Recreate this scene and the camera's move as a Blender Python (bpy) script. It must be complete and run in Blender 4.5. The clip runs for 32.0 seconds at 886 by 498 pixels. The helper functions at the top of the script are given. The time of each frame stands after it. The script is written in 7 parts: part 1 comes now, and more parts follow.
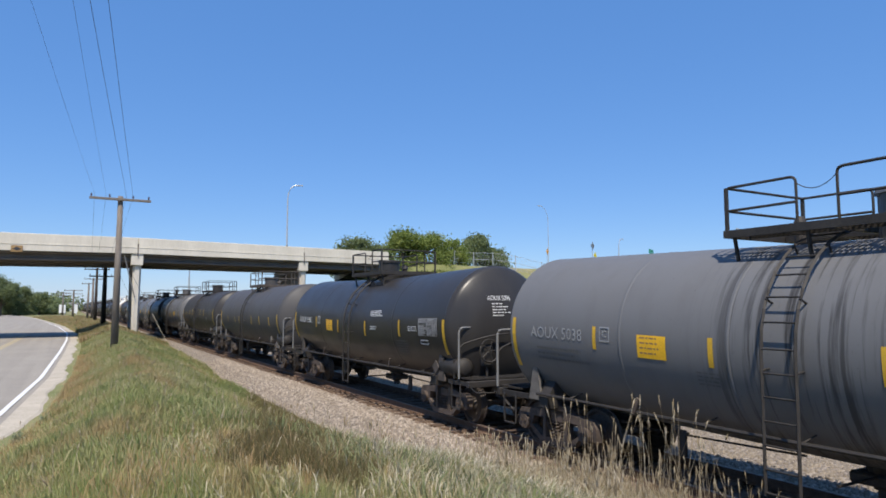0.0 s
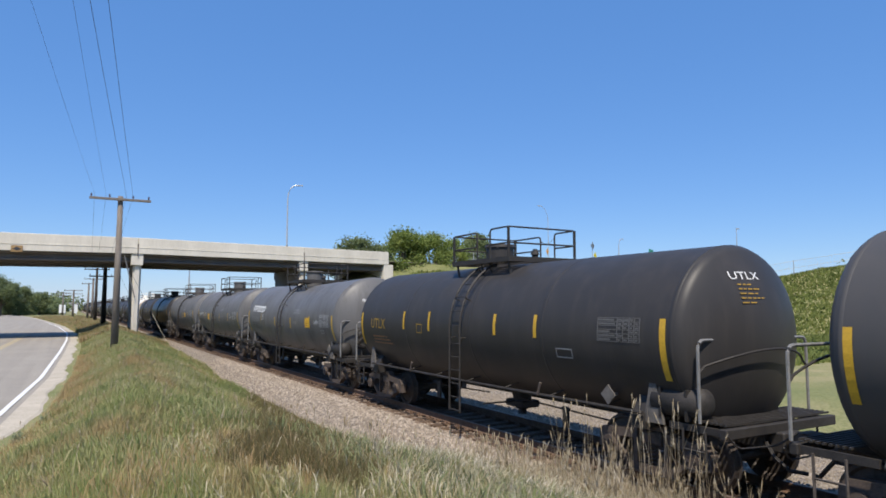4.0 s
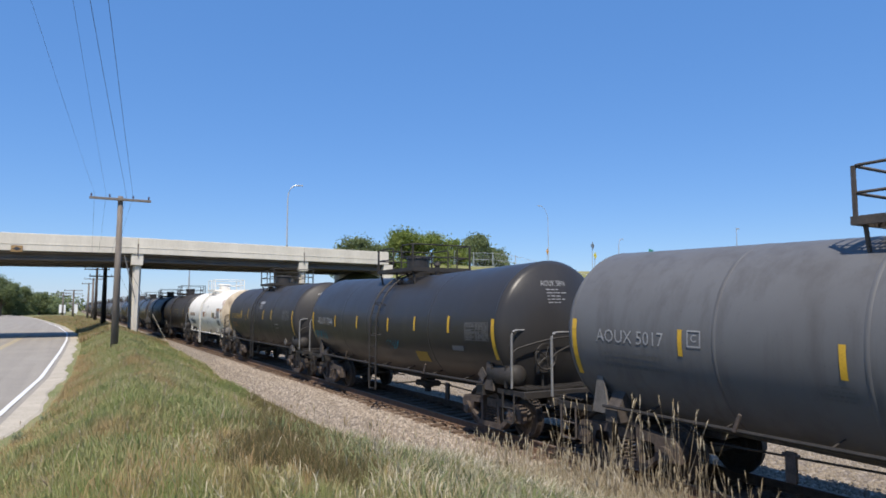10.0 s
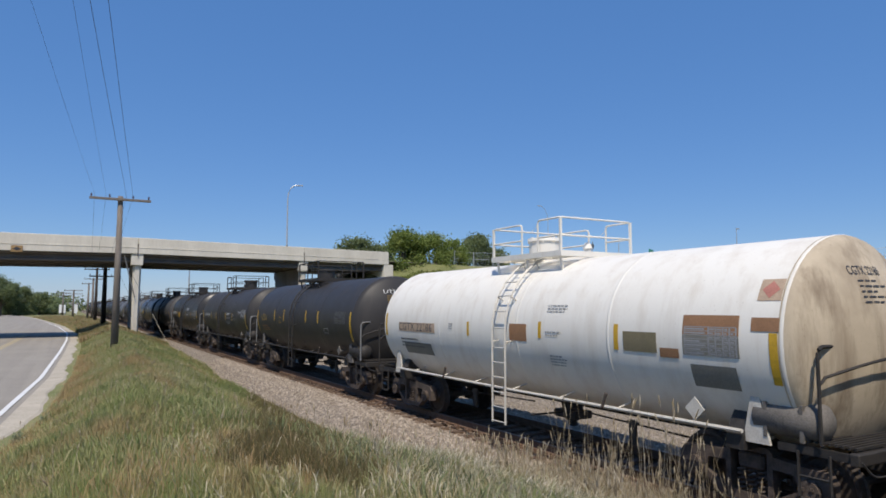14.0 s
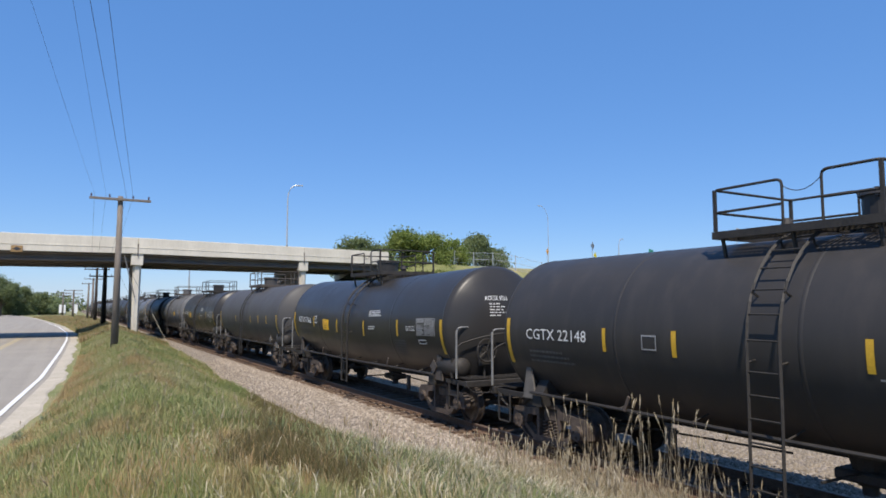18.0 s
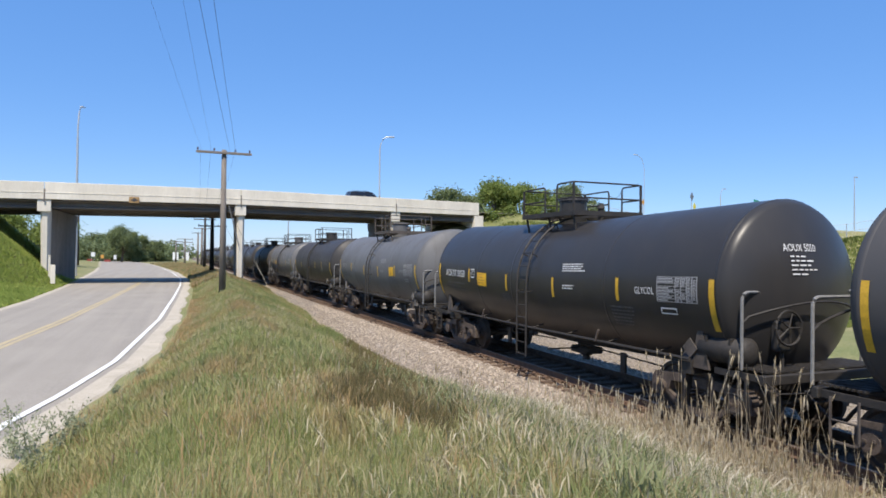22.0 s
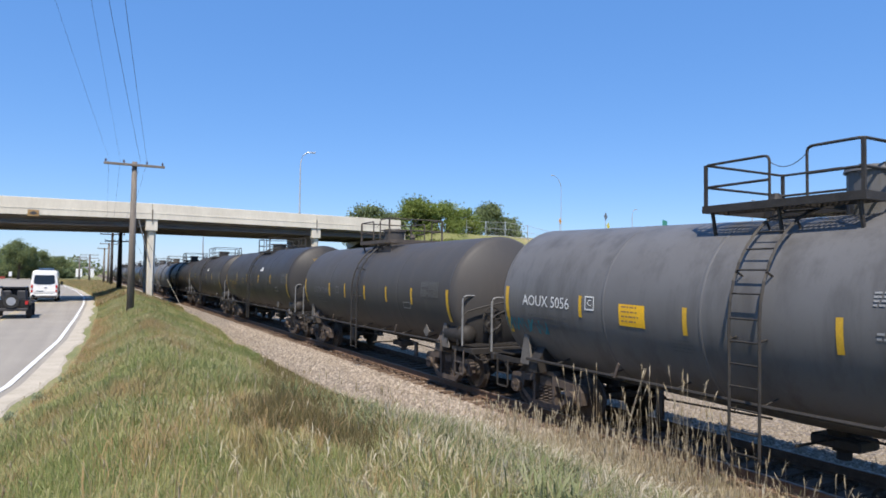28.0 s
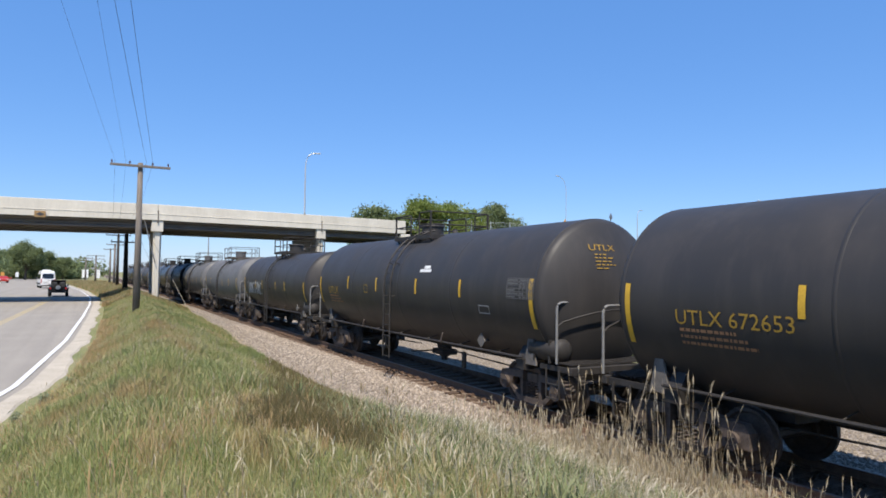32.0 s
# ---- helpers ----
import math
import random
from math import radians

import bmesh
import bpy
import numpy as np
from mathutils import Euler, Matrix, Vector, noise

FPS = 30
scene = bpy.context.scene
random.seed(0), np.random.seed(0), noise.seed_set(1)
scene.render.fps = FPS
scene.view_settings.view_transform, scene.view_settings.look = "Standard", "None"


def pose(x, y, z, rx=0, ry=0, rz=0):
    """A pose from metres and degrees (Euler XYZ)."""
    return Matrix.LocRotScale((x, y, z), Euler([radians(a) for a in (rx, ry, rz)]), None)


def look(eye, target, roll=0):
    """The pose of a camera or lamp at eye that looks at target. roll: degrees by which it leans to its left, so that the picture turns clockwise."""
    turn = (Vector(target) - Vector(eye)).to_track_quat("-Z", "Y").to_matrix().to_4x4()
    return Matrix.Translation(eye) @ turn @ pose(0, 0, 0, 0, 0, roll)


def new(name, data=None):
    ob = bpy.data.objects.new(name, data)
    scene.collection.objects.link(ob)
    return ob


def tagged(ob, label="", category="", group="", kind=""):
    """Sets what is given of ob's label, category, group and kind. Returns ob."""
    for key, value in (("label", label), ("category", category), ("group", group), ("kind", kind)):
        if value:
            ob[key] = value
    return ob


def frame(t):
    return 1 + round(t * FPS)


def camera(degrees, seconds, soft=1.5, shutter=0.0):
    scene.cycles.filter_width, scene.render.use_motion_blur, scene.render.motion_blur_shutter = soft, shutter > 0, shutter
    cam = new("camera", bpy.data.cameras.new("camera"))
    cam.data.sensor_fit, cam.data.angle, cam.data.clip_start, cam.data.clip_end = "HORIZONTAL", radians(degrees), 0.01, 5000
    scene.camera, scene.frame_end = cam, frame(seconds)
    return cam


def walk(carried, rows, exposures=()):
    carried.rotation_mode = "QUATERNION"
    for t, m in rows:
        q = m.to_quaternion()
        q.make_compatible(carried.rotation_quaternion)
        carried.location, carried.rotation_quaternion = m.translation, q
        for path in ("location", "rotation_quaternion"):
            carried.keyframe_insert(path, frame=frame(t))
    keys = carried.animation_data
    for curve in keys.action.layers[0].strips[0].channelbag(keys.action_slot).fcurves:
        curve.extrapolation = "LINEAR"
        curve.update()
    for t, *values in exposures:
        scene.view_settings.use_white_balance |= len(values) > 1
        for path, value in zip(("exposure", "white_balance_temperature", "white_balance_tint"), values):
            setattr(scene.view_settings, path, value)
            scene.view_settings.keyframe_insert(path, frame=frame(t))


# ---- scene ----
EYE = (0.0, 0.0, 2.8)
cam = camera(68.0, 32.0, 1.7)
TURNS = [
    (0.0, 95.0, 0.0, -29.66), (19.0, 95.0, 0.0, -29.66), (19.3, 95.05, 0.0, -29.5), (19.5, 95.15, -0.05, -29.15),
    (19.6, 94.8, -0.1, -28.6), (19.7, 94.5, -0.2, -27.5), (19.8, 94.0, -0.3, -23.7), (19.9, 93.55, -0.4, -21.7),
    (20.0, 93.0, -0.5, -21.91), (20.2, 92.55, -0.5, -22.3), (20.5, 92.07, -0.55, -22.39), (21.0, 91.23, -0.6, -22.22),
    (21.5, 90.96, -0.68, -21.93), (22.0, 90.68, -0.6, -21.82), (22.5, 90.4, -0.6, -21.64), (23.0, 90.28, -0.8, -21.32),
    (23.5, 90.4, -0.82, -21.32), (24.0, 90.63, -0.8, -21.45), (24.3, 90.85, -0.75, -21.62), (24.4, 90.95, -0.73, -22.7),
    (24.5, 91.06, -0.71, -23.9), (25.0, 91.5, -0.68, -26.4), (25.7, 92.0, -0.63, -28.4), (26.5, 92.16, -0.7, -28.93), (27.0, 92.21, -0.7, -28.82),
    (28.0, 92.27, -0.7, -28.65), (29.0, 92.28, -0.7, -28.51), (30.0, 92.33, -0.7, -28.41), (31.0, 92.34, -0.7, -28.32), (32.0, 92.33, -0.7, -28.23)]
walk(cam, [(t, pose(*EYE, rx, ry, rz)) for t, rx, ry, rz in TURNS], [(0.0, 0.30), (13.2, 0.30), (13.8, -0.05), (15.0, -0.08), (15.5, 0.05), (16.5, 0.30), (19.3, 0.32), (20.5, 0.42), (21.5, 0.48), (24.0, 0.50), (26.5, 0.48), (32.0, 0.48)])

# ---- daylight ----
SUN = Vector((-0.28, -0.45, 0.85)).normalized()
world = bpy.data.worlds.new("sky")
scene.world = world
world.use_nodes = True
wn = world.node_tree
sky = wn.nodes.new("ShaderNodeTexSky")
sky.sky_type = "NISHITA"
sky.sun_disc = False
sky.sun_elevation = math.asin(SUN.z)
sky.sun_rotation = math.atan2(SUN.x, SUN.y)
sky.altitude = 300
sky.air_density, sky.dust_density, sky.ozone_density = 1.0, 0.2, 3.2
wn.nodes["Background"].inputs[1].default_value = 0.125
deep = wn.nodes.new("ShaderNodeHueSaturation")
deep.inputs["Hue"].default_value = 0.505
deep.inputs["Saturation"].default_value = 1.15
wn.links.new(sky.outputs[0], deep.inputs["Color"])
haze = wn.nodes.new("ShaderNodeMix")
haze.data_type = "RGBA"
haze.inputs[0].default_value = 0.55
haze.inputs[7].default_value = (0.72, 2.06, 5.15, 1)
wn.links.new(deep.outputs[0], haze.inputs[6])
wn.links.new(haze.outputs[2], wn.nodes["Background"].inputs[0])
sun_data = bpy.data.lights.new("sun", "SUN")
sun_data.energy, sun_data.angle, sun_data.color = 4.4, radians(0.53), (1.0, 0.91, 0.79)
sun = new("sun", sun_data)
sun.matrix_basis = look(SUN * 50, (0, 0, 0))
scene.view_settings.exposure = 0.35


# ---- materials ----
def nodes_of(name):
    m = bpy.data.materials.new(name)
    m.use_nodes = True
    return m, m.node_tree, m.node_tree.nodes["Principled BSDF"]


def ramp(nt, fac, stops):
    r = nt.nodes.new("ShaderNodeValToRGB")
    while len(r.color_ramp.elements) < len(stops):
        r.color_ramp.elements.new(0.5)
    for e, (p, c) in zip(r.color_ramp.elements, stops):
        e.position, e.color = p, (*c, 1)
    nt.links.new(fac, r.inputs[0])
    return r.outputs[0]


def coords(nt, kind="Object", scale=(1, 1, 1), shift=False):
    tc = nt.nodes.new("ShaderNodeTexCoord")
    mp = nt.nodes.new("ShaderNodeMapping")
    mp.inputs["Scale"].default_value = scale
    nt.links.new(tc.outputs[kind], mp.inputs[0])
    if shift:
        oi = nt.nodes.new("ShaderNodeObjectInfo")
        mul = nt.nodes.new("ShaderNodeMath")
        mul.operation, mul.inputs[1].default_value = "MULTIPLY", 60.0
        nt.links.new(oi.outputs["Random"], mul.inputs[0])
        cmb = nt.nodes.new("ShaderNodeCombineXYZ")
        for k in range(3):
            nt.links.new(mul.outputs[0], cmb.inputs[k])
        nt.links.new(cmb.outputs[0], mp.inputs["Location"])
    return mp.outputs[0]


def noise_tex(nt, vec, scale, detail=4, rough=0.55):
    n = nt.nodes.new("ShaderNodeTexNoise")
    n.inputs["Scale"].default_value, n.inputs["Detail"].default_value, n.inputs["Roughness"].default_value = scale, detail, rough
    nt.links.new(vec, n.inputs["Vector"])
    return n.outputs["Fac"]


def mix(nt, fac, a, b, kind="MIX"):
    m = nt.nodes.new("ShaderNodeMix")
    m.data_type, m.blend_type = "RGBA", kind
    for sock, v in ((m.inputs[0], fac), (m.inputs[6], a), (m.inputs[7], b)):
        if isinstance(v, (int, float)):
            sock.default_value = v
        elif isinstance(v, tuple):
            sock.default_value = (*v, 1)
        else:
            nt.links.new(v, sock)
    return m.outputs[2]


def bump(nt, bsdf, height, strength, distance=0.02):
    b = nt.nodes.new("ShaderNodeBump")
    b.inputs["Strength"].default_value, b.inputs["Distance"].default_value = strength, distance
    nt.links.new(height, b.inputs["Height"])
    nt.links.new(b.outputs[0], bsdf.inputs["Normal"])


def surface(name, dark, light, scale=3.0, rough=0.7, metal=0.0, relief=0.2, fine=40.0, shift=True, stretch=(1, 1, 1), distance=0.01, grain=0.35):
    """A surface with large stains and fine grain between two tones."""
    m, nt, b = nodes_of(name)
    v = coords(nt, scale=stretch, shift=shift)
    big, small = noise_tex(nt, v, scale), noise_tex(nt, v, fine, 3)
    c1 = ramp(nt, big, [(0.3, dark), (0.7, light)])
    c2 = mix(nt, grain, c1, ramp(nt, small, [(0.3, tuple(0.7 * k for k in dark)), (0.7, tuple(min(1, 1.15 * k) for k in light))]))
    nt.links.new(c2, b.inputs["Base Color"])
    b.inputs["Roughness"].default_value, b.inputs["Metallic"].default_value = rough, metal
    if relief:
        bump(nt, b, small, relief, distance)
    return m


def tank_paint(name, base, dirt, grime=0.5, rough=0.42, low=0.5, spill=False):
    """Weathered paint: vertical streaks, road film and rust specks."""
    m, nt, b = nodes_of(name)
    v1 = coords(nt, scale=(1, 1, 0.12), shift=True)
    v2 = coords(nt, shift=True)
    streak = noise_tex(nt, v1, 2.6, 6, 0.65)
    cloud = noise_tex(nt, v2, 0.9, 5, 0.6)
    fine = noise_tex(nt, v2, 30, 3)
    c = mix(nt, ramp(nt, streak, [(0.48, (0, 0, 0)), (0.72, (grime, grime, grime))]), base, dirt)
    if spill:
        # product spilled from the manway has run down the middle of the shell
        sep = nt.nodes.new("ShaderNodeSeparateXYZ")
        nt.links.new(coords(nt), sep.inputs[0])
        ab = nt.nodes.new("ShaderNodeMath")
        ab.operation = "ABSOLUTE"
        nt.links.new(sep.outputs[1], ab.inputs[0])
        near = ramp(nt, ab.outputs[0], [(0.0, (1, 1, 1)), (0.3, (0.8, 0.8, 0.8)), (0.62, (0, 0, 0))])
        runs = ramp(nt, noise_tex(nt, coords(nt, scale=(0.3, 4.2, 0.16), shift=True), 1.5, 6, 0.68), [(0.49, (0, 0, 0)), (0.60, (0.85, 0.85, 0.85))])
        ab2 = nt.nodes.new("ShaderNodeMath")
        ab2.operation, ab2.inputs[1].default_value = "MULTIPLY", 0.36
        nt.links.new(ab.outputs[0], ab2.inputs[0])
        nt.links.new(ab2.outputs[0], near.node.inputs[0])
        c = mix(nt, mix(nt, 1.0, near, runs, "MULTIPLY"), c, (0.022, 0.02, 0.019))
    c = mix(nt, ramp(nt, cloud, [(0.42, (0, 0, 0)), (0.75, (low, low, low))]), c, tuple(0.55 * k + 0.45 * q for k, q in zip(base, dirt)))
    c = mix(nt, ramp(nt, fine, [(0.66, (0, 0, 0)), (0.74, (0.3, 0.3, 0.3))]), c, tuple(0.6 * k for k in dirt))
    nt.links.new(c, b.inputs["Base Color"])
    r = nt.nodes.new("ShaderNodeMapRange")
    r.inputs[3].default_value, r.inputs[4].default_value = rough - 0.08, rough + 0.2
    nt.links.new(cloud, r.inputs[0])
    nt.links.new(r.outputs[0], b.inputs["Roughness"])
    b.inputs["Specular IOR Level"].default_value = 0.3
    bump(nt, b, cloud, 0.12, 0.03)
    return m


def plain(name, col, rough=0.5, metal=0.0):
    return surface(name, tuple(0.86 * k for k in col), tuple(min(1, 1.08 * k) for k in col), 6, rough, metal, 0.08)


BLACK = tank_paint("black_tank_paint", (0.034, 0.0325, 0.0325), (0.058, 0.052, 0.046), 0.3, 0.3, 0.3)
DULL = tank_paint("dull_black_tank_paint", (0.036, 0.034, 0.0335), (0.074, 0.064, 0.057), 0.4, 0.44, 0.45)
BROWN = tank_paint("dusty_brown_black_paint", (0.060, 0.057, 0.056), (0.100, 0.087, 0.076), 0.4, 0.5, 0.5)
DUSK = tank_paint("weathered_charcoal_paint", (0.068, 0.066, 0.067), (0.10, 0.088, 0.078), 0.25, 0.5, 0.3)
GREY = tank_paint("faded_grey_tank_paint", (0.134, 0.132, 0.132), (0.035, 0.03, 0.026), 0.5, 0.40, 0.4)
PALE = tank_paint("pale_grey_tank_paint", (0.128, 0.129, 0.132), (0.05, 0.04, 0.035), 0.45, 0.48, 0.4)
STREAKED = tank_paint("streaked_grey_tank_paint", (0.145, 0.146, 0.15), (0.07, 0.063, 0.056), 0.15, 0.5, 0.15, True)
WHITE = tank_paint("cream_white_tank_paint", (0.80, 0.77, 0.70), (0.40, 0.29, 0.18), 0.28, 0.48, 0.18)
STAINED = tank_paint("stained_cream_paint", (0.56, 0.47, 0.345), (0.13, 0.085, 0.05), 1.0, 0.6, 0.95)
IRON = surface("grimy_black_iron", (0.0145, 0.013, 0.012), (0.042, 0.036, 0.031), 5, 0.68, 0.0, 0.3)
DUSTY = surface("dust_covered_iron", (0.042, 0.035, 0.03), (0.11, 0.09, 0.076), 5, 0.75, 0.0, 0.3)
RUST = surface("rusty_cast_steel", (0.042, 0.032, 0.026), (0.13, 0.098, 0.078), 8, 0.8, 0.0, 0.35)
PALE_IRON = surface("dust_grey_casting", (0.095, 0.086, 0.076), (0.18, 0.163, 0.145), 5, 0.8, 0.0, 0.3)
TREAD = surface("worn_wheel_steel", (0.03, 0.024, 0.02), (0.08, 0.062, 0.05), 10, 0.65, 0.1, 0.2)
PIPE_GREY = surface("grey_handrail_paint", (0.14, 0.14, 0.14), (0.25, 0.245, 0.235), 8, 0.55, 0, 0.1)
PIPE_WHITE = surface("cream_handrail_paint", (0.5, 0.46, 0.40), (0.66, 0.63, 0.56), 8, 0.5, 0, 0.1)
YELLOW = plain("yellow_reflective_tape", (0.60, 0.36, 0.03), 0.45)
PLACARD = plain("orange_yellow_decal", (0.85, 0.47, 0.02), 0.5)
LETTER_WHITE = plain("white_stencil_paint", (0.72, 0.72, 0.70), 0.6)
LETTER_GREY = plain("faded_grey_stencil_paint", (0.30, 0.30, 0.30), 0.7)
LETTER_WORN = plain("half_worn_stencil_paint", (0.17, 0.168, 0.165), 0.7)
LETTER_DIM = plain("worn_grey_stencil_paint", (0.11, 0.108, 0.105), 0.7)
LETTER_GOLD = plain("yellow_stencil_paint", (0.36, 0.22, 0.03), 0.6)
LETTER_RUST = plain("rust_brown_stencil_paint", (0.30, 0.16, 0.08), 0.7)
LETTER_DARK = plain("dark_stencil_paint", (0.05, 0.05, 0.055), 0.6)
LETTER_SMEAR = plain("tan_smear", (0.46, 0.34, 0.24), 0.7)
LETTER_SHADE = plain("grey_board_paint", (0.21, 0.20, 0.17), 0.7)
LETTER_OLIVE = plain("olive_board_paint", (0.20, 0.17, 0.10), 0.7)
STICKER_RED = plain("faded_red_sticker", (0.48, 0.20, 0.15), 0.6)
SPRAY_TEAL = plain("teal_spray_paint", (0.02, 0.20, 0.25), 0.6)
SPRAY_PALE = plain("pale_spray_paint", (0.45, 0.47, 0.48), 0.6)
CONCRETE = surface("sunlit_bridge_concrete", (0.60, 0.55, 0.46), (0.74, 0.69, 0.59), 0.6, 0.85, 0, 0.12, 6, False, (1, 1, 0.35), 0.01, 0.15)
# darker copy of the concrete: shade under the deck put into the colour
PIER_SIDE = surface("shaded_pier_concrete", (0.17, 0.15, 0.13), (0.30, 0.27, 0.235), 0.8, 0.85, 0, 0.2, 10, False, (1, 1, 0.3))
# one darker brown concrete for girders, deck and joint covers
GIRDER = surface("dark_girder_concrete", (0.12, 0.098, 0.08), (0.19, 0.158, 0.13), 0.7, 0.85, 0, 0.2, 12, False)
TIMBER = surface("weathered_pole_timber", (0.11, 0.092, 0.077), (0.23, 0.20, 0.17), 3, 0.85, 0, 0.5, 18, True, (6, 6, 0.6))
TAR_TIMBER = surface("creosoted_dark_timber", (0.018, 0.014, 0.012), (0.05, 0.04, 0.032), 3, 0.8, 0, 0.4, 18, True, (6, 6, 0.6))
SLEEPER = surface("weathered_sleeper_timber", (0.04, 0.024, 0.015), (0.15, 0.095, 0.06), 4, 0.85, 0, 0.5, 25, True, (1, 6, 6))
RAIL_STEEL = surface("rusty_rail_steel", (0.085, 0.05, 0.032), (0.18, 0.11, 0.07), 6, 0.75, 0.0, 0.2)
RAIL_HEAD = plain("worn_rail_head", (0.17, 0.125, 0.10), 0.5, 0.15)
GALV = plain("galvanised_lamp_steel", (0.55, 0.57, 0.58), 0.4, 0.5)
WIRE = plain("overhead_wire", (0.03, 0.03, 0.035), 0.6)
INSULATOR = plain("brown_glass_insulator", (0.08, 0.04, 0.03), 0.2)


def stone_material(name="pink_grey_ballast", tone=1.0, tint=(0.045, 0.032, 0.023)):
    m, nt, b = nodes_of(name)
    geo = nt.nodes.new("ShaderNodeNewGeometry")
    c = ramp(nt, geo.outputs["Random Per Island"], [(0.0, (0.10, 0.08, 0.06)), (0.35, (0.23, 0.188, 0.142)), (0.7, (0.33, 0.275, 0.215)), (1.0, (0.52, 0.45, 0.37))])
    n = noise_tex(nt, coords(nt), 25, 3)
    c = mix(nt, 0.3, c, ramp(nt, n, [(0.3, (0.16, 0.13, 0.10)), (0.7, (0.42, 0.35, 0.29))]))
    c = mix(nt, 1.0 - tone, c, tint)
    nt.links.new(c, b.inputs["Base Color"])
    b.inputs["Roughness"].default_value = 0.9
    return m


def lessened(nt, value, lo, hi, most):
    """Falls from most to nothing as the value goes from lo to hi."""
    r = nt.nodes.new("ShaderNodeMapRange")
    r.inputs[1].default_value, r.inputs[2].default_value, r.inputs[3].default_value, r.inputs[4].default_value = lo, hi, most, 0.0
    nt.links.new(value, r.inputs[0])
    return r.outputs[0]


def bed_material():
    m, nt, b = nodes_of("crushed_rock_bed")
    v = nt.nodes.new("ShaderNodeTexVoronoi")
    v.inputs["Scale"].default_value = 17
    nt.links.new(coords(nt), v.inputs["Vector"])
    sep = nt.nodes.new("ShaderNodeSeparateColor")
    nt.links.new(v.outputs["Color"], sep.inputs[0])
    c = ramp(nt, sep.outputs[0], [(0.0, (0.09, 0.072, 0.054)), (0.5, (0.245, 0.20, 0.153)), (1.0, (0.41, 0.35, 0.28))])
    n = noise_tex(nt, coords(nt), 0.5, 4)
    c = mix(nt, ramp(nt, n, [(0.45, (0, 0, 0)), (0.7, (0.5, 0.5, 0.5))]), c, (0.22, 0.175, 0.13))
    # shade under the train, painted as a dark brown band between the rails
    sep2 = nt.nodes.new("ShaderNodeSeparateXYZ")
    nt.links.new(coords(nt), sep2.inputs[0])
    off = nt.nodes.new("ShaderNodeMath")
    off.operation, off.inputs[1].default_value = "SUBTRACT", 9.4
    nt.links.new(sep2.outputs[0], off.inputs[0])
    ab = nt.nodes.new("ShaderNodeMath")
    ab.operation = "ABSOLUTE"
    nt.links.new(off.outputs[0], ab.inputs[0])
    wob = nt.nodes.new("ShaderNodeMath")
    wob.operation, wob.inputs[1].default_value = "MULTIPLY_ADD", 0.7
    nt.links.new(noise_tex(nt, coords(nt), 1.4, 4), wob.inputs[0])
    nt.links.new(ab.outputs[0], wob.inputs[2])
    c = mix(nt, lessened(nt, wob.outputs[0], 1.0, 1.5, 0.85), c, (0.05, 0.028, 0.015))
    nt.links.new(c, b.inputs["Base Color"])
    b.inputs["Roughness"].default_value = 0.95
    bump(nt, b, v.outputs["Distance"], 0.8, 0.04)
    return m


def see_through(nt, b, share):
    """Thin leaves pass part of the light on."""
    t = nt.nodes.new("ShaderNodeBsdfTranslucent")
    src = b.inputs["Base Color"].links[0].from_socket
    nt.links.new(src, t.inputs[0])
    m = nt.nodes.new("ShaderNodeMixShader")
    m.inputs[0].default_value = share
    nt.links.new(b.outputs[0], m.inputs[1])
    nt.links.new(t.outputs[0], m.inputs[2])
    nt.links.new(m.outputs[0], nt.nodes["Material Output"].inputs[0])


def grass_material(name, stops, patch, drift=False):
    """Blades differ one from another, and drift in colour from place to place."""
    m, nt, b = nodes_of(name)
    geo = nt.nodes.new("ShaderNodeNewGeometry")
    n = noise_tex(nt, coords(nt), patch, 3)
    add = nt.nodes.new("ShaderNodeMath")
    add.operation = "MULTIPLY_ADD"
    add.inputs[1].default_value = 0.62
    nt.links.new(geo.outputs["Random Per Island"], add.inputs[0])
    sh = nt.nodes.new("ShaderNodeMath")
    sh.operation, sh.inputs[1].default_value, sh.inputs[2].default_value = "MULTIPLY_ADD", 1.1, -0.36
    nt.links.new(n, sh.inputs[0])
    nt.links.new(sh.outputs[0], add.inputs[2])
    c = ramp(nt, add.outputs[0], stops)
    if drift:
        # rusty seeding patches and cooler, deeper green ones
        red = noise_tex(nt, coords(nt, scale=(1, 0.6, 1)), 0.75, 4)
        c = mix(nt, ramp(nt, red, [(0.50, (0, 0, 0)), (0.66, (0.75, 0.75, 0.75))]), c, (0.44, 0.29, 0.15))
        cool = noise_tex(nt, coords(nt, scale=(1, 0.5, 1), shift=True), 0.6, 4)
        c = mix(nt, ramp(nt, cool, [(0.50, (0, 0, 0)), (0.66, (0.7, 0.7, 0.7))]), c, (0.17, 0.23, 0.085))
    nt.links.new(c, b.inputs["Base Color"])
    b.inputs["Roughness"].default_value = 0.7
    b.inputs["Specular IOR Level"].default_value = 0.25
    see_through(nt, b, 0.35)
    return m


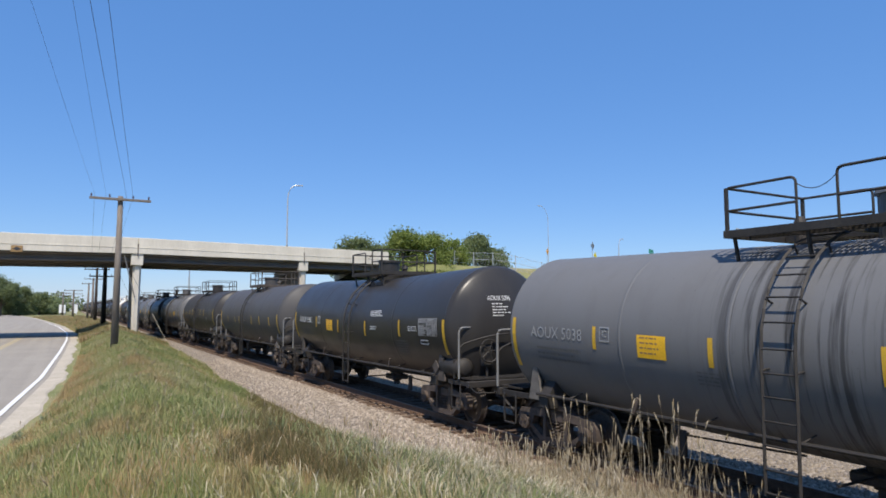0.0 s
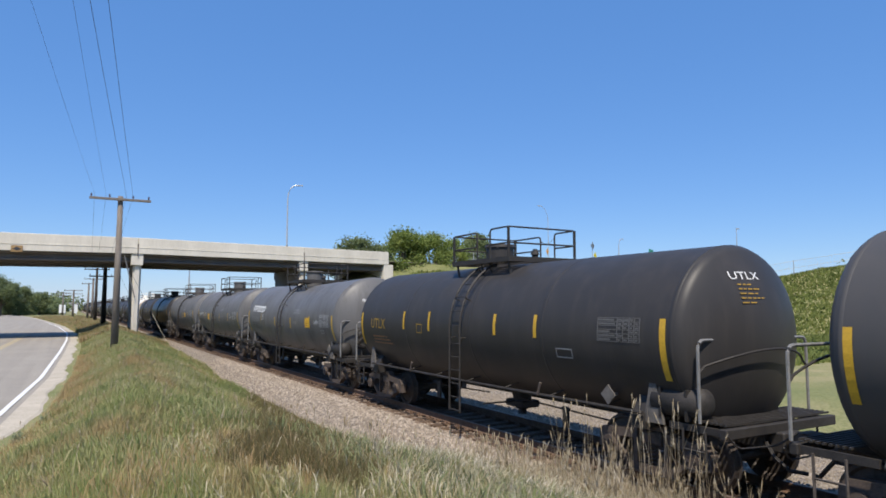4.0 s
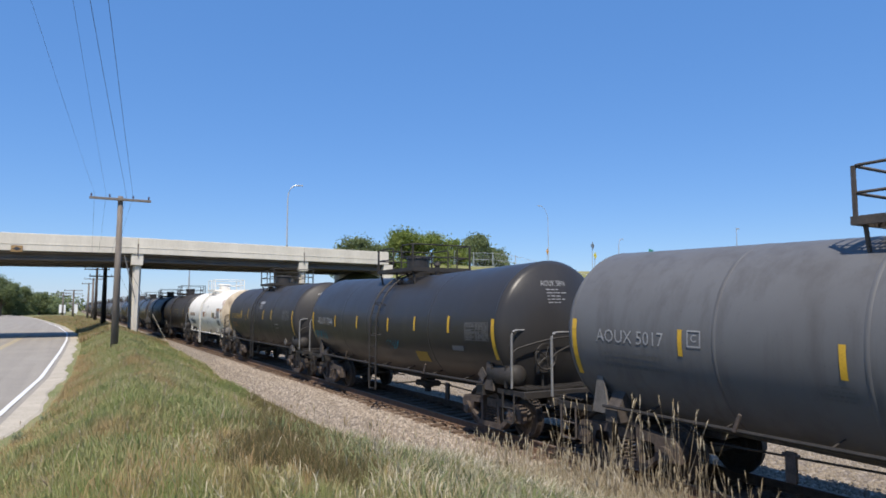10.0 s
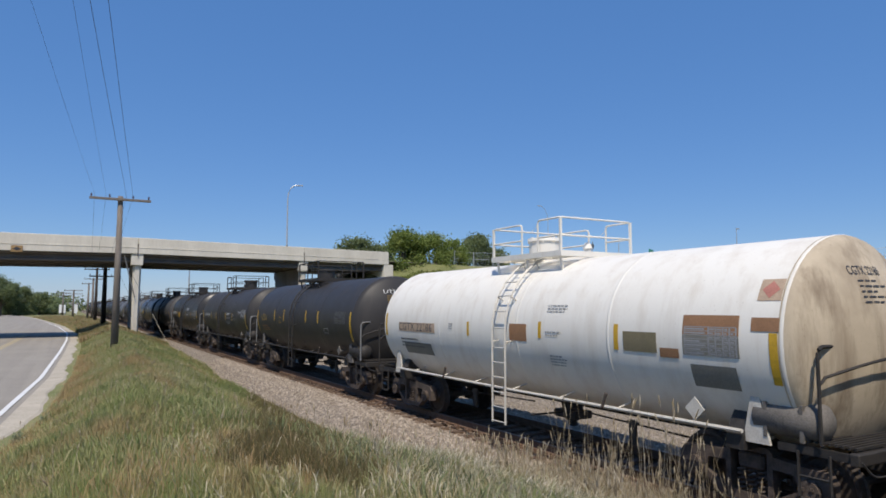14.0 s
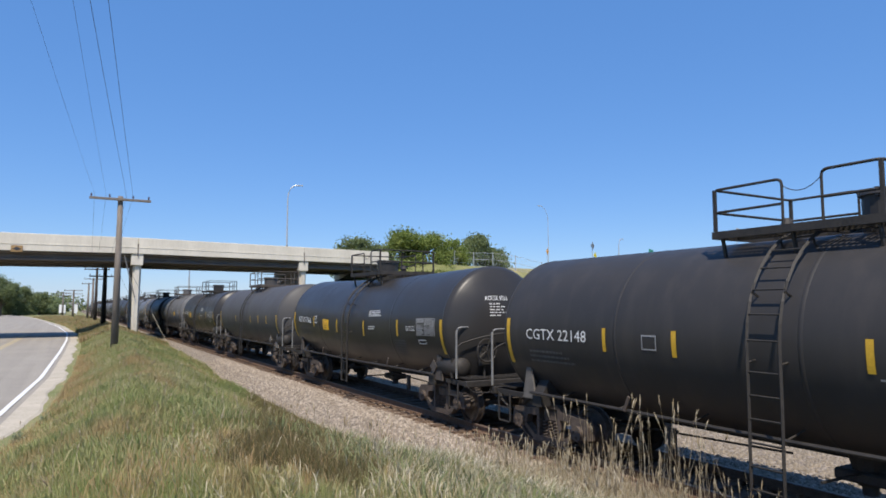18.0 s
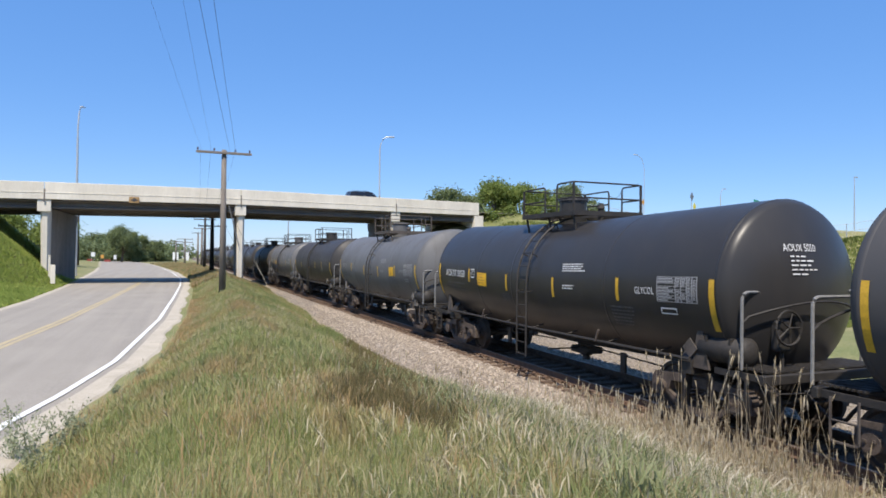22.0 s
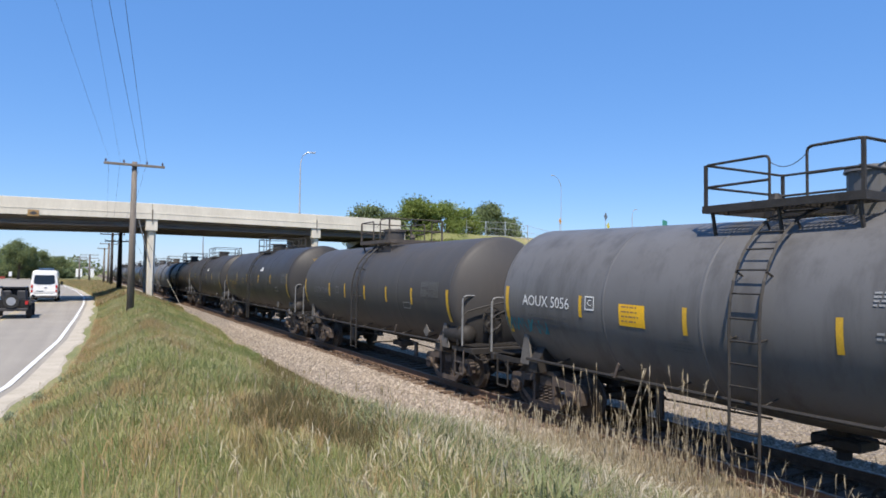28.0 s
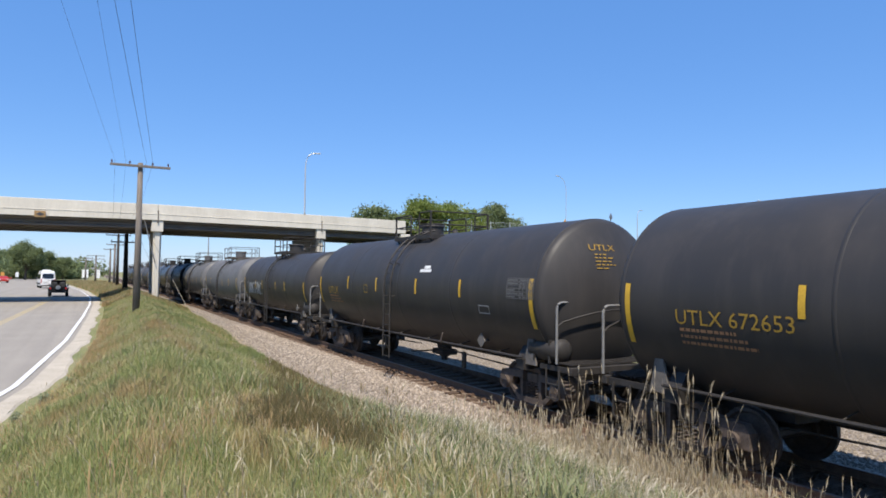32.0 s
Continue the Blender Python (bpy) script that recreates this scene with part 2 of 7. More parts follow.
def ground_material():
    m, nt, b = nodes_of("dry_turf_ground")
    v = coords(nt)
    a, f = noise_tex(nt, v, 0.35, 5), noise_tex(nt, v, 9, 5)
    far = noise_tex(nt, v, 0.05, 4)
    c = ramp(nt, a, [(0.3, (0.14, 0.17, 0.05)), (0.5, (0.23, 0.225, 0.085)), (0.72, (0.38, 0.31, 0.17))])
    c = mix(nt, 0.4, c, ramp(nt, f, [(0.35, (0.10, 0.10, 0.035)), (0.65, (0.40, 0.34, 0.18))]))
    c = mix(nt, ramp(nt, far, [(0.4, (0, 0, 0)), (0.65, (0.5, 0.5, 0.5))]), c, (0.09, 0.13, 0.03))
    nt.links.new(c, b.inputs["Base Color"])
    b.inputs["Roughness"].default_value = 0.95
    bump(nt, b, f, 0.7, 0.08)
    return m


def leaf_material(name, dark, light):
    m, nt, b = nodes_of(name)
    geo = nt.nodes.new("ShaderNodeNewGeometry")
    c = ramp(nt, geo.outputs["Random Per Island"], [(0.0, dark), (0.6, tuple((p + q) / 2 for p, q in zip(dark, light))), (1.0, light)])
    n = noise_tex(nt, coords(nt), 0.5, 3)
    nt.links.new(mix(nt, ramp(nt, n, [(0.4, (0, 0, 0)), (0.7, (0.5, 0.5, 0.5))]), c, dark), b.inputs["Base Color"])
    b.inputs["Roughness"].default_value = 0.6
    b.inputs["Specular IOR Level"].default_value = 0.3
    see_through(nt, b, 0.4)
    return m


STONE, BED = stone_material(), bed_material()
# stones between the rails: the train's shade is put into their colour
SHADE_STONE = stone_material("shade_dark_ballast", 0.22, (0.045, 0.024, 0.012))
RUSTED = stone_material("rust_stained_ballast", 0.5, (0.15, 0.09, 0.052))
GREY_STONE = stone_material("grey_ballast", 0.4, (0.18, 0.155, 0.12))
TURF = ground_material()
GRASS = grass_material("meadow_grass", [(0.0, (0.14, 0.205, 0.06)), (0.3, (0.25, 0.29, 0.10)), (0.58, (0.385, 0.37, 0.165)), (0.82, (0.50, 0.43, 0.25)), (1.0, (0.60, 0.52, 0.37))], 0.3, True)
STRAW = grass_material("dry_tall_grass", [(0.0, (0.20, 0.21, 0.08)), (0.25, (0.38, 0.33, 0.17)), (0.6, (0.52, 0.45, 0.30)), (1.0, (0.72, 0.65, 0.51))], 0.5)
PALE_STRAW = grass_material("bleached_white_straw", [(0.0, (0.32, 0.27, 0.18)), (0.5, (0.50, 0.44, 0.33)), (1.0, (0.76, 0.70, 0.58))], 1.0)
SEED = grass_material("grass_seed_heads", [(0.0, (0.30, 0.23, 0.14)), (0.5, (0.48, 0.40, 0.27)), (1.0, (0.70, 0.62, 0.48))], 1.0)
UMBER = grass_material("dark_seeding_grass", [(0.0, (0.11, 0.105, 0.042)), (0.5, (0.19, 0.155, 0.07)), (1.0, (0.29, 0.24, 0.125))], 0.8)
TAWNY = grass_material("tawny_dead_grass", [(0.0, (0.34, 0.22, 0.10)), (0.5, (0.48, 0.33, 0.17)), (1.0, (0.60, 0.46, 0.28))], 0.8)
BROAD = grass_material("broad_green_grass", [(0.0, (0.10, 0.13, 0.05)), (0.5, (0.20, 0.225, 0.10)), (1.0, (0.37, 0.375, 0.21))], 0.8)
WEED = grass_material("grey_green_weeds", [(0.0, (0.19, 0.22, 0.12)), (0.5, (0.30, 0.33, 0.20)), (1.0, (0.48, 0.48, 0.36))], 1.0)
BANK = grass_material("mown_green_grass", [(0.0, (0.20, 0.27, 0.05)), (0.5, (0.30, 0.37, 0.085)), (1.0, (0.44, 0.45, 0.14))], 0.3)
ROUGH = grass_material("rough_olive_grass", [(0.0, (0.11, 0.14, 0.035)), (0.5, (0.18, 0.215, 0.055)), (1.0, (0.29, 0.295, 0.095))], 0.5)
LEAF = leaf_material("sunlit_green_leaves", (0.125, 0.18, 0.038), (0.34, 0.385, 0.11))
LEAF_FAR = leaf_material("distant_dark_leaves", (0.125, 0.165, 0.075), (0.30, 0.345, 0.16))
BARK = surface("grey_brown_bark", (0.07, 0.055, 0.04), (0.16, 0.13, 0.10), 4, 0.9, 0, 0.5, 20, True, (3, 3, 0.6))


def asphalt_material():
    m, nt, b = nodes_of("sun_bleached_asphalt")
    v = coords(nt)
    a, f = noise_tex(nt, v, 0.4, 4), noise_tex(nt, v, 60, 2)
    w = noise_tex(nt, coords(nt, scale=(1.6, 0.03, 1)), 1.2, 3)
    c = ramp(nt, a, [(0.3, (0.255, 0.22, 0.17)), (0.7, (0.325, 0.283, 0.222))])
    c = mix(nt, 0.35, c, ramp(nt, w, [(0.35, (0.235, 0.205, 0.165)), (0.65, (0.385, 0.34, 0.275))]))
    c = mix(nt, 0.25, c, ramp(nt, f, [(0.35, (0.12, 0.12, 0.12)), (0.65, (0.42, 0.41, 0.39))]))
    nt.links.new(c, b.inputs["Base Color"])
    b.inputs["Roughness"].default_value = 0.85
    bump(nt, b, f, 0.3, 0.005)
    return m


ASPHALT = asphalt_material()
LINE_WHITE = surface("worn_white_road_paint", (0.62, 0.61, 0.58), (0.80, 0.79, 0.76), 3, 0.7, 0, 0.1)
LINE_YELLOW = surface("worn_yellow_road_paint", (0.36, 0.30, 0.20), (0.50, 0.40, 0.22), 1.5, 0.75, 0, 0.1)
GRAVEL = surface("pale_gravel_shoulder", (0.36, 0.315, 0.245), (0.52, 0.46, 0.365), 1.5, 0.95, 0, 0.6, 30, False)


# ---- mesh helpers ----
def part(name, bm, material, parent=None, label=""):
    """One mesh object, made from a bmesh or a shared mesh, under its thing."""
    if isinstance(bm, bmesh.types.BMesh):
        me = bpy.data.meshes.new(name)
        bm.to_mesh(me)
        bm.free()
    else:
        me = bm
    if not me.materials:
        me.materials.append(material)
    ob = new(name, me)
    if me.materials[0] != material:
        ob.material_slots[0].link = "OBJECT"
        ob.material_slots[0].material = material
    if parent:
        ob.parent = parent
    if label:
        ob["label"] = label
    return ob


def from_lists(name, verts, faces, smooth=False):
    me = bpy.data.meshes.new(name)
    me.from_pydata([tuple(v) for v in verts], [], faces)
    if smooth:
        me.polygons.foreach_set("use_smooth", [True] * len(me.polygons))
    me.update()
    return me


def from_arrays(name, verts, faces):
    """A mesh from numpy arrays of triangles or quads."""
    me = bpy.data.meshes.new(name)
    n, k = faces.shape
    me.vertices.add(len(verts))
    me.vertices.foreach_set("co", np.ascontiguousarray(verts, dtype=np.float32).ravel())
    me.loops.add(n * k)
    me.loops.foreach_set("vertex_index", np.ascontiguousarray(faces, dtype=np.int32).ravel())
    me.polygons.add(n)
    me.polygons.foreach_set("loop_start", np.arange(0, n * k, k, dtype=np.int32))
    me.update(calc_edges=True)
    me.validate()
    return me


def box(bm, sx, sy, sz, m=None, bevel=0.0):
    r = bmesh.ops.create_cube(bm, size=1.0)
    vs = r["verts"]
    bmesh.ops.scale(bm, vec=(sx, sy, sz), verts=vs)
    if bevel:
        es = list({e for v in vs for e in v.link_edges})
        out = bmesh.ops.bevel(bm, geom=es, offset=bevel, segments=1, affect="EDGES")
        vs = list({v for f in out["faces"] for v in f.verts} | {v for v in vs if v.is_valid})
    if m is not None:
        bmesh.ops.transform(bm, matrix=m, verts=vs)
    return vs


def rod(bm, a, b, r, seg=6, r2=None, caps=True):
    a, b = Vector(a), Vector(b)
    d = b - a
    if d.length < 1e-6:
        return
    m = Matrix.Translation((a + b) / 2) @ d.to_track_quat("Z", "Y").to_matrix().to_4x4()
    bmesh.ops.create_cone(bm, cap_ends=caps, segments=seg, radius1=r, radius2=r if r2 is None else r2, depth=d.length, matrix=m)


def pipe(bm, pts, r, seg=6):
    """A bent tube along points: rings joined, so that the corners are whole."""
    pts = [Vector(p) for p in pts]
    rings = []
    for i, p in enumerate(pts):
        d = (pts[min(i + 1, len(pts) - 1)] - pts[max(i - 1, 0)]).normalized()
        side = d.cross(Vector((0, 0, 1)) if abs(d.z) < 0.9 else Vector((1, 0, 0))).normalized()
        up = side.cross(d)
        rings.append([bm.verts.new(p + r * (math.cos(2 * math.pi * k / seg) * side + math.sin(2 * math.pi * k / seg) * up)) for k in range(seg)])
    for q, w in zip(rings, rings[1:]):
        for k in range(seg):
            bm.faces.new((q[k], q[(k + 1) % seg], w[(k + 1) % seg], w[k]))
    bm.faces.new(rings[0][::-1])
    bm.faces.new(rings[-1])


def bend(pts, r=0.08, n=4):
    """Rounds the corners of a polyline."""
    pts = [Vector(p) for p in pts]
    out = [pts[0]]
    for a, b, c in zip(pts, pts[1:], pts[2:]):
        u, v = (a - b), (c - b)
        k = min(r, u.length * 0.45, v.length * 0.45)
        p, q = b + u.normalized() * k, b + v.normalized() * k
        for i in range(n + 1):
            s = i / n
            out.append(p * (1 - s) ** 2 + b * 2 * s * (1 - s) + q * s * s)
    out.append(pts[-1])
    return out


def lathe(bm, profile, axis_at, seg=48):
    """Turns (y, radius) pairs round the car's long axis; axis_at(y) is its height."""
    rings = []
    for y, r in profile:
        z = axis_at(y)
        if r < 1e-4:
            rings.append([bm.verts.new((0, y, z))])
        else:
            rings.append([bm.verts.new((r * math.cos(2 * math.pi * k / seg), y, z + r * math.sin(2 * math.pi * k / seg))) for k in range(seg)])
    for a, b in zip(rings, rings[1:]):
        for k in range(seg):
            j = (k + 1) % seg
            if len(a) == 1:
                bm.faces.new((a[0], b[j], b[k]))
            elif len(b) == 1:
                bm.faces.new((a[k], a[j], b[0]))
            else:
                bm.faces.new((a[k], a[j], b[j], b[k]))
    bmesh.ops.recalc_face_normals(bm, faces=bm.faces)
    for f in bm.faces:
        f.smooth = True


def prism(bm, outline, x0, x1, plane="x"):
    """An outline of (u, v) pairs drawn out between x0 and x1."""
    def at(u, v, w):
        return (w, u, v) if plane == "x" else (u, w, v) if plane == "y" else (u, v, w)
    a = [bm.verts.new(at(u, v, x0)) for u, v in outline]
    b = [bm.verts.new(at(u, v, x1)) for u, v in outline]
    n = len(outline)
    fs = [bm.faces.new(a), bm.faces.new(b[::-1])]
    for i in range(n):
        fs.append(bm.faces.new((a[i], b[i], b[(i + 1) % n], a[(i + 1) % n])))
    bmesh.ops.recalc_face_normals(bm, faces=fs)


def step(a, b, x):
    t = np.clip((x - a) / (b - a), 0, 1)
    return t * t * (3 - 2 * t)


# ---- lie of the land ----
TRACK_X = 9.4
LINE_Y = (-60, -10, 0, 12, 14, 18, 29, 44, 60, 75, 100, 140, 181, 250, 400, 900)
LINE_X = (-12, -4.7, -3.6, -2.45, -2.05, -1.45, -0.75, -0.3, 0.05, 0.1, -0.9, -3.8, -7.3, -15, -40, -160)
LEFT_Y = (-60, -10, 0, 12, 33, 42, 59, 77, 110, 161, 250, 400, 900)
LEFT_X = (-20, -12, -10.7, -9.2, -7.5, -7.5, -8.2, -9.2, -11.4, -16, -25, -51, -171)
FOOT_Y = (-60, 0, 5, 9, 10, 11.2, 12.2, 13.5, 16, 20, 26, 30, 38, 55, 80, 400)
FOOT_X = (7.9, 7.9, 7.9, 7.8, 7.6, 7.2, 6.8, 6.35, 6.0, 6.05, 6.15, 6.3, 6.8, 7.4, 7.4, 7.4)


TOP_Y = (-60, 0, 8, 12, 16, 20, 30, 45, 70, 400)
TOP_X = (3.4, 3.2, 2.5, 1.8, 1.6, 1.9, 2.4, 2.9, 3.5, 3.5)


def line_x(y):
    return np.interp(y, LINE_Y, LINE_X)


def left_x(y):
    return np.interp(y, LEFT_Y, LEFT_X)


def foot_x(y):
    return np.interp(y, FOOT_Y, FOOT_X)


def bridge_y(x):
    return 63.0 + 0.119 * x


RIDGE = ((37.0, 73.4, 7.75), (120.0, 83.3, 7.75), (320.0, 107.0, 7.75))
MOUND = ((58.0, 62.0, 4.5), (70.0, 55.0, 4.8), (80.0, 46.0, 7.3), (92.0, 34.0, 9.3), (110.0, 5.0, 9.5), (118.0, -40.0, 9.0))


def ridge_z(x, y, line, flat, fall):
    """Height of a bank with a level top along a line of (x, y, z)."""
    best = np.full(np.shape(x), -99.0)
    for (ax, ay, az), (bx, by, bz) in zip(line, line[1:]):
        dx, dy = bx - ax, by - ay
        t = np.clip(((x - ax) * dx + (y - ay) * dy) / (dx * dx + dy * dy), 0, 1)
        d = np.hypot(x - ax - t * dx, y - ay - t * dy)
        best = np.maximum(best, az + t * (bz - az) - fall * np.maximum(d - flat, 0))
    return best


def ground_z(x, y):
    x, y = np.asarray(x, float), np.asarray(y, float)
    road_edge, foot = line_x(y) + 1.2, foot_x(y)
    top = 1.0 - 0.25 * step(45, 80, y) - 0.5 * step(90, 160, y)
    up = step(road_edge - 0.2, road_edge + 2.2, x)
    crown = np.interp(y, TOP_Y, TOP_X)
    down = np.clip((x - crown) / (foot - crown), 0, 1) ** 1.08
    z = 0.12 + (top - 0.12) * up
    z = z + (-0.62 - z) * down
    # beyond the track: a shallow ditch, then the approach embankment
    z = np.where(x > TRACK_X + 3.5, -0.62 + 0.5 * step(TRACK_X + 6, TRACK_X + 14, x), z)
    z = np.where(x > TRACK_X + 6, np.maximum(z, np.maximum(ridge_z(x, y, RIDGE, 6.0, 0.62), ridge_z(x, y, MOUND, 1.0, 0.42))), z)
    # verge and bridge head slope on the far side of the road
    zl = 0.12 + 0.35 * step(0.5, 4.0, left_x(y) - x)
    rise = np.minimum(7.9, 0.12 + 0.95 * np.maximum(left_x(y) - 0.6 - x, 0))
    front, back = bridge_y(x) - 1.0, bridge_y(x) + 14.0
    off = np.maximum(np.maximum(front - y, y - back), 0)
    zl = np.maximum(zl, rise - 0.42 * off)
    z = np.where(x < left_x(y), zl, z)
    roll = 0.06 * np.sin(x * 1.7 + 0.6 * np.sin(y * 0.9)) * np.cos(y * 0.8 + x * 0.3)
    on_grass = ((x > road_edge + 0.3) & (x < foot - 0.2)) | (x > TRACK_X + 6) | (x < left_x(y) - 1)
    return z + np.where(on_grass, roll, 0.0)


def grid_mesh(name, xs, ys, zf):
    gx, gy = np.meshgrid(xs, ys)
    v = np.stack([gx, gy, zf(gx, gy)], -1).reshape(-1, 3)
    nx, ny = len(xs), len(ys)
    i = (np.arange(ny - 1)[:, None] * nx + np.arange(nx - 1)[None, :]).ravel()
    me = from_arrays(name, v, np.stack([i, i + 1, i + nx + 1, i + nx], -1))
    me.polygons.foreach_set("use_smooth", [True] * len(me.polygons))
    return me


gxs = np.concatenate([[-4000, -1500, -600, -250, -120, -80], np.arange(-60, -14, 2.0), np.arange(-14, 16, 0.3), np.arange(16, 130, 2.0), [140, 170, 250, 600, 1500, 4000]])
gys = np.concatenate([[-4000, -1000, -300, -120], np.arange(-80, -4, 4.0), np.arange(-4, 100, 0.5), np.arange(100, 260, 4.0), [280, 320, 400, 600, 1000, 2000, 4500]])
ground = part("ground", grid_mesh("ground", gxs, gys, ground_z), TURF)
tagged(ground, "uneven dry turf with green and straw patches", "ground", kind="structure")


def strip(name, left, right, y0, y1, dz, dy=1.0, across=2, sink=0.0):
    """A sheet laid along the road between two edges."""
    ys = np.arange(y0, y1 + dy / 2, dy)
    rows = []
    for y in ys:
        a, b = left(y), right(y)
        rows += [(a + (b - a) * k / across, y, 0.12 + dz - (sink if k == across else 0.0)) for k in range(across + 1)]
    n = across + 1
    f = [(i * n + k, i * n + k + 1, (i + 1) * n + k + 1, (i + 1) * n + k) for i in range(len(ys) - 1) for k in range(across)]
    return from_lists(name, rows, f)


road = part("road", strip("road", lambda y: float(left_x(y)), lambda y: float(line_x(y)) + 0.3, -60, 400, 0.03, 0.5, 4, 0.012), ASPHALT)
tagged(road, "sun-bleached two-lane asphalt road", "road", kind="structure")
shoulder = part("road_shoulder", strip("road_shoulder", lambda y: float(line_x(y)) + 0.25, lambda y: float(line_x(y)) + 0.85 + 0.1 * math.sin(y * 0.7) + 0.05 * math.sin(y * 2.3), -60, 400, 0.0275, 0.5, 4, 0.06), GRAVEL)
tagged(shoulder, "pale gravel shoulder beside the asphalt", "road shoulder", kind="structure")
far_shoulder = part("road_shoulder", strip("road_shoulder", lambda y: float(left_x(y)) - 0.5 - 0.12 * math.sin(y * 0.8), lambda y: float(left_x(y)) + 0.05, -60, 400, 0.018), GRAVEL)
tagged(far_shoulder, "narrow gravel shoulder along the grass bank", "road shoulder", kind="structure")
edge_line = part("edge_line", strip("edge_line", lambda y: float(line_x(y)) - 0.07, lambda y: float(line_x(y)) + 0.07, -60, 130, 0.036), LINE_WHITE)
tagged(edge_line, "white painted road edge line", "road marking", kind="structure")
for shift in (-0.11, 0.11):
    ln = part("centre_line", strip("centre_line", lambda y: float(line_x(y)) - 3.45 + shift - 0.075, lambda y: float(line_x(y)) - 3.45 + shift + 0.075, -60, 75, 0.036), LINE_YELLOW)
    tagged(ln, "worn yellow painted road centre line", "road marking", kind="structure")


def bed_profile(y):
    near = min(float(foot_x(y)) + 0.15, 7.2)
    return ((near - 0.5, -0.75), (near, -0.56), (TRACK_X - 1.95, -0.27), (TRACK_X - 1.4, -0.22), (TRACK_X, -0.24), (TRACK_X + 1.4, -0.22), (TRACK_X + 1.95, -0.27), (TRACK_X + 6.6, -0.36), (TRACK_X + 8.4, -0.78))


rows, faces = [], []
bys = list(np.arange(-60, 100, 1.0)) + list(np.arange(100, 620, 10.0))
for y in bys:
    rows += [(x, y, z) for x, z in bed_profile(y)]
for i in range(len(bys) - 1):
    faces += [(i * 9 + k, i * 9 + k + 1, i * 9 + 10 + k, i * 9 + 9 + k) for k in range(8)]
bed = part("ballast_bed", from_lists("ballast_bed", rows, faces), BED)
tagged(bed, "pinkish grey crushed rock track bed", "ballast", kind="structure")

# ---- overpass ----
BEAM = math.atan(0.119)
bridge = new("overpass_bridge")
bridge.matrix_basis = pose(0, 63.0, 0, 0, 0, math.degrees(BEAM))
tagged(bridge, "concrete road overpass with a sunlit parapet and dark girders", "bridge", kind="structure")
CB = math.cos(BEAM)
PIERS = (-10.35, 5.2, 20.9)
ENDS = (-24.0, 31.0)


def crest(x):
    """The deck falls away towards the road's far side."""
    return float(np.interp(x, (-36, -24, -9.9, 5.2), (-1.0, -0.66, -0.26, 0.0)))


def sloped(bm, a, b):
    """Shears a span between its two supports to the fall of the deck."""
    za, zb = crest(a * CB), crest(b * CB)
    for v in bm.verts:
        v.co.z += za + (zb - za) * (v.co.x - a) / (b - a)
    return bm


def skew(bm):
    """Piers stand in line with the track, at a slant to the deck."""
    for v in bm.verts:
        v.co.x += 0.165 * v.co.y


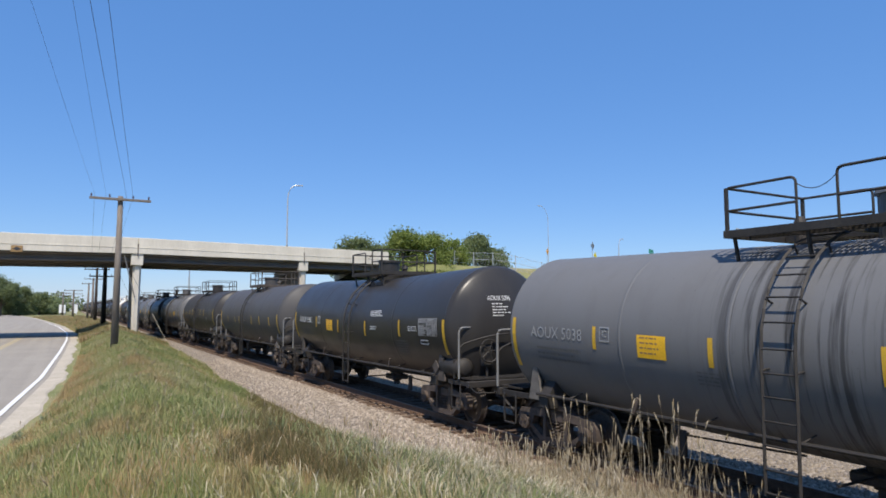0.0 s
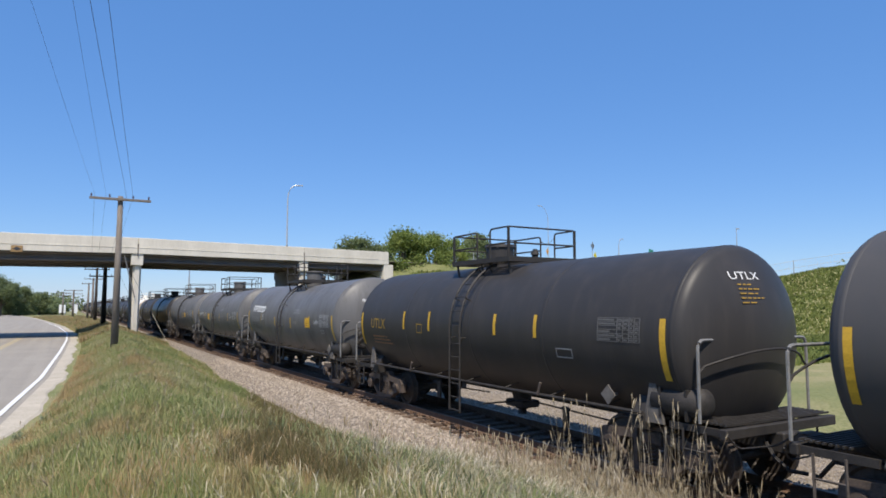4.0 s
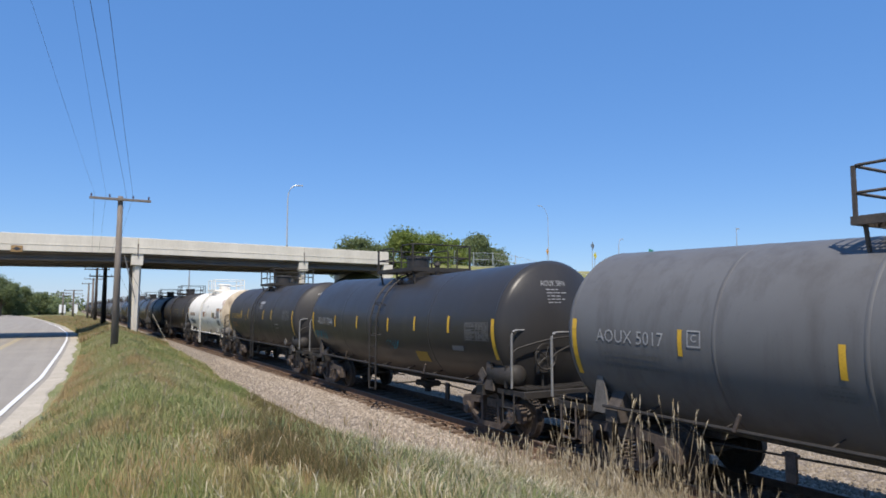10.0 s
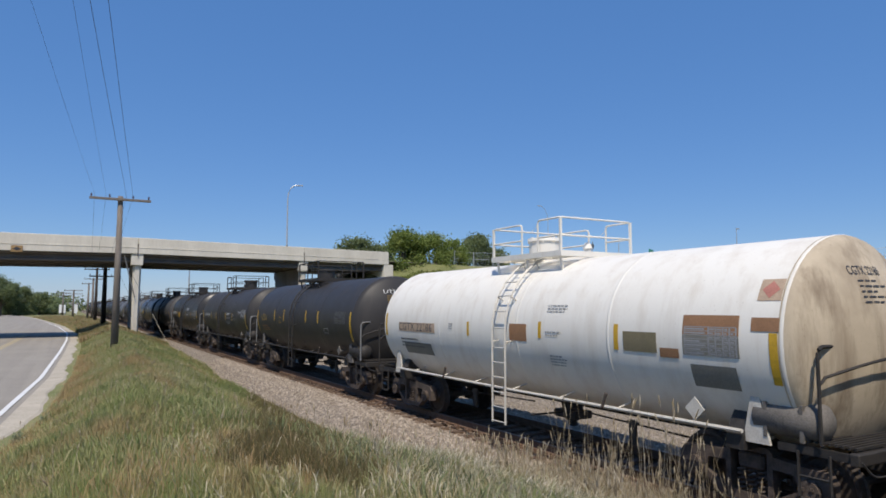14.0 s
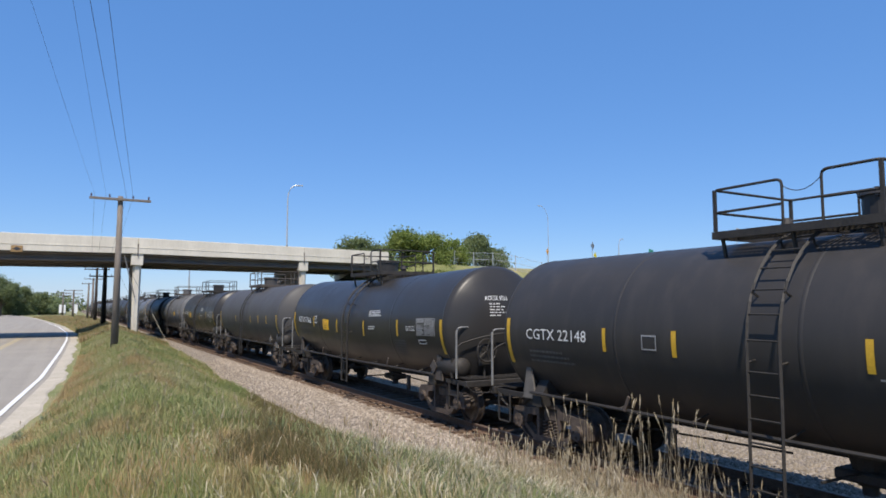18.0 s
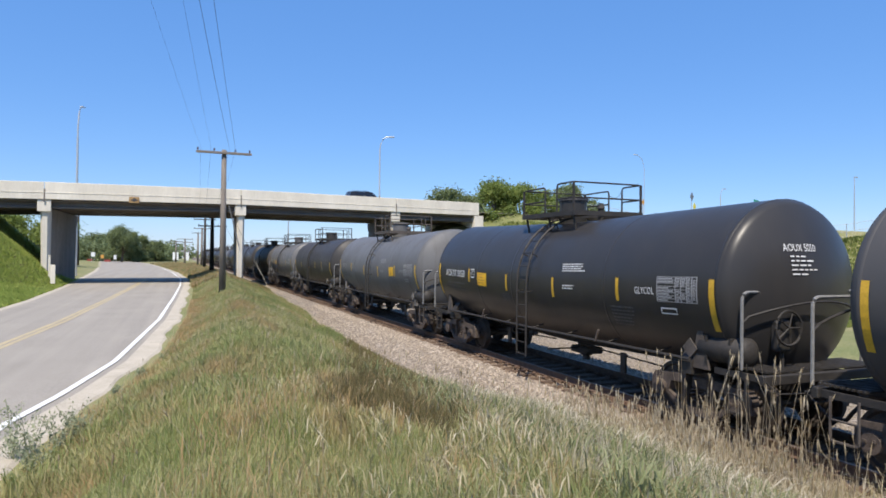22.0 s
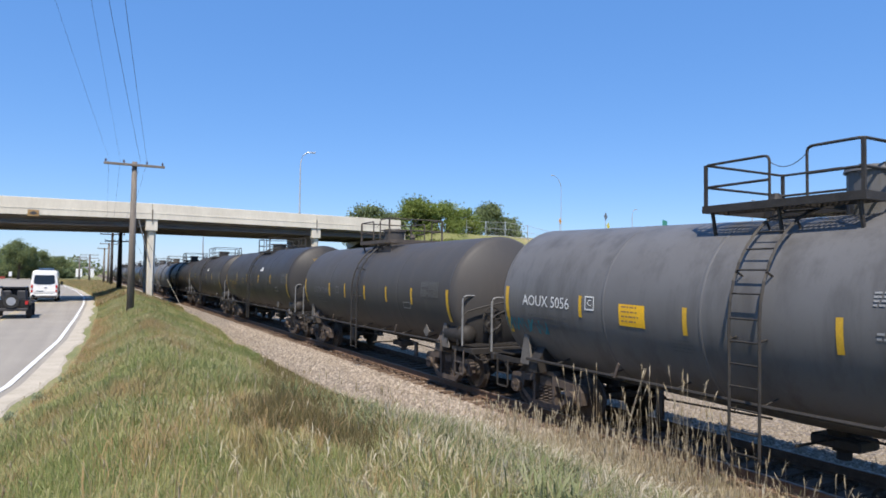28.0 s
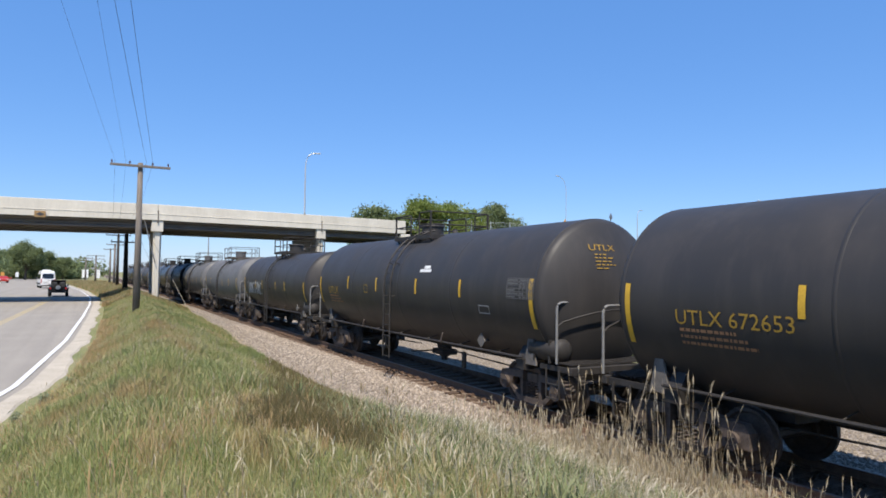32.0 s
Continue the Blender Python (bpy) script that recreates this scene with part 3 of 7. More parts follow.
def bridge_bits():
    # local x runs along the deck, local y across it from the near face
    cuts = [ENDS[0], *PIERS, ENDS[1]]
    for a, b in zip(cuts, cuts[1:]):
        a, b = a / CB, b / CB
        bm = bmesh.new()
        box(bm, b - a - 0.04, 0.28, 0.92, pose((a + b) / 2, 0.14, 8.40), 0.02)
        part("parapet", sloped(bm, a, b), CONCRETE, bridge)
        bm = bmesh.new()
        box(bm, b - a - 0.02, 0.12, 0.54, pose((a + b) / 2, 0.03, 7.71), 0.02)
        part("deck_edge", sloped(bm, a, b), CONCRETE, bridge)
        bm = bmesh.new()
        box(bm, b - a - 0.03, 0.03, 0.05, pose((a + b) / 2, -0.042, 7.98), 0.008)
        part("drip_ledge", sloped(bm, a, b), CONCRETE, bridge)
        bm = bmesh.new()
        box(bm, b - a - 0.04, 0.28, 0.92, pose((a + b) / 2, 11.86, 8.40), 0.02)
        part("parapet", sloped(bm, a, b), CONCRETE, bridge)
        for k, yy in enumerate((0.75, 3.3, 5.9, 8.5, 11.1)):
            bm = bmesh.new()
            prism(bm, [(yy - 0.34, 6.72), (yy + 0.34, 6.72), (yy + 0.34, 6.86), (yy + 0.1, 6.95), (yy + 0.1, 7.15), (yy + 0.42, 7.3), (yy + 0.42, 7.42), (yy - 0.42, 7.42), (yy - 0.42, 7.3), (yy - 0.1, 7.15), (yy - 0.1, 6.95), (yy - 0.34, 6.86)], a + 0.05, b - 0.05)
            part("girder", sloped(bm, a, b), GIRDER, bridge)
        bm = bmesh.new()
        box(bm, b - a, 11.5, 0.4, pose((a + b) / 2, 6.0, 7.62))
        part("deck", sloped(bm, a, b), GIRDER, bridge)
    for px in PIERS:
        x, dz = px / CB, crest(px)
        bm = bmesh.new()
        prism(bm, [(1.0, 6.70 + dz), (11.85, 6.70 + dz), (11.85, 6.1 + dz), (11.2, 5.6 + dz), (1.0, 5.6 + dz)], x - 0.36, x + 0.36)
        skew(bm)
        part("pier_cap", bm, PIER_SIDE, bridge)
        bm = bmesh.new()
        vs = []
        for z, k in ((-1.0, 0.78), (6.7 + dz, 1.04)):
            w, y0 = 0.345 * k, 0.55 - 0.3 * (k > 1)
            vs.append([bm.verts.new(p) for p in ((x - w, y0 + 0.25, z), (x - w * 0.55, y0, z), (x + w * 0.55, y0, z), (x + w, y0 + 0.25, z), (x + w, 0.996, z), (x - w, 0.996, z))])
        for k in range(6):
            bm.faces.new((vs[0][k], vs[0][(k + 1) % 6], vs[1][(k + 1) % 6], vs[1][k]))
        bm.faces.new(vs[0][::-1])
        bm.faces.new(vs[1])
        skew(bm)
        part("pier_nose", bm, CONCRETE, bridge)
        # wall behind the nose, its shade painted in with the darker concrete
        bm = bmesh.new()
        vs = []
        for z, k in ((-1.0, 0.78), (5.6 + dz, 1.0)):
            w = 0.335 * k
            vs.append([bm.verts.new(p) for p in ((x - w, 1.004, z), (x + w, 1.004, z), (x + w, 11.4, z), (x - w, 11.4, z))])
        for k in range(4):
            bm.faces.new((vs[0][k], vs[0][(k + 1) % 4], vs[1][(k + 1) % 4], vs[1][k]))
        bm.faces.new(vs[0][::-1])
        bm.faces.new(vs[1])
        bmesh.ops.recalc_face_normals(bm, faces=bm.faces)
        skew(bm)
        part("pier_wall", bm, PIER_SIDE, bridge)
        bm = bmesh.new()
        box(bm, 0.98, 0.5, 1.0, pose(x, 0.32, 6.93 + dz), 0.03)
        part("bearing_block", bm, CONCRETE, bridge)
        bm = bmesh.new()
        box(bm, 0.09, 0.05, 1.1, pose(x, -0.03, 7.75 + dz))
        part("joint_cover", bm, GIRDER, bridge)
    for x, h in ((ENDS[0] / CB, 7.4), (ENDS[1] / CB, 7.4)):
        bm = bmesh.new()
        box(bm, 1.2, 12.0, 5.0, pose(x, 6.0, 4.9 + crest(x)), 0.03)
        part("abutment", bm, CONCRETE, bridge)
    bm = bmesh.new()
    box(bm, 0.8, 0.04, 0.52, pose(-3.75 / CB, -0.13, 7.42), 0.01)
    board = part("clearance_board", bm, PLACARD_SIGN, bridge, "orange clearance board with a dark mark")
    bm = bmesh.new()
    prism(bm, [(-3.75 / CB - 0.3, 7.40), (-3.75 / CB, 7.27), (-3.75 / CB + 0.3, 7.40), (-3.75 / CB, 7.58)], -0.165, -0.152, "y")
    part("dark_mark", bm, LETTER_DARK, board)
    bm = bmesh.new()
    rod(bm, (4.1 / CB, -0.05, 7.3), (5.1 / CB, 0.2, 3.6), 0.05)
    part("drain_pipe", bm, PIPE_GREY, bridge)


STAY_GUARD = plain("pale_stay_guard", (0.42, 0.38, 0.30), 0.6)
PLACARD_SIGN = surface("weathered_orange_board", (0.26, 0.155, 0.065), (0.42, 0.27, 0.12), 4, 0.7, 0, 0.1)
bridge_bits()
# approach parapets on the embankments
for x0, x1 in ((-34.0, -24.6),):
    bm = bmesh.new()
    box(bm, (x1 - x0) / CB, 0.28, 0.9, pose(0, 0, 0), 0.02)
    w = part("approach_parapet", bm, CONCRETE)
    w.matrix_basis = pose((x0 + x1) / 2, bridge_y((x0 + x1) / 2) + 0.14, 8.39 + crest((x0 + x1) / 2), 0, 0, math.degrees(BEAM))
    tagged(w, "pale concrete parapet on the bridge approach", "parapet", kind="structure")
bm = bmesh.new()
for a, b in ((-34.0, -24.0), (-24.0, -9.9), (-9.9, 5.2), (5.2, 41.0)):
    piece = bmesh.new()
    box(piece, (b - a) / CB, 11.3, 0.04, pose((a + b) / 2 / CB, 6.0, 7.845))
    sloped(piece, a / CB, b / CB)
    me = bpy.data.meshes.new("bridge_road")
    piece.to_mesh(me)
    piece.free()
    bm.from_mesh(me)
    bpy.data.meshes.remove(me)
deck_road = part("bridge_road", bm, ASPHALT)
deck_road.matrix_basis = pose(0, 63.0, 0, 0, 0, math.degrees(BEAM))
tagged(deck_road, "asphalt carriageway over the overpass", "road", kind="structure")


# ---- poles, wires and lamps ----
def utility_pole(x, y, top, arm, timber=TIMBER, r=0.14, arms=1, drop=0.18, turn=0.0):
    z0 = float(ground_z(x, y)) - 0.3
    p = new("utility_pole")
    p.matrix_basis = pose(x, y, z0, 0, 0, turn)
    h = top - z0
    bm = bmesh.new()
    rod(bm, (0, 0, 0), (0, 0, h), r * 1.2, 12, r * 0.8)
    for f in bm.faces:
        f.smooth = len(f.verts) == 4
    part("shaft", bm, timber, p)
    for k in range(arms):
        za = h - drop - 0.75 * k
        bm = bmesh.new()
        box(bm, arm, 0.10, 0.12, pose(0, -r - 0.03, za), 0.01)
        part("crossarm", bm, timber, p)
        for xx in (-0.47 * arm, -0.18 * arm, 0.2 * arm, 0.46 * arm):
            bm = bmesh.new()
            rod(bm, (xx, -r - 0.03, za + 0.05), (xx, -r - 0.03, za + 0.12), 0.02)
            rod(bm, (xx, -r - 0.03, za + 0.11), (xx, -r - 0.03, za + 0.22), 0.05, 8, 0.03)
            part("insulator", bm, INSULATOR, p)
    return p


POLES = [(2.06, 36.0, 8.25, 2.75, TIMBER, 0.15), (3.2, 75.3, 6.75, 2.9, TAR_TIMBER, 0.22), (3.1, 94.9, 7.7, 2.9, TAR_TIMBER, 0.17), (3.4, 118.0, 7.3, 2.6, TIMBER, 0.17), (3.3, 140.0, 7.2, 2.4, TIMBER, 0.17), (1.1, 172.0, 6.6, 3.6, TIMBER, 0.2), (-1.1, 202.0, 6.6, 3.4, TIMBER, 0.2)]
for x, y, top, arm, tim, r in POLES:
    tagged(utility_pole(x, y, top, arm, tim, r, 2 if y > 170 else 1, 0.9 if y == 75.3 else 0.18), "weathered timber utility pole with one crossarm" if tim is TIMBER else "dark creosoted utility pole with a crossarm", "utility pole", "line of poles along the track")
marker = new("marker_post")
marker.matrix_basis = pose(-9.7, 60.6, float(ground_z(-9.7, 60.6)))
bm = bmesh.new()
box(bm, 0.16, 0.16, 1.9, pose(0, 0, 0.75), 0.03)
part("post", bm, CONCRETE, marker)
bm = bmesh.new()
box(bm, 0.2, 0.2, 0.08, pose(0, 0, 1.74), 0.02)
part("cap", bm, CONCRETE, marker)
tagged(marker, "pale concrete marker post in front of the bridge pier", "post")
tagged(utility_pole(-17.8, 140.0, 12.6, 2.4, TAR_TIMBER, 0.19), "dark utility pole on the verge beyond the overpass", "utility pole")


def wire(a, b, sag, r=0.012):
    bm = bmesh.new()
    a, b = Vector(a), Vector(b)
    pipe(bm, [a.lerp(b, k / 16) - Vector((0, 0, sag * 4 * (k / 16) * (1 - k / 16))) for k in range(17)], r, 4)
    return part("overhead_wire", bm, WIRE)


for x0, z0, x1, z1, r in ((2.6, 8.3, -2.1, 9.6, 0.0055), (2.3, 8.3, -2.45, 9.6, 0.0055), (1.4, 8.3, -2.05, 9.7, 0.003), (0.9, 8.3, -3.1, 9.8, 0.003)):
    tagged(wire((x0, 35.8, z0), (x1, -12.0, z1), 0.25, r), "thin dark overhead wire strung between poles", "wire", "wires over the verge")
    tagged(wire((x0, 35.8, z0), (x0 + 1.0, 75.1, 6.8), 0.3, 0.005), "thin dark overhead wire strung between poles", "wire", "wires over the verge")


for k, (x0, y0, z0, x1, y1) in enumerate(((4.2, 60.5, 6.2, 7.35, 57.0), (4.4, 74.6, 6.2, 7.5, 71.5))):
    stay = new("guy_wire")
    foot = Vector((x1, y1, float(ground_z(x1, y1)) - 0.1))
    bm = bmesh.new()
    rod(bm, (x0, y0, z0), foot, 0.012, 5)
    part("strand", bm, WIRE, stay)
    bm = bmesh.new()
    rod(bm, foot, foot.lerp(Vector((x0, y0, z0)), 0.42), 0.017, 8)
    part("guard", bm, STAY_GUARD, stay, "pale plastic guard")
    tagged(stay, "slanting guy wire with a pale plastic guard", "guy wire", "stays beside the pier")


def street_lamp(x, y, z0, h, reach, turn, r=0.09, full=True):
    p = new("street_lamp")
    p.matrix_basis = pose(x, y, z0, 0, 0, turn)
    bm = bmesh.new()
    rod(bm, (0, 0, 0), (0, 0, h * 0.82), r, 10, r * 0.7)
    part("mast", bm, GALV, p)
    bm = bmesh.new()
    pipe(bm, [(0, 0, h * 0.8), (0.05 * reach, 0, h * 0.88), (0.3 * reach, 0, h * 0.96), (0.65 * reach, 0, h * 0.995), (reach, 0, h)], r * 0.6, 6)
    part("curved_arm", bm, GALV, p)
    bm = bmesh.new()
    box(bm, 0.65, 0.22, 0.14, pose(reach + 0.2, 0, h), 0.04)
    part("lamp_head", bm, GALV, p)
    if full:
        bm = bmesh.new()
        box(bm, 0.2, 0.2, 1.3, pose(0, 0, 0.6), 0.03)
        part("base_sleeve", bm, IRON, p)
    return tagged(p, "tall galvanised street lamp with a curved arm", "street lamp", "lamps along the upper road")


street_lamp(19.5, 67.0, 7.85, 7.6, 1.0, -15, 0.1)
street_lamp(-11.0, 84.8, 0.2, 19.4, 0.6, 60, 0.16, False)
street_lamp(69.8, 86.8, 7.0, 12.6, -2.0, 0, 0.07, False)
street_lamp(94.0, 95.0, 7.0, 9.2, 1.6, 20, 0.12, False)
street_lamp(84.1, 61.4, 7.0, 7.1, 0.05, 0, 0.09, False)
street_lamp(13.5, 90.0, 0.0, 8.2, 0.05, 0, 0.12, False)


def diamond_sign(x, y, z0, h, size, face, label):
    p = new("road_sign")
    p.matrix_basis = pose(x, y, z0, 0, 0, 25)
    bm = bmesh.new()
    rod(bm, (0, 0, 0), (0, 0, h), 0.05)
    part("post", bm, GALV, p)
    bm = bmesh.new()
    prism(bm, [(-size, h), (0, h - size), (size, h), (0, h + size)], -0.08, -0.05, "y")
    part("sign_plate", bm, face, p)
    return tagged(p, label, "road sign")


SIGN_YELLOW = plain("fluorescent_yellow_sign", (0.75, 0.62, 0.02), 0.4)
SIGN_ORANGE = plain("faded_orange_sign", (0.7, 0.35, 0.08), 0.5)
SIGN_BACK = plain("grey_sign_back", (0.16, 0.17, 0.19), 0.5)
SIGN_GREEN = plain("green_guide_sign", (0.03, 0.30, 0.20), 0.5)
SIGN_WHITE = plain("white_sign_face", (0.88, 0.88, 0.86), 0.5)
diamond_sign(66.5, 83.0, 7.5, 4.1, 0.5, SIGN_ORANGE, "small faded orange diamond road sign on a post")
diamond_sign(69.3, 75.6, 7.8, 4.2, 0.65, SIGN_BACK, "grey back of a diamond road sign")
diamond_sign(69.6, 75.4, 7.8, 2.7, 0.6, SIGN_YELLOW, "bright yellow diamond road sign on a post")
gs = new("guide_sign")
gs.matrix_basis = pose(79.0, 73.0, 7.6, 0, 0, 30)
for dx in (-0.9, 0.9):
    bm = bmesh.new()
    rod(bm, (dx, 0, 0), (dx, 0, 3.8), 0.05)
    part("post", bm, GALV, gs)
bm = bmesh.new()
box(bm, 3.0, 0.05, 1.4, pose(0, -0.08, 3.4), 0.01)
part("sign_plate", bm, SIGN_GREEN, gs)
tagged(gs, "green rectangular guide sign on two posts", "road sign")

# chain-link fence down the embankment
fence = new("chain_link_fence")
tagged(fence, "galvanised chain-link fence with pale posts on the embankment", "fence")
FENCE = ((41.5, 70.0), (44.0, 69.5), (46.5, 68.9), (49.5, 68.2), (53.0, 67.3), (57.0, 66.0), (62.0, 61.5), (67.0, 57.5), (72.0, 53.5), (77.0, 48.5), (82.0, 43.5), (87.0, 38.0), (91.5, 32.5), (96.0, 25.5))
tops = []
for x, y in FENCE:
    z = float(ground_z(x, y))
    bm = bmesh.new()
    rod(bm, (x, y, z - 0.2), (x, y, z + 1.9), 0.055)
    part("fence_post", bm, GALV, fence)
    tops.append(Vector((x, y, z)))
for dz in (1.8, 0.95, 0.1):
    bm = bmesh.new()
    pipe(bm, [t + Vector((0, 0, dz)) for t in tops], 0.022, 4)
    part("fence_rail", bm, GALV, fence)
bm = bmesh.new()
for a, b in zip(tops, tops[1:]):
    n = int((b - a).length / 0.35)
    for k in range(n):
        for s in (0, 1):
            p, q = a.lerp(b, (k + s) / n), a.lerp(b, (k + 1 - s) / n)
            rod(bm, p + Vector((0, 0, 0.1)), q + Vector((0, 0, 1.8)), 0.006, 3, caps=False)
part("fence_mesh", bm, GALV, fence)


# ---- tank cars ----
RT = 1.5
BIG_R = 1.61
CACHE = {}


def shared(key, make):
    """The mesh of that key, built once for all cars."""
    if key not in CACHE:
        bm = bmesh.new()
        make(bm)
        me = bpy.data.meshes.new(str(key[0]))
        bm.to_mesh(me)
        bm.free()
        CACHE[key] = me
    return CACHE[key]


def axis_of(bent):
    if bent == "big":
        return lambda y: 2.43
    return (lambda y: 2.20 + 0.125 * min(abs(y), 6.0) / 6.0) if bent else (lambda y: 2.30)


def radius_of(bent):
    return BIG_R if bent == "big" else RT


HEAD = 0.629
DISH = (0.0, 0.2, 0.4, 0.58, 0.73, 0.85, 0.926, 0.943, 0.958, 0.972, 0.984, 0.993, 0.998, 1.0)


def half_of(L):
    return (L - 1.25) / 2


def head_y(L, share):
    """How far out the dished head lies at a share of the tank's radius: a shallow crown inside a tight knuckle."""
    r = 1.5 * min(share, 1.0)
    out = math.sqrt(6.25 - r * r) - 1.871 if r < 1.389 else math.sqrt(max(0.0, 0.0625 - (r - 1.25) ** 2))
    return half_of(L) - HEAD + out


def make_tank(bm, L, bent):
    R = radius_of(bent)
    prof = [(-head_y(L, q), R * q) for q in DISH]
    prof += [(-(half_of(L) - HEAD) * k, R) for k in (0.66, 0.33, 0.02)]
    prof += [(-y, r) for y, r in prof[::-1]]
    lathe(bm, prof, axis_of(bent))


def make_seam(bm, y, bent, w=0.045, up=0.004):
    ax, R = axis_of(bent), radius_of(bent)
    lathe(bm, [(y - w, R - 0.01), (y - w * 0.6, R + up), (y + w * 0.6, R + up), (y + w, R - 0.01)], lambda q: ax(y))


def patch(bm, y0, y1, p0, p1, bent, lift=0.006, n=5):
    """A thin sheet that follows the tank's side; angles in degrees above the level of its middle."""
    ax, R = axis_of(bent), radius_of(bent)
    rows = []
    for i in range(n + 1):
        a = radians(p0 + (p1 - p0) * i / n)
        rows.append([bm.verts.new((-(R + lift) * math.cos(a), y, ax(y) + (R + lift) * math.sin(a))) for y in (y1, y0)])
    for q, w in zip(rows, rows[1:]):
        bm.faces.new((q[0], q[1], w[1], w[0]))


def lettering(text, y, width, phi, height, bent):
    """Stencilled letters bent round the tank's side, reading from +y to -y."""
    key = ("lettering", text, y, width, phi, height, bent)
    if key in CACHE:
        return CACHE[key]
    cu = bpy.data.curves.new("lettering", "FONT")
    cu.body, cu.size, cu.resolution_u = text, 1.0, 2
    tmp = bpy.data.objects.new("lettering", cu)
    scene.collection.objects.link(tmp)
    dg = bpy.context.evaluated_depsgraph_get()
    me = bpy.data.meshes.new_from_object(tmp.evaluated_get(dg))
    bpy.data.objects.remove(tmp)
    bpy.data.curves.remove(cu)
    co = np.zeros(len(me.vertices) * 3)
    me.vertices.foreach_get("co", co)
    co = co.reshape(-1, 3)
    lo, hi = co.min(0), co.max(0)
    u = (co[:, 0] - lo[0]) / (hi[0] - lo[0]) * width
    v = (co[:, 1] - lo[1]) / (hi[1] - lo[1]) * height
    ax, R = axis_of(bent), radius_of(bent)
    a = radians(phi) + v / R
    yy = y - u
    zc = np.array([ax(k) for k in yy])
    out = np.stack([-(R + 0.009) * np.cos(a), yy, zc + (R + 0.009) * np.sin(a)], -1)
    me.vertices.foreach_set("co", out.ravel())
    me.update()
    me.materials.clear()
    CACHE[key] = me
    return me


def head_lettering(text, L, bent, x=-0.58, z=0.62, width=0.62, height=0.12):
    """Letters and small lines on the tank's leading head."""
    key = ("head_lettering", text, L, bent)
    if key in CACHE:
        return CACHE[key]
    cu = bpy.data.curves.new("lettering", "FONT")
    cu.body, cu.size, cu.resolution_u = text, 1.0, 2
    tmp = bpy.data.objects.new("lettering", cu)
    scene.collection.objects.link(tmp)
    me = bpy.data.meshes.new_from_object(tmp.evaluated_get(bpy.context.evaluated_depsgraph_get()))
    bpy.data.objects.remove(tmp)
    bpy.data.curves.remove(cu)
    bm = bmesh.new()
    bm.from_mesh(me)
    bpy.data.meshes.remove(me)
    lo = [min(v.co[k] for v in bm.verts) for k in (0, 1)]
    hi = [max(v.co[k] for v in bm.verts) for k in (0, 1)]
    for v in bm.verts:
        v.co = (x + (v.co.x - lo[0]) / (hi[0] - lo[0]) * width, 0, z + (v.co.y - lo[1]) / (hi[1] - lo[1]) * height)
    me = on_head(bm, L, bent, "head_lettering")
    CACHE[key] = me
    return me


def on_head(bm, L, bent, name):
    """Wraps what is drawn in the plane x, z on to the leading head."""
    R = radius_of(bent)
    for v in bm.verts:
        v.co.y = -head_y(L, min(0.98, math.hypot(v.co.x, v.co.z) / R)) - 0.014
        v.co.z += axis_of(bent)(-half_of(L))
    me = bpy.data.meshes.new(name)
    bm.to_mesh(me)
    bm.free()
    return me


def head_print(seed, L, bent, x=-0.58, z=0.62, width=0.62):
    """Lines of writing under the number, too small to read."""
    key = ("head_print", seed, L, bent, z)
    if key in CACHE:
        return CACHE[key]
    bm = bmesh.new()
    rng = random.Random(seed)
    for r in range(5):
        u = 0.1
        while u < width * (0.9 if r % 2 else 0.65):
            w = rng.uniform(0.05, 0.14)
            zz = z - 0.09 - 0.07 * r
            q = [bm.verts.new(p) for p in ((x + u, 0, zz), (x + u + w, 0, zz), (x + u + w, 0, zz + 0.021), (x + u, 0, zz + 0.021))]
            bm.faces.new(q)
            u += w + 0.03
    me = on_head(bm, L, bent, "head_print")
    CACHE[key] = me
    return me


def make_bars(bm, y, width, phi, rows, gap, bent, seed=0, fill=0.58):
    """Lines of writing too small to read: short dashes of their size."""
    rng = random.Random(seed)
    for r in range(rows):
        p1 = phi - r * gap
        u, end = 0.0, width * rng.uniform(0.7, 1.0)
        while u < end:
            w = rng.uniform(0.035, 0.11)
            patch(bm, y - min(u + w, end), y - u, p1 - gap * fill * 0.8, p1, bent, 0.008, 1)
            u += w + 0.022


def make_table(bm, y, width, phi, height, bent, rows=8):
    dp = height / rows
    for r in range(rows + 1):
        patch(bm, y - width, y, phi - r * dp - 0.22, phi - r * dp + 0.22, bent, 0.008, 1)
    for u in (0.0, 0.48, 0.62, 0.76, 0.88, 1.0):
        patch(bm, y - u * width - 0.012, y - u * width + 0.012, phi - height, phi, bent, 0.009, 4)
    rng = random.Random(5)
    for r in range(rows):
        for u0, u1 in ((0.02, 0.44), (0.5, 0.6), (0.64, 0.74), (0.78, 0.86), (0.9, 0.98)):
            if rng.random() < 0.85:
                w = rng.uniform(0.6, 1.0)
                patch(bm, y - (u0 + (u1 - u0) * w) * width, y - u0 * width, phi - r * dp - dp * 0.75, phi - r * dp - dp * 0.3, bent, 0.008, 1)


def make_frame(bm, y, w, phi, h, bent, t=0.02):
    for y0, y1, a, b in ((y - w, y, phi - 0.9, phi), (y - w, y, phi - h, phi - h + 0.9), (y - t, y, phi - h, phi), (y - w, y - w + t, phi - h, phi)):
        patch(bm, y0, y1, a, b, bent, 0.008, 2)


def arc_point(phi, lift, y, bent, side=-1):
    a = radians(phi)
    return Vector((side * (radius_of(bent) + lift) * math.cos(a), y, axis_of(bent)(y) + (radius_of(bent) + lift) * math.sin(a)))


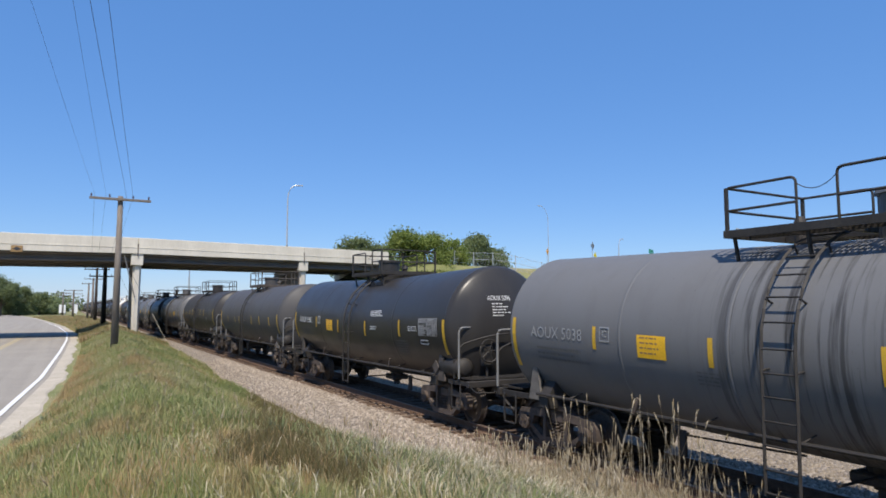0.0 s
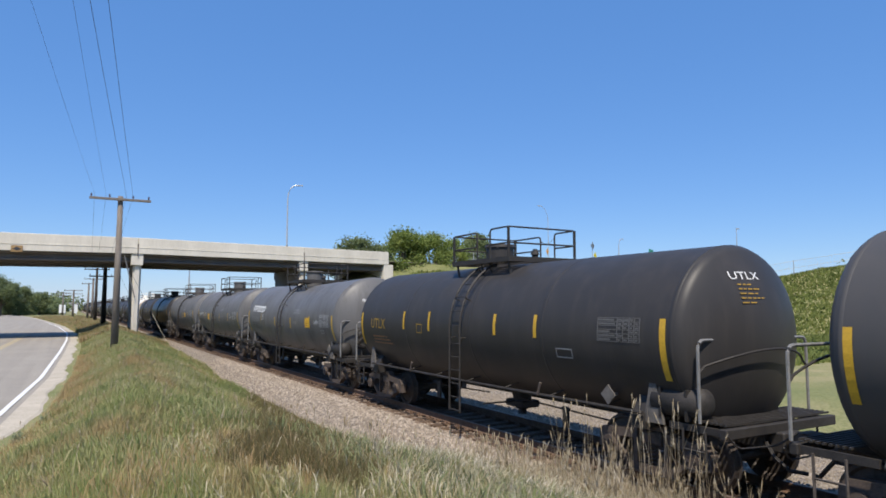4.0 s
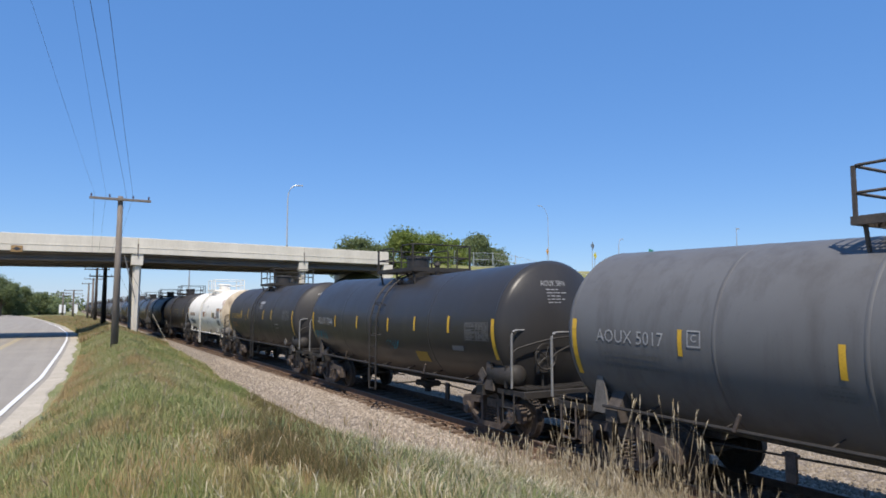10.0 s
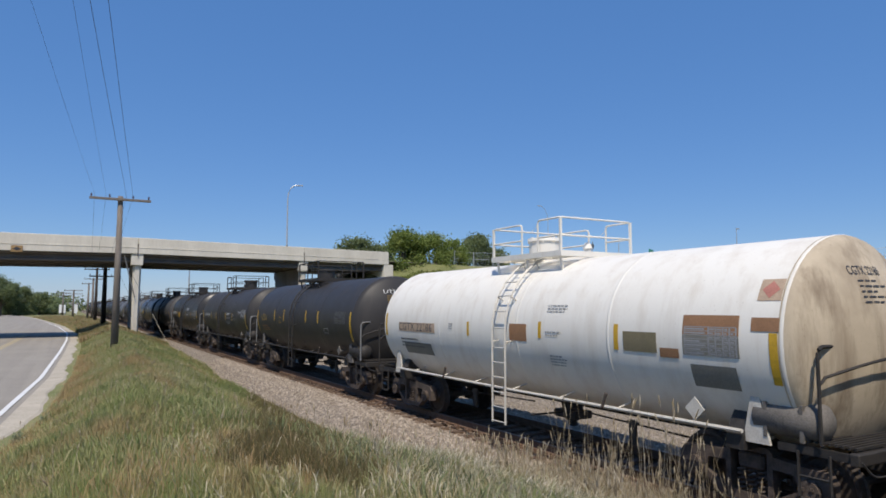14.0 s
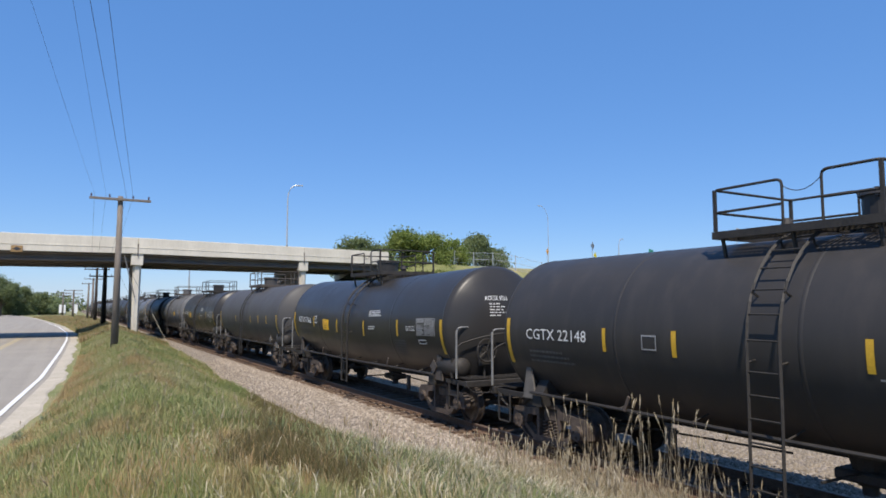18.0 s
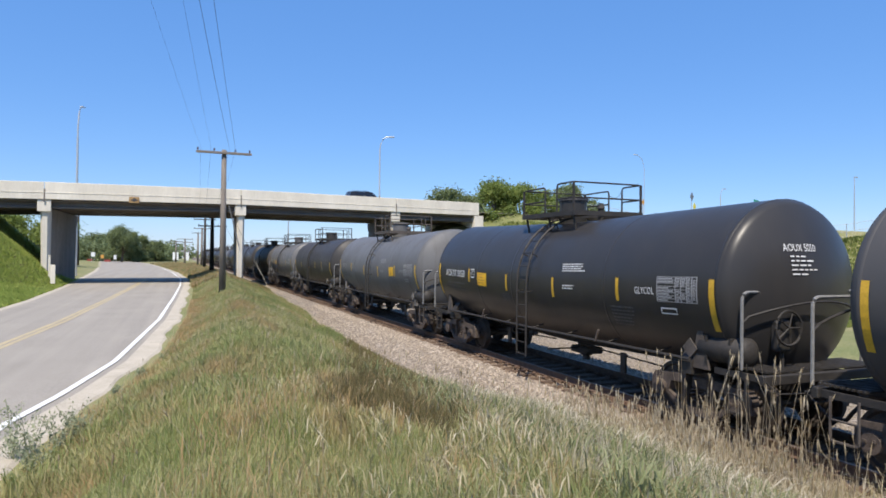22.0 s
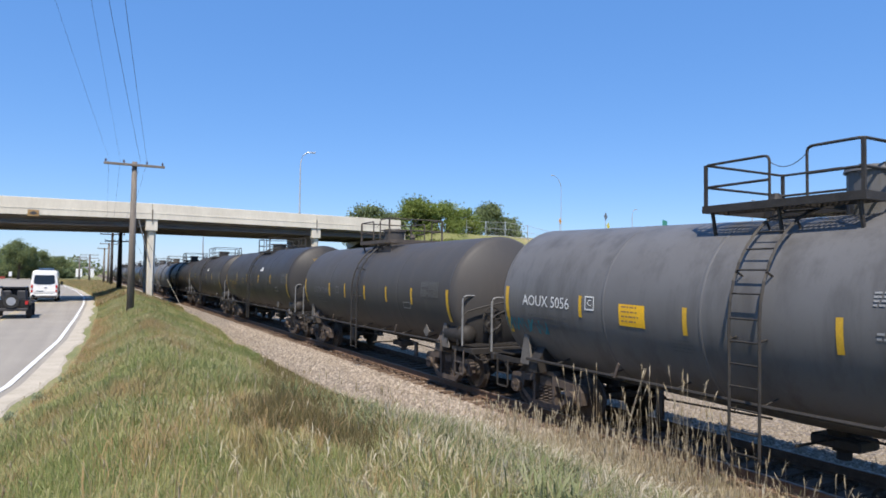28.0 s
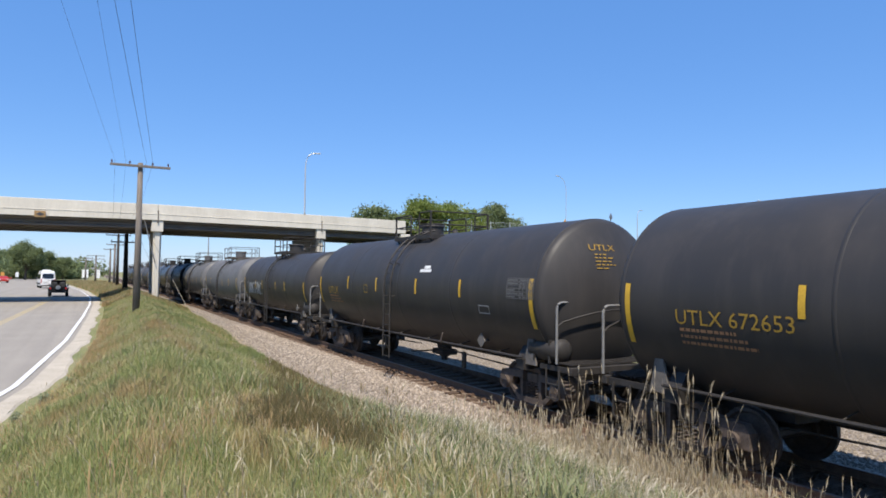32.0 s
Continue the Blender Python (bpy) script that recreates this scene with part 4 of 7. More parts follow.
def make_ladder_rail(bm, y, bent, side):
    pts = [arc_point(p, 0.14, y, bent, side) for p in range(80, -5, -10)]
    pts += [Vector((side * (radius_of(bent) + 0.14), y, 1.6)), Vector((side * (radius_of(bent) + 0.13), y + 0.02, 0.42))]
    pipe(bm, pts, 0.026, 4)


def rung_spots(bent, side):
    spots = [arc_point(p, 0.14, 0, bent, side) for p in (74, 62, 50, 38, 26, 14, 2)]
    spots += [Vector((side * (radius_of(bent) + 0.14), 0, z)) for z in (1.95, 1.65, 1.35, 1.05, 0.75, 0.46)]
    return spots


def make_bracket(bm, bent, side, p, y):
    rod(bm, arc_point(p, -0.02, y, bent, side), arc_point(p, 0.15, y, bent, side), 0.016, 5)


PZ = 3.86


def make_platform(bm):
    # open grating: frame, bearers and legs
    y0, y1, w = 1.33, -1.12, 0.98
    loops = []
    for d, z in ((0, PZ - 0.055), (0, PZ + 0.055), (0.06, PZ + 0.055), (0.06, PZ - 0.055)):
        loops.append([bm.verts.new(p) for p in ((-w + d, y1 + d, z), (w - d, y1 + d, z), (w - d, y0 - d, z), (-w + d, y0 - d, z))])
    for q, r in zip(loops, loops[1:] + loops[:1]):
        for k in range(4):
            bm.faces.new((q[k], q[(k + 1) % 4], r[(k + 1) % 4], r[k]))


def make_grating(bm, sx):
    y = 1.27
    while y > -1.08:
        box(bm, 0.5, 0.02, 0.03, pose(sx * 0.715, y, PZ + 0.045))
        y -= 0.075
    for u in (-0.15, 0.0, 0.15):
        box(bm, 0.02, 2.36, 0.03, pose(sx * 0.715 + u, 0.1, PZ + 0.044))


def make_guard(bm, y0, y1, h, w=0.95):
    """A railing round three sides of one end of the platform."""
    for z in (h, h * 0.5):
        pipe(bm, bend([(-w, y0, PZ + 0.05), (-w, y0, PZ + z), (-w, y1, PZ + z), (w, y1, PZ + z), (w, y0, PZ + z), (w, y0, PZ + 0.05)] if z == h else [(-w, y0, PZ + z), (-w, y1, PZ + z), (w, y1, PZ + z), (w, y0, PZ + z)], 0.09), 0.021, 6)
    for x in (-w, w):
        box(bm, 0.045, 0.045, h, pose(x, y1, PZ + h / 2))


def make_chain(bm, x):
    pts = [(x, 0.20 - 0.55 * k / 8, PZ + 0.6 + 0.04 * k / 8 - 0.5 * (k / 8) * (1 - k / 8)) for k in range(9)]
    pipe(bm, pts, 0.006, 4)


MY = 0.62


def make_manway(bm):
    bmesh.ops.create_cone(bm, cap_ends=True, segments=20, radius1=0.35, radius2=0.35, depth=0.75, matrix=pose(0, MY, 3.9))
    bmesh.ops.create_cone(bm, cap_ends=True, segments=20, radius1=0.39, radius2=0.37, depth=0.07, matrix=pose(0, MY, 4.30))
    for k in range(8):
        a = math.pi / 4 * k
        box(bm, 0.05, 0.05, 0.12, pose(0.35 * math.cos(a), MY + 0.35 * math.sin(a), 4.29))


def make_valve(bm):
    rod(bm, (0, -0.8, 3.6), (0, -0.8, 4.0), 0.08, 10)
    rod(bm, (0, -0.8, 4.0), (0, -0.8, 4.13), 0.11, 10, 0.05)


def make_sill(bm, L, e):
    y1, y0 = L / 2 - 0.55, L / 2 - 3.4
    box(bm, 0.62, y1 - y0, 0.34, pose(0, e * (y0 + y1) / 2, 0.86), 0.02)
    box(bm, 0.42, 0.7, 0.30, pose(0, e * (y1 - 0.1), 0.80), 0.02)


def make_end_beam(bm, L, e):
    y = e * (L / 2 - 0.48)
    box(bm, 2.66, 0.12, 0.15, pose(0, y, 1.0), 0.015)
    pipe(bm, bend([(-1.36, y + e * 0.1, 1.0), (-1.2, y + e * 0.14, 0.82), (-0.4, y + e * 0.2, 0.8), (-0.12, y + e * 0.34, 0.98)], 0.1), 0.014, 5)
    for x in (-1.25, -0.55, 0.55, 1.25):
        box(bm, 0.05, 0.95, 0.10, pose(x, y - e * 0.52, 1.0))


def make_coupler(bm, L, e):
    y = L / 2
    box(bm, 0.16, 0.62, 0.18, pose(0, e * (y - 0.34), 0.84), 0.02)
    prism(bm, [(-0.16, 0.70), (0.17, 0.70), (0.20, 0.98), (-0.14, 0.98)], min(e * (y - 0.16), e * (y + 0.13)), max(e * (y - 0.16), e * (y + 0.13)), "y")


def make_bolster(bm, L, e):
    y = e * (L / 2 - 2.05)
    prism(bm, [(-1.36, 0.86), (1.36, 0.86), (1.36, 1.05), (1.12, 1.42), (0.8, 1.12), (-0.8, 1.12), (-1.12, 1.42), (-1.36, 1.05)], y - 0.14, y + 0.14, "y")


def make_saddle_plate(bm, L, e, s):
    # tapered upright that holds the shell above the truck
    y = e * (L / 2 - 1.75)
    prism(bm, [(y - 0.2, 0.98), (y + 0.2, 0.98), (y + 0.07, 1.58), (y + 0.05, 1.76), (y - 0.03, 1.76), (y - 0.07, 1.58)], s * 1.30 - 0.02, s * 1.30 + 0.02)
    prism(bm, [(s * 1.30, 1.0), (s * 1.30, 1.55), (s * 1.02, 1.42), (s * 0.95, 1.0)], y - 0.015, y + 0.015, "y")


def rail_y(L, e):
    """The leading platform is deeper than the trailing one."""
    return L / 2 - (0.46 if e > 0 else 0.86)


def make_end_rail(bm, L, e):
    y = e * rail_y(L, e)
    pipe(bm, bend([(-1.33, y, 1.1), (-1.33, y, 2.30), (1.33, y, 2.30), (1.33, y, 1.1)], 0.14), 0.026, 6)


def make_head_grip(bm, L, e, bent):
    """A dark bar bowed round the tank's head, from one railing post to the other."""
    R, zc = radius_of(bent), axis_of(bent)(half_of(L))
    pts = [(-1.33, e * rail_y(L, e), 1.82)]
    for k in range(13):
        x = -1.2 + 0.2 * k
        z = 1.92 + 0.24 * (1 - (x / 1.2) ** 2)
        pts.append((x, e * (max(head_y(L, min(1.0, math.hypot(x, z - zc) / R)), rail_y(L, e) - 0.1) + 0.11), z))
    pipe(bm, pts + [(1.33, e * rail_y(L, e), 1.82)], 0.02, 6)


def make_lever(bm, y):
    box(bm, 0.035, 0.06, 0.28, pose(-1.44, y - 0.07, 1.22, 24, 0, 0), 0.01)


def make_diamond(bm, y, z):
    prism(bm, [(y - 0.17, z), (y, z - 0.17), (y + 0.17, z), (y, z + 0.17)], -1.36, -1.34)
    box(bm, 0.2, 0.05, 0.05, pose(-1.25, y, z))


def make_end_grating(bm, L, e):
    """Bars of the crossover platform behind the railing."""
    y = L / 2 - 0.5
    for k in range(9):
        box(bm, 2.5, 0.03, 0.03, pose(0, e * (y - 0.08 * k), 1.115))


def make_side_rod(bm, L, s):
    y = L / 2 - 1.9
    pipe(bm, [(s * 1.40, -y, 1.12), (s * 1.42, 0, 1.10), (s * 1.40, y, 1.12)], 0.03, 6)
    for k in range(-3, 4):
        rod(bm, (s * 1.41, k * y / 3.6, 1.1), (s * 0.98, k * y / 3.6, 1.2), 0.014, 4)


def make_step(bm, L, e, s):
    y = e * (L / 2 - 0.95)
    pipe(bm, bend([(s * 1.36, y - 0.2, 1.0), (s * 1.36, y - 0.2, 0.42), (s * 1.36, y + 0.2, 0.42), (s * 1.36, y + 0.2, 1.0)], 0.05), 0.02, 5)
    rod(bm, (s * 1.36, y - 0.2, 0.70), (s * 1.36, y + 0.2, 0.70), 0.016, 5)


def make_reservoir(bm, L):
    y = -(L / 2 - 1.36)
    lathe(bm, [(y - 0.52, 0.0), (y - 0.5, 0.14), (y - 0.42, 0.235), (y + 0.42, 0.235), (y + 0.5, 0.14), (y + 0.52, 0.0)], lambda q: 1.34, 20)
    for v in bm.verts:
        v.co.x -= 1.12
    for dy in (-0.25, 0.25):
        box(bm, 0.46, 0.05, 0.46, pose(-1.1, y + dy, 1.32))


def make_brake_wheel(bm, L):
    y = -(L / 2 - 0.62)
    pts = [(-0.62 + 0.27 * math.cos(2 * math.pi * k / 20), y, 1.75 + 0.27 * math.sin(2 * math.pi * k / 20)) for k in range(21)]
    pipe(bm, pts, 0.022, 5)
    for k in range(5):
        a = 2 * math.pi * k / 5
        rod(bm, (-0.62, y, 1.75), (-0.62 + 0.27 * math.cos(a), y, 1.75 + 0.27 * math.sin(a)), 0.012, 4)
    box(bm, 0.3, 0.16, 0.5, pose(-0.62, y + 0.14, 1.62), 0.03)
    rod(bm, (-0.62, y + 0.12, 1.1), (-0.62, y + 0.12, 1.6), 0.03)


def make_outlet(bm):
    rod(bm, (0, -0.25, 0.85), (0, -0.25, 0.42), 0.26, 14, 0.15)
    box(bm, 0.5, 0.7, 0.16, pose(0, -0.25, 0.55), 0.03)
    rod(bm, (0, -0.25, 0.42), (0, -0.25, 0.3), 0.1, 10)
    rod(bm, (-1.1, -0.25, 0.6), (0, -0.25, 0.6), 0.02)


def make_hanger(bm, y):
    box(bm, 0.06, 0.16, 0.42, pose(-0.75, y, 0.62), 0.01)
    rod(bm, (-0.75, y - 0.12, 0.78), (-0.75, y + 0.12, 0.78), 0.03)


def make_rigging(bm, L):
    for k in (-1, 1):
        rod(bm, (-0.35, 0.6 * k, 0.72), (-0.35, k * (L / 2 - 2.9), 0.62), 0.018, 5)
    rod(bm, (0.45, -(L / 2 - 2.5), 0.66), (0.45, L / 2 - 2.5, 0.66), 0.03, 6)


def make_hose(bm, L, e):
    y = e * (L / 2 - 0.5)
    pipe(bm, [(-0.35, y, 0.8), (-0.38, y + e * 0.15, 0.62), (-0.3, y + e * 0.32, 0.45), (-0.12, y + e * 0.48, 0.42)], 0.03, 6)


def make_side_frame(bm, s):
    # cast frame: arched top, two window openings left between the members
    x0, x1 = s * 0.93, s * 1.09
    a, b = min(x0, x1), max(x0, x1)
    for k in (-1, 1):
        prism(bm, [(k * 1.16, 0.60), (k * 1.16, 0.36), (k * 0.74, 0.36), (k * 0.66, 0.60), (k * 0.74, 0.74), (k * 1.08, 0.72)], a, b)
        prism(bm, [(k * 0.36, 0.78), (k * 0.78, 0.74), (k * 0.74, 0.60), (k * 0.36, 0.62)], a, b)
        prism(bm, [(k * 0.78, 0.40), (k * 0.86, 0.50), (k * 0.46, 0.28), (k * 0.36, 0.18), (k * 0.46, 0.14)], a, b)
        prism(bm, [(k * 0.36, 0.80), (k * 0.28, 0.80), (k * 0.28, 0.16), (k * 0.36, 0.16)], a, b)
        bmesh.ops.create_cone(bm, cap_ends=True, segments=14, radius1=0.14, radius2=0.13, depth=0.12, matrix=pose(s * 1.11, k * 0.89, 0.46, 0, 90, 0))
        for j in range(3):
            an = 2 * math.pi * j / 3 + 0.4
            box(bm, 0.03, 0.04, 0.04, pose(s * 1.18, k * 0.89 + 0.07 * math.cos(an), 0.46 + 0.07 * math.sin(an)))
    prism(bm, [(-0.38, 0.80), (0.38, 0.80), (0.3, 0.88), (-0.3, 0.88)], a, b)
    prism(bm, [(-0.5, 0.12), (0.5, 0.12), (0.42, 0.24), (-0.42, 0.24)], a, b)


def make_spring(bm, s, y):
    pts = [(s * 1.0 + 0.06 * math.cos(1.05 * k), y + 0.06 * math.sin(1.05 * k), 0.24 + 0.32 * k / 30) for k in range(31)]
    pipe(bm, pts, 0.017, 4)


def make_truck_beam(bm):
    box(bm, 2.1, 0.4, 0.22, pose(0, 0, 0.66), 0.03)
    rod(bm, (0, 0, 0.7), (0, 0, 0.86), 0.22, 14)
    for k in (-1, 1):
        box(bm, 1.5, 0.1, 0.12, pose(0, k * 0.36, 0.42), 0.02)


def make_wheelset(bm):
    bmesh.ops.create_cone(bm, cap_ends=True, segments=10, radius1=0.085, radius2=0.085, depth=2.1, matrix=pose(0, 0, 0, 0, 90, 0))
    for s in (-1, 1):
        prof = [(s * 0.66, 0.0), (s * 0.66, 0.16), (s * 0.70, 0.19), (s * 0.70, 0.36), (s * 0.66, 0.40), (s * 0.65, 0.485), (s * 0.68, 0.485), (s * 0.69, 0.462), (s * 0.79, 0.452), (s * 0.79, 0.40), (s * 0.75, 0.37), (s * 0.75, 0.19), (s * 0.82, 0.16), (s * 0.82, 0.0)]
        rings = []
        for x, r in prof:
            rings.append([bm.verts.new((x, max(r, 0.002) * math.cos(2 * math.pi * k / 28), max(r, 0.002) * math.sin(2 * math.pi * k / 28))) for k in range(28)])
        for q, w in zip(rings, rings[1:]):
            for k in range(28):
                bm.faces.new((q[k], q[(k + 1) % 28], w[(k + 1) % 28], w[k]))
        for k in range(3):
            an = 2 * math.pi * k / 3
            box(bm, 0.012, 0.05, 0.10, Matrix.Translation((s * 0.757, 0.27 * math.cos(an), 0.27 * math.sin(an))) @ Matrix.Rotation(an, 4, "X"))
    bmesh.ops.recalc_face_normals(bm, faces=bm.faces)


WHEELSETS = []
PRINT = ("small_print", "notice", "data_panel", "placard_print", "head_print", "spray_scrawl")


def truck(car, y):
    t = new("truck")
    t.parent = car
    t.matrix_basis = pose(0, y, 0)
    part("truck_bolster", shared(("truck_bolster",), make_truck_beam), RUST, t)
    for s in (-1, 1):
        part("side_frame", shared(("side_frame", s), lambda bm: make_side_frame(bm, s)), RUST, t)
        for yy in (-0.16, 0.0, 0.16):
            part("spring", shared(("spring", s, yy), lambda bm: make_spring(bm, s, yy)), RUST, t)
    for yy in (-0.89, 0.89):
        w = part("wheelset", shared(("wheelset",), make_wheelset), TREAD, t)
        w.matrix_basis = pose(0, yy, 0.455)
        WHEELSETS.append(w)
    return t


def tank_car(L, bent, paint, iron, rails, label, marks, stripes, seams, plate=True, brake=True, rear_manway=False):
    """One tank car; its origin lies on the rails under its middle, and it rolls towards -y."""
    car = new("tank_car")
    tagged(car, label, "tank car", "freight train")
    shell = part("tank_shell", shared(("tank_shell", L, bent), lambda bm: make_tank(bm, L, bent)), paint, car)
    if paint is WHITE:
        rim = half_of(L) - HEAD
        part("stained_end", shared(("stained_end", L), lambda bm: lathe(bm, [(-head_y(L, q) - 0.005, (RT + 0.005) * q) for q in DISH] + [(-rim + 0.004, RT + 0.005), (-rim + 0.02, RT - 0.01)], axis_of(bent))), STAINED, shell, "rust-stained tan end of the shell")
    for y in seams:
        part("weld_band", shared(("weld_band", y, bent), lambda bm: make_seam(bm, y, bent)), paint, shell)
    for y, p0, p1, w in stripes:
        part("reflective_strip", shared(("reflective_strip", y, p0, p1, w, bent), lambda bm: patch(bm, y - w / 2, y + w / 2, p0, p1, bent, 0.007, 6)), YELLOW, shell)
    for name, me, mat in marks(bent, L):
        mark = part(name, me, mat, shell)
        if name in PRINT:
            mark["kind"] = "stuff"
    up = 0.0 if L < 15 else 0.05
    plates = rails if paint is WHITE else DUSTY if paint is BLACK else PALE_IRON
    tops = [part("platform", shared(("platform",), make_platform), iron, car)]
    for s in (-1, 1):
        tops.append(part("grating", shared(("grating", s), lambda bm: make_grating(bm, s)), iron, tops[0]))
        if plate:
            tops.append(part("safety_chain", shared(("safety_chain", s), lambda bm: make_chain(bm, s * 0.95)), iron, tops[0]))
    if plate:
        part("guard_rail", shared(("guard_rail", 1), lambda bm: make_guard(bm, 0.20, 1.28, 0.69)), iron, tops[0])
    part("guard_rail", shared(("guard_rail", 2), lambda bm: make_guard(bm, -0.35, -1.08, 0.72)), iron, tops[0])
    for x in (-0.9, 0.9):
        for y in (1.2, 0.1, -1.0):
            part("platform_leg", shared(("platform_leg", x, y), lambda bm: rod(bm, (x, y, PZ - 0.03), (x * 0.86, y, 3.2), 0.03, 5)), iron, tops[0])
    tops[0].location.z = up
    for k, (x, y, dx, dy) in enumerate(((-0.45, 0.1, 0.06, 2.3), (0.45, 0.1, 0.06, 2.3), (0, 0.42, 1.84, 0.06), (0, -0.2, 1.84, 0.06))):
        part("platform_beam", shared(("platform_beam", k), lambda bm: box(bm, dx, dy, 0.10, pose(x, y, PZ - 0.002 * k))), iron, tops[0])
    my = -0.72 if rear_manway else 0.4 if bent is True else 0.62
    part("manway", shared(("manway",), make_manway), paint, tops[0]).location.y = my - MY
    part("safety_valve", shared(("safety_valve",), make_valve), iron, tops[0]).location.y = 1.55 if my < 0 else 0.0
    lad = new("ladder")
    lad.parent = car
    for y in (-0.12, 0.34):
        part("ladder_rail", shared(("ladder_rail", y, bent), lambda bm: make_ladder_rail(bm, y, bent, -1)), rails, lad)
    for p in (60, 25, -8):
        for y in (-0.12, 0.34):
            part("ladder_bracket", shared(("ladder_bracket", bent, p, y), lambda bm: make_bracket(bm, bent, -1, p, y)), rails, lad)
    for q in rung_spots(bent, -1):
        r = part("rung", shared(("rung",), lambda bm: rod(bm, (0, -0.12, 0), (0, 0.34, 0), 0.014, 5)), rails, lad)
        r.location = (q.x, 0, q.z)
    for s in (-1, 1):
        part("side_rod", shared(("side_rod", L, s), lambda bm: make_side_rod(bm, L, s)), rails if paint is WHITE else IRON, car)
    iron = IRON if paint is WHITE else iron
    for e in (-1, 1):
        part("draft_sill", shared(("draft_sill", L, e), lambda bm: make_sill(bm, L, e)), iron, car)
        part("end_beam", shared(("end_beam", L, e), lambda bm: make_end_beam(bm, L, e)), IRON, car)
        part("coupler", shared(("coupler", L, e), lambda bm: make_coupler(bm, L, e)), RUST, car)
        part("body_bolster", shared(("body_bolster", L, e), lambda bm: make_bolster(bm, L, e)), iron, car)
        part("end_rail", shared(("end_rail", L, e), lambda bm: make_end_rail(bm, L, e)), IRON if paint is WHITE else PIPE_GREY, car)
        part("head_grip", shared(("head_grip", L, e, bent), lambda bm: make_head_grip(bm, L, e, bent)), IRON, car)
        part("crossover_grating", shared(("crossover_grating", L, e), lambda bm: make_end_grating(bm, L, e)), IRON, car)
        part("air_hose", shared(("air_hose", L, e), lambda bm: make_hose(bm, L, e)), IRON, car)
        for s in (-1, 1):
            part("saddle_plate", shared(("saddle_plate", L, e, s), lambda bm: make_saddle_plate(bm, L, e, s)), plates, car)
            part("corner_step", shared(("corner_step", L, e, s), lambda bm: make_step(bm, L, e, s)), iron, car)
        truck(car, e * (L / 2 - 2.05))
    part("air_reservoir", shared(("air_reservoir", L), lambda bm: make_reservoir(bm, L)), PALE_IRON if paint is WHITE else IRON, car)
    if brake:
        part("brake_wheel", shared(("brake_wheel", L), lambda bm: make_brake_wheel(bm, L)), IRON, car)
    part("bottom_outlet", shared(("bottom_outlet",), make_outlet), iron, car)
    part("brake_rigging", shared(("brake_rigging", L), lambda bm: make_rigging(bm, L)), iron, car)
    part("placard_holder", shared(("placard_holder", bent is True), lambda bm: make_diamond(bm, *((-5.28, 1.3) if bent is True else (-4.52, 1.31)))), plates, car)
    for y in (-2.66, 2.78):
        part("hand_lever", shared(("hand_lever", y), lambda bm: make_lever(bm, y)), RUST, car)
    for y in (-2.7, 2.4):
        part("hanger_bracket", shared(("hanger_bracket", y), lambda bm: make_hanger(bm, y)), iron, car)
    return car


def mesh_mark(name, key, make, mat):
    return (name, shared((name, *key), make), mat)


def no_marks(bent, L):
    return [mesh_mark("small_print", (4.6, "a", bent), lambda bm: make_bars(bm, 4.6, 1.0, -18, 3, 3.0, bent, 3), LETTER_DIM),
            mesh_mark("data_panel", (-4.7, "b", bent), lambda bm: make_bars(bm, -4.75, 0.8, -20, 4, 2.4, bent, 4), LETTER_DIM)]


def glycol_marks(number, tone, text="AOUX", placard_y=2.60, extra=None, table=None, box_y=3.45):
    """Reporting mark, yellow placard, cargo name and data table."""
    def marks(bent, L):
        out = [("lettering", lettering(text + " " + number, 5.35, 1.46 if number else 0.7, -7.5 if text == "PROX" else -3.6, 0.21, bent), LETTER_GREY if text == "PROX" else tone)]
        out.append(("head_lettering", head_lettering(text + " " + number, L, bent), tone))
        out.append(("head_print", head_print(len(number), L, bent), tone))
        out.append(mesh_mark("plate_box", (box_y, bent), lambda bm: make_frame(bm, box_y, 0.24, 7, 9.5, bent), tone))
        out.append(("lettering", lettering("C", box_y - 0.07, 0.10, 0.5, 0.11, bent), tone))
        out.append(mesh_mark("small_print", (5.1, bent), lambda bm: make_bars(bm, 5.2, 1.5, -10, 3, 3.8, bent, 11), LETTER_DIM))
        out.append(mesh_mark("placard", (placard_y, bent), lambda bm: patch(bm, placard_y - 0.58, placard_y, -10, 3.8, bent, 0.006, 5), PLACARD))
        out.append(mesh_mark("placard_print", (placard_y, bent), lambda bm: make_bars(bm, placard_y - 0.06, 0.46, 2.6, 4, 3.0, bent, 8, 0.4), LETTER_RUST))
        out.append(mesh_mark("notice", (-1.45, bent), lambda bm: make_bars(bm, -1.45, 0.9, 17, 4, 1.9, bent, 12), table or tone))
        out.append(mesh_mark("notice", (-1.5, bent), lambda bm: make_bars(bm, -1.5, 0.58, -1, 2, 2.2, bent, 13), table or tone))
        out.append(mesh_mark("small_print", (1.5, bent), lambda bm: make_bars(bm, 1.5, 0.5, -14, 4, 2.2, bent, 14), LETTER_DIM))
        out.append(mesh_mark("small_print", (-3.3, bent), lambda bm: make_bars(bm, -3.2, 0.7, -15, 6, 2.8, bent, 15), LETTER_DIM))
        out.append(("lettering", lettering("GLYCOL", -4.0, 0.53, -5.0, 0.13, bent), tone))
        out.append(mesh_mark("data_panel", (-4.6, bent), lambda bm: make_table(bm, -4.62, 0.97, 7.2, 16.5, bent), LETTER_GREY))
        out.append(mesh_mark("label_box", (-4.7, bent), lambda bm: make_frame(bm, -4.68, 0.4, -13.5, 4.5, bent), table or tone))
        out += extra(bent, L) if extra else []
        return out
    return marks


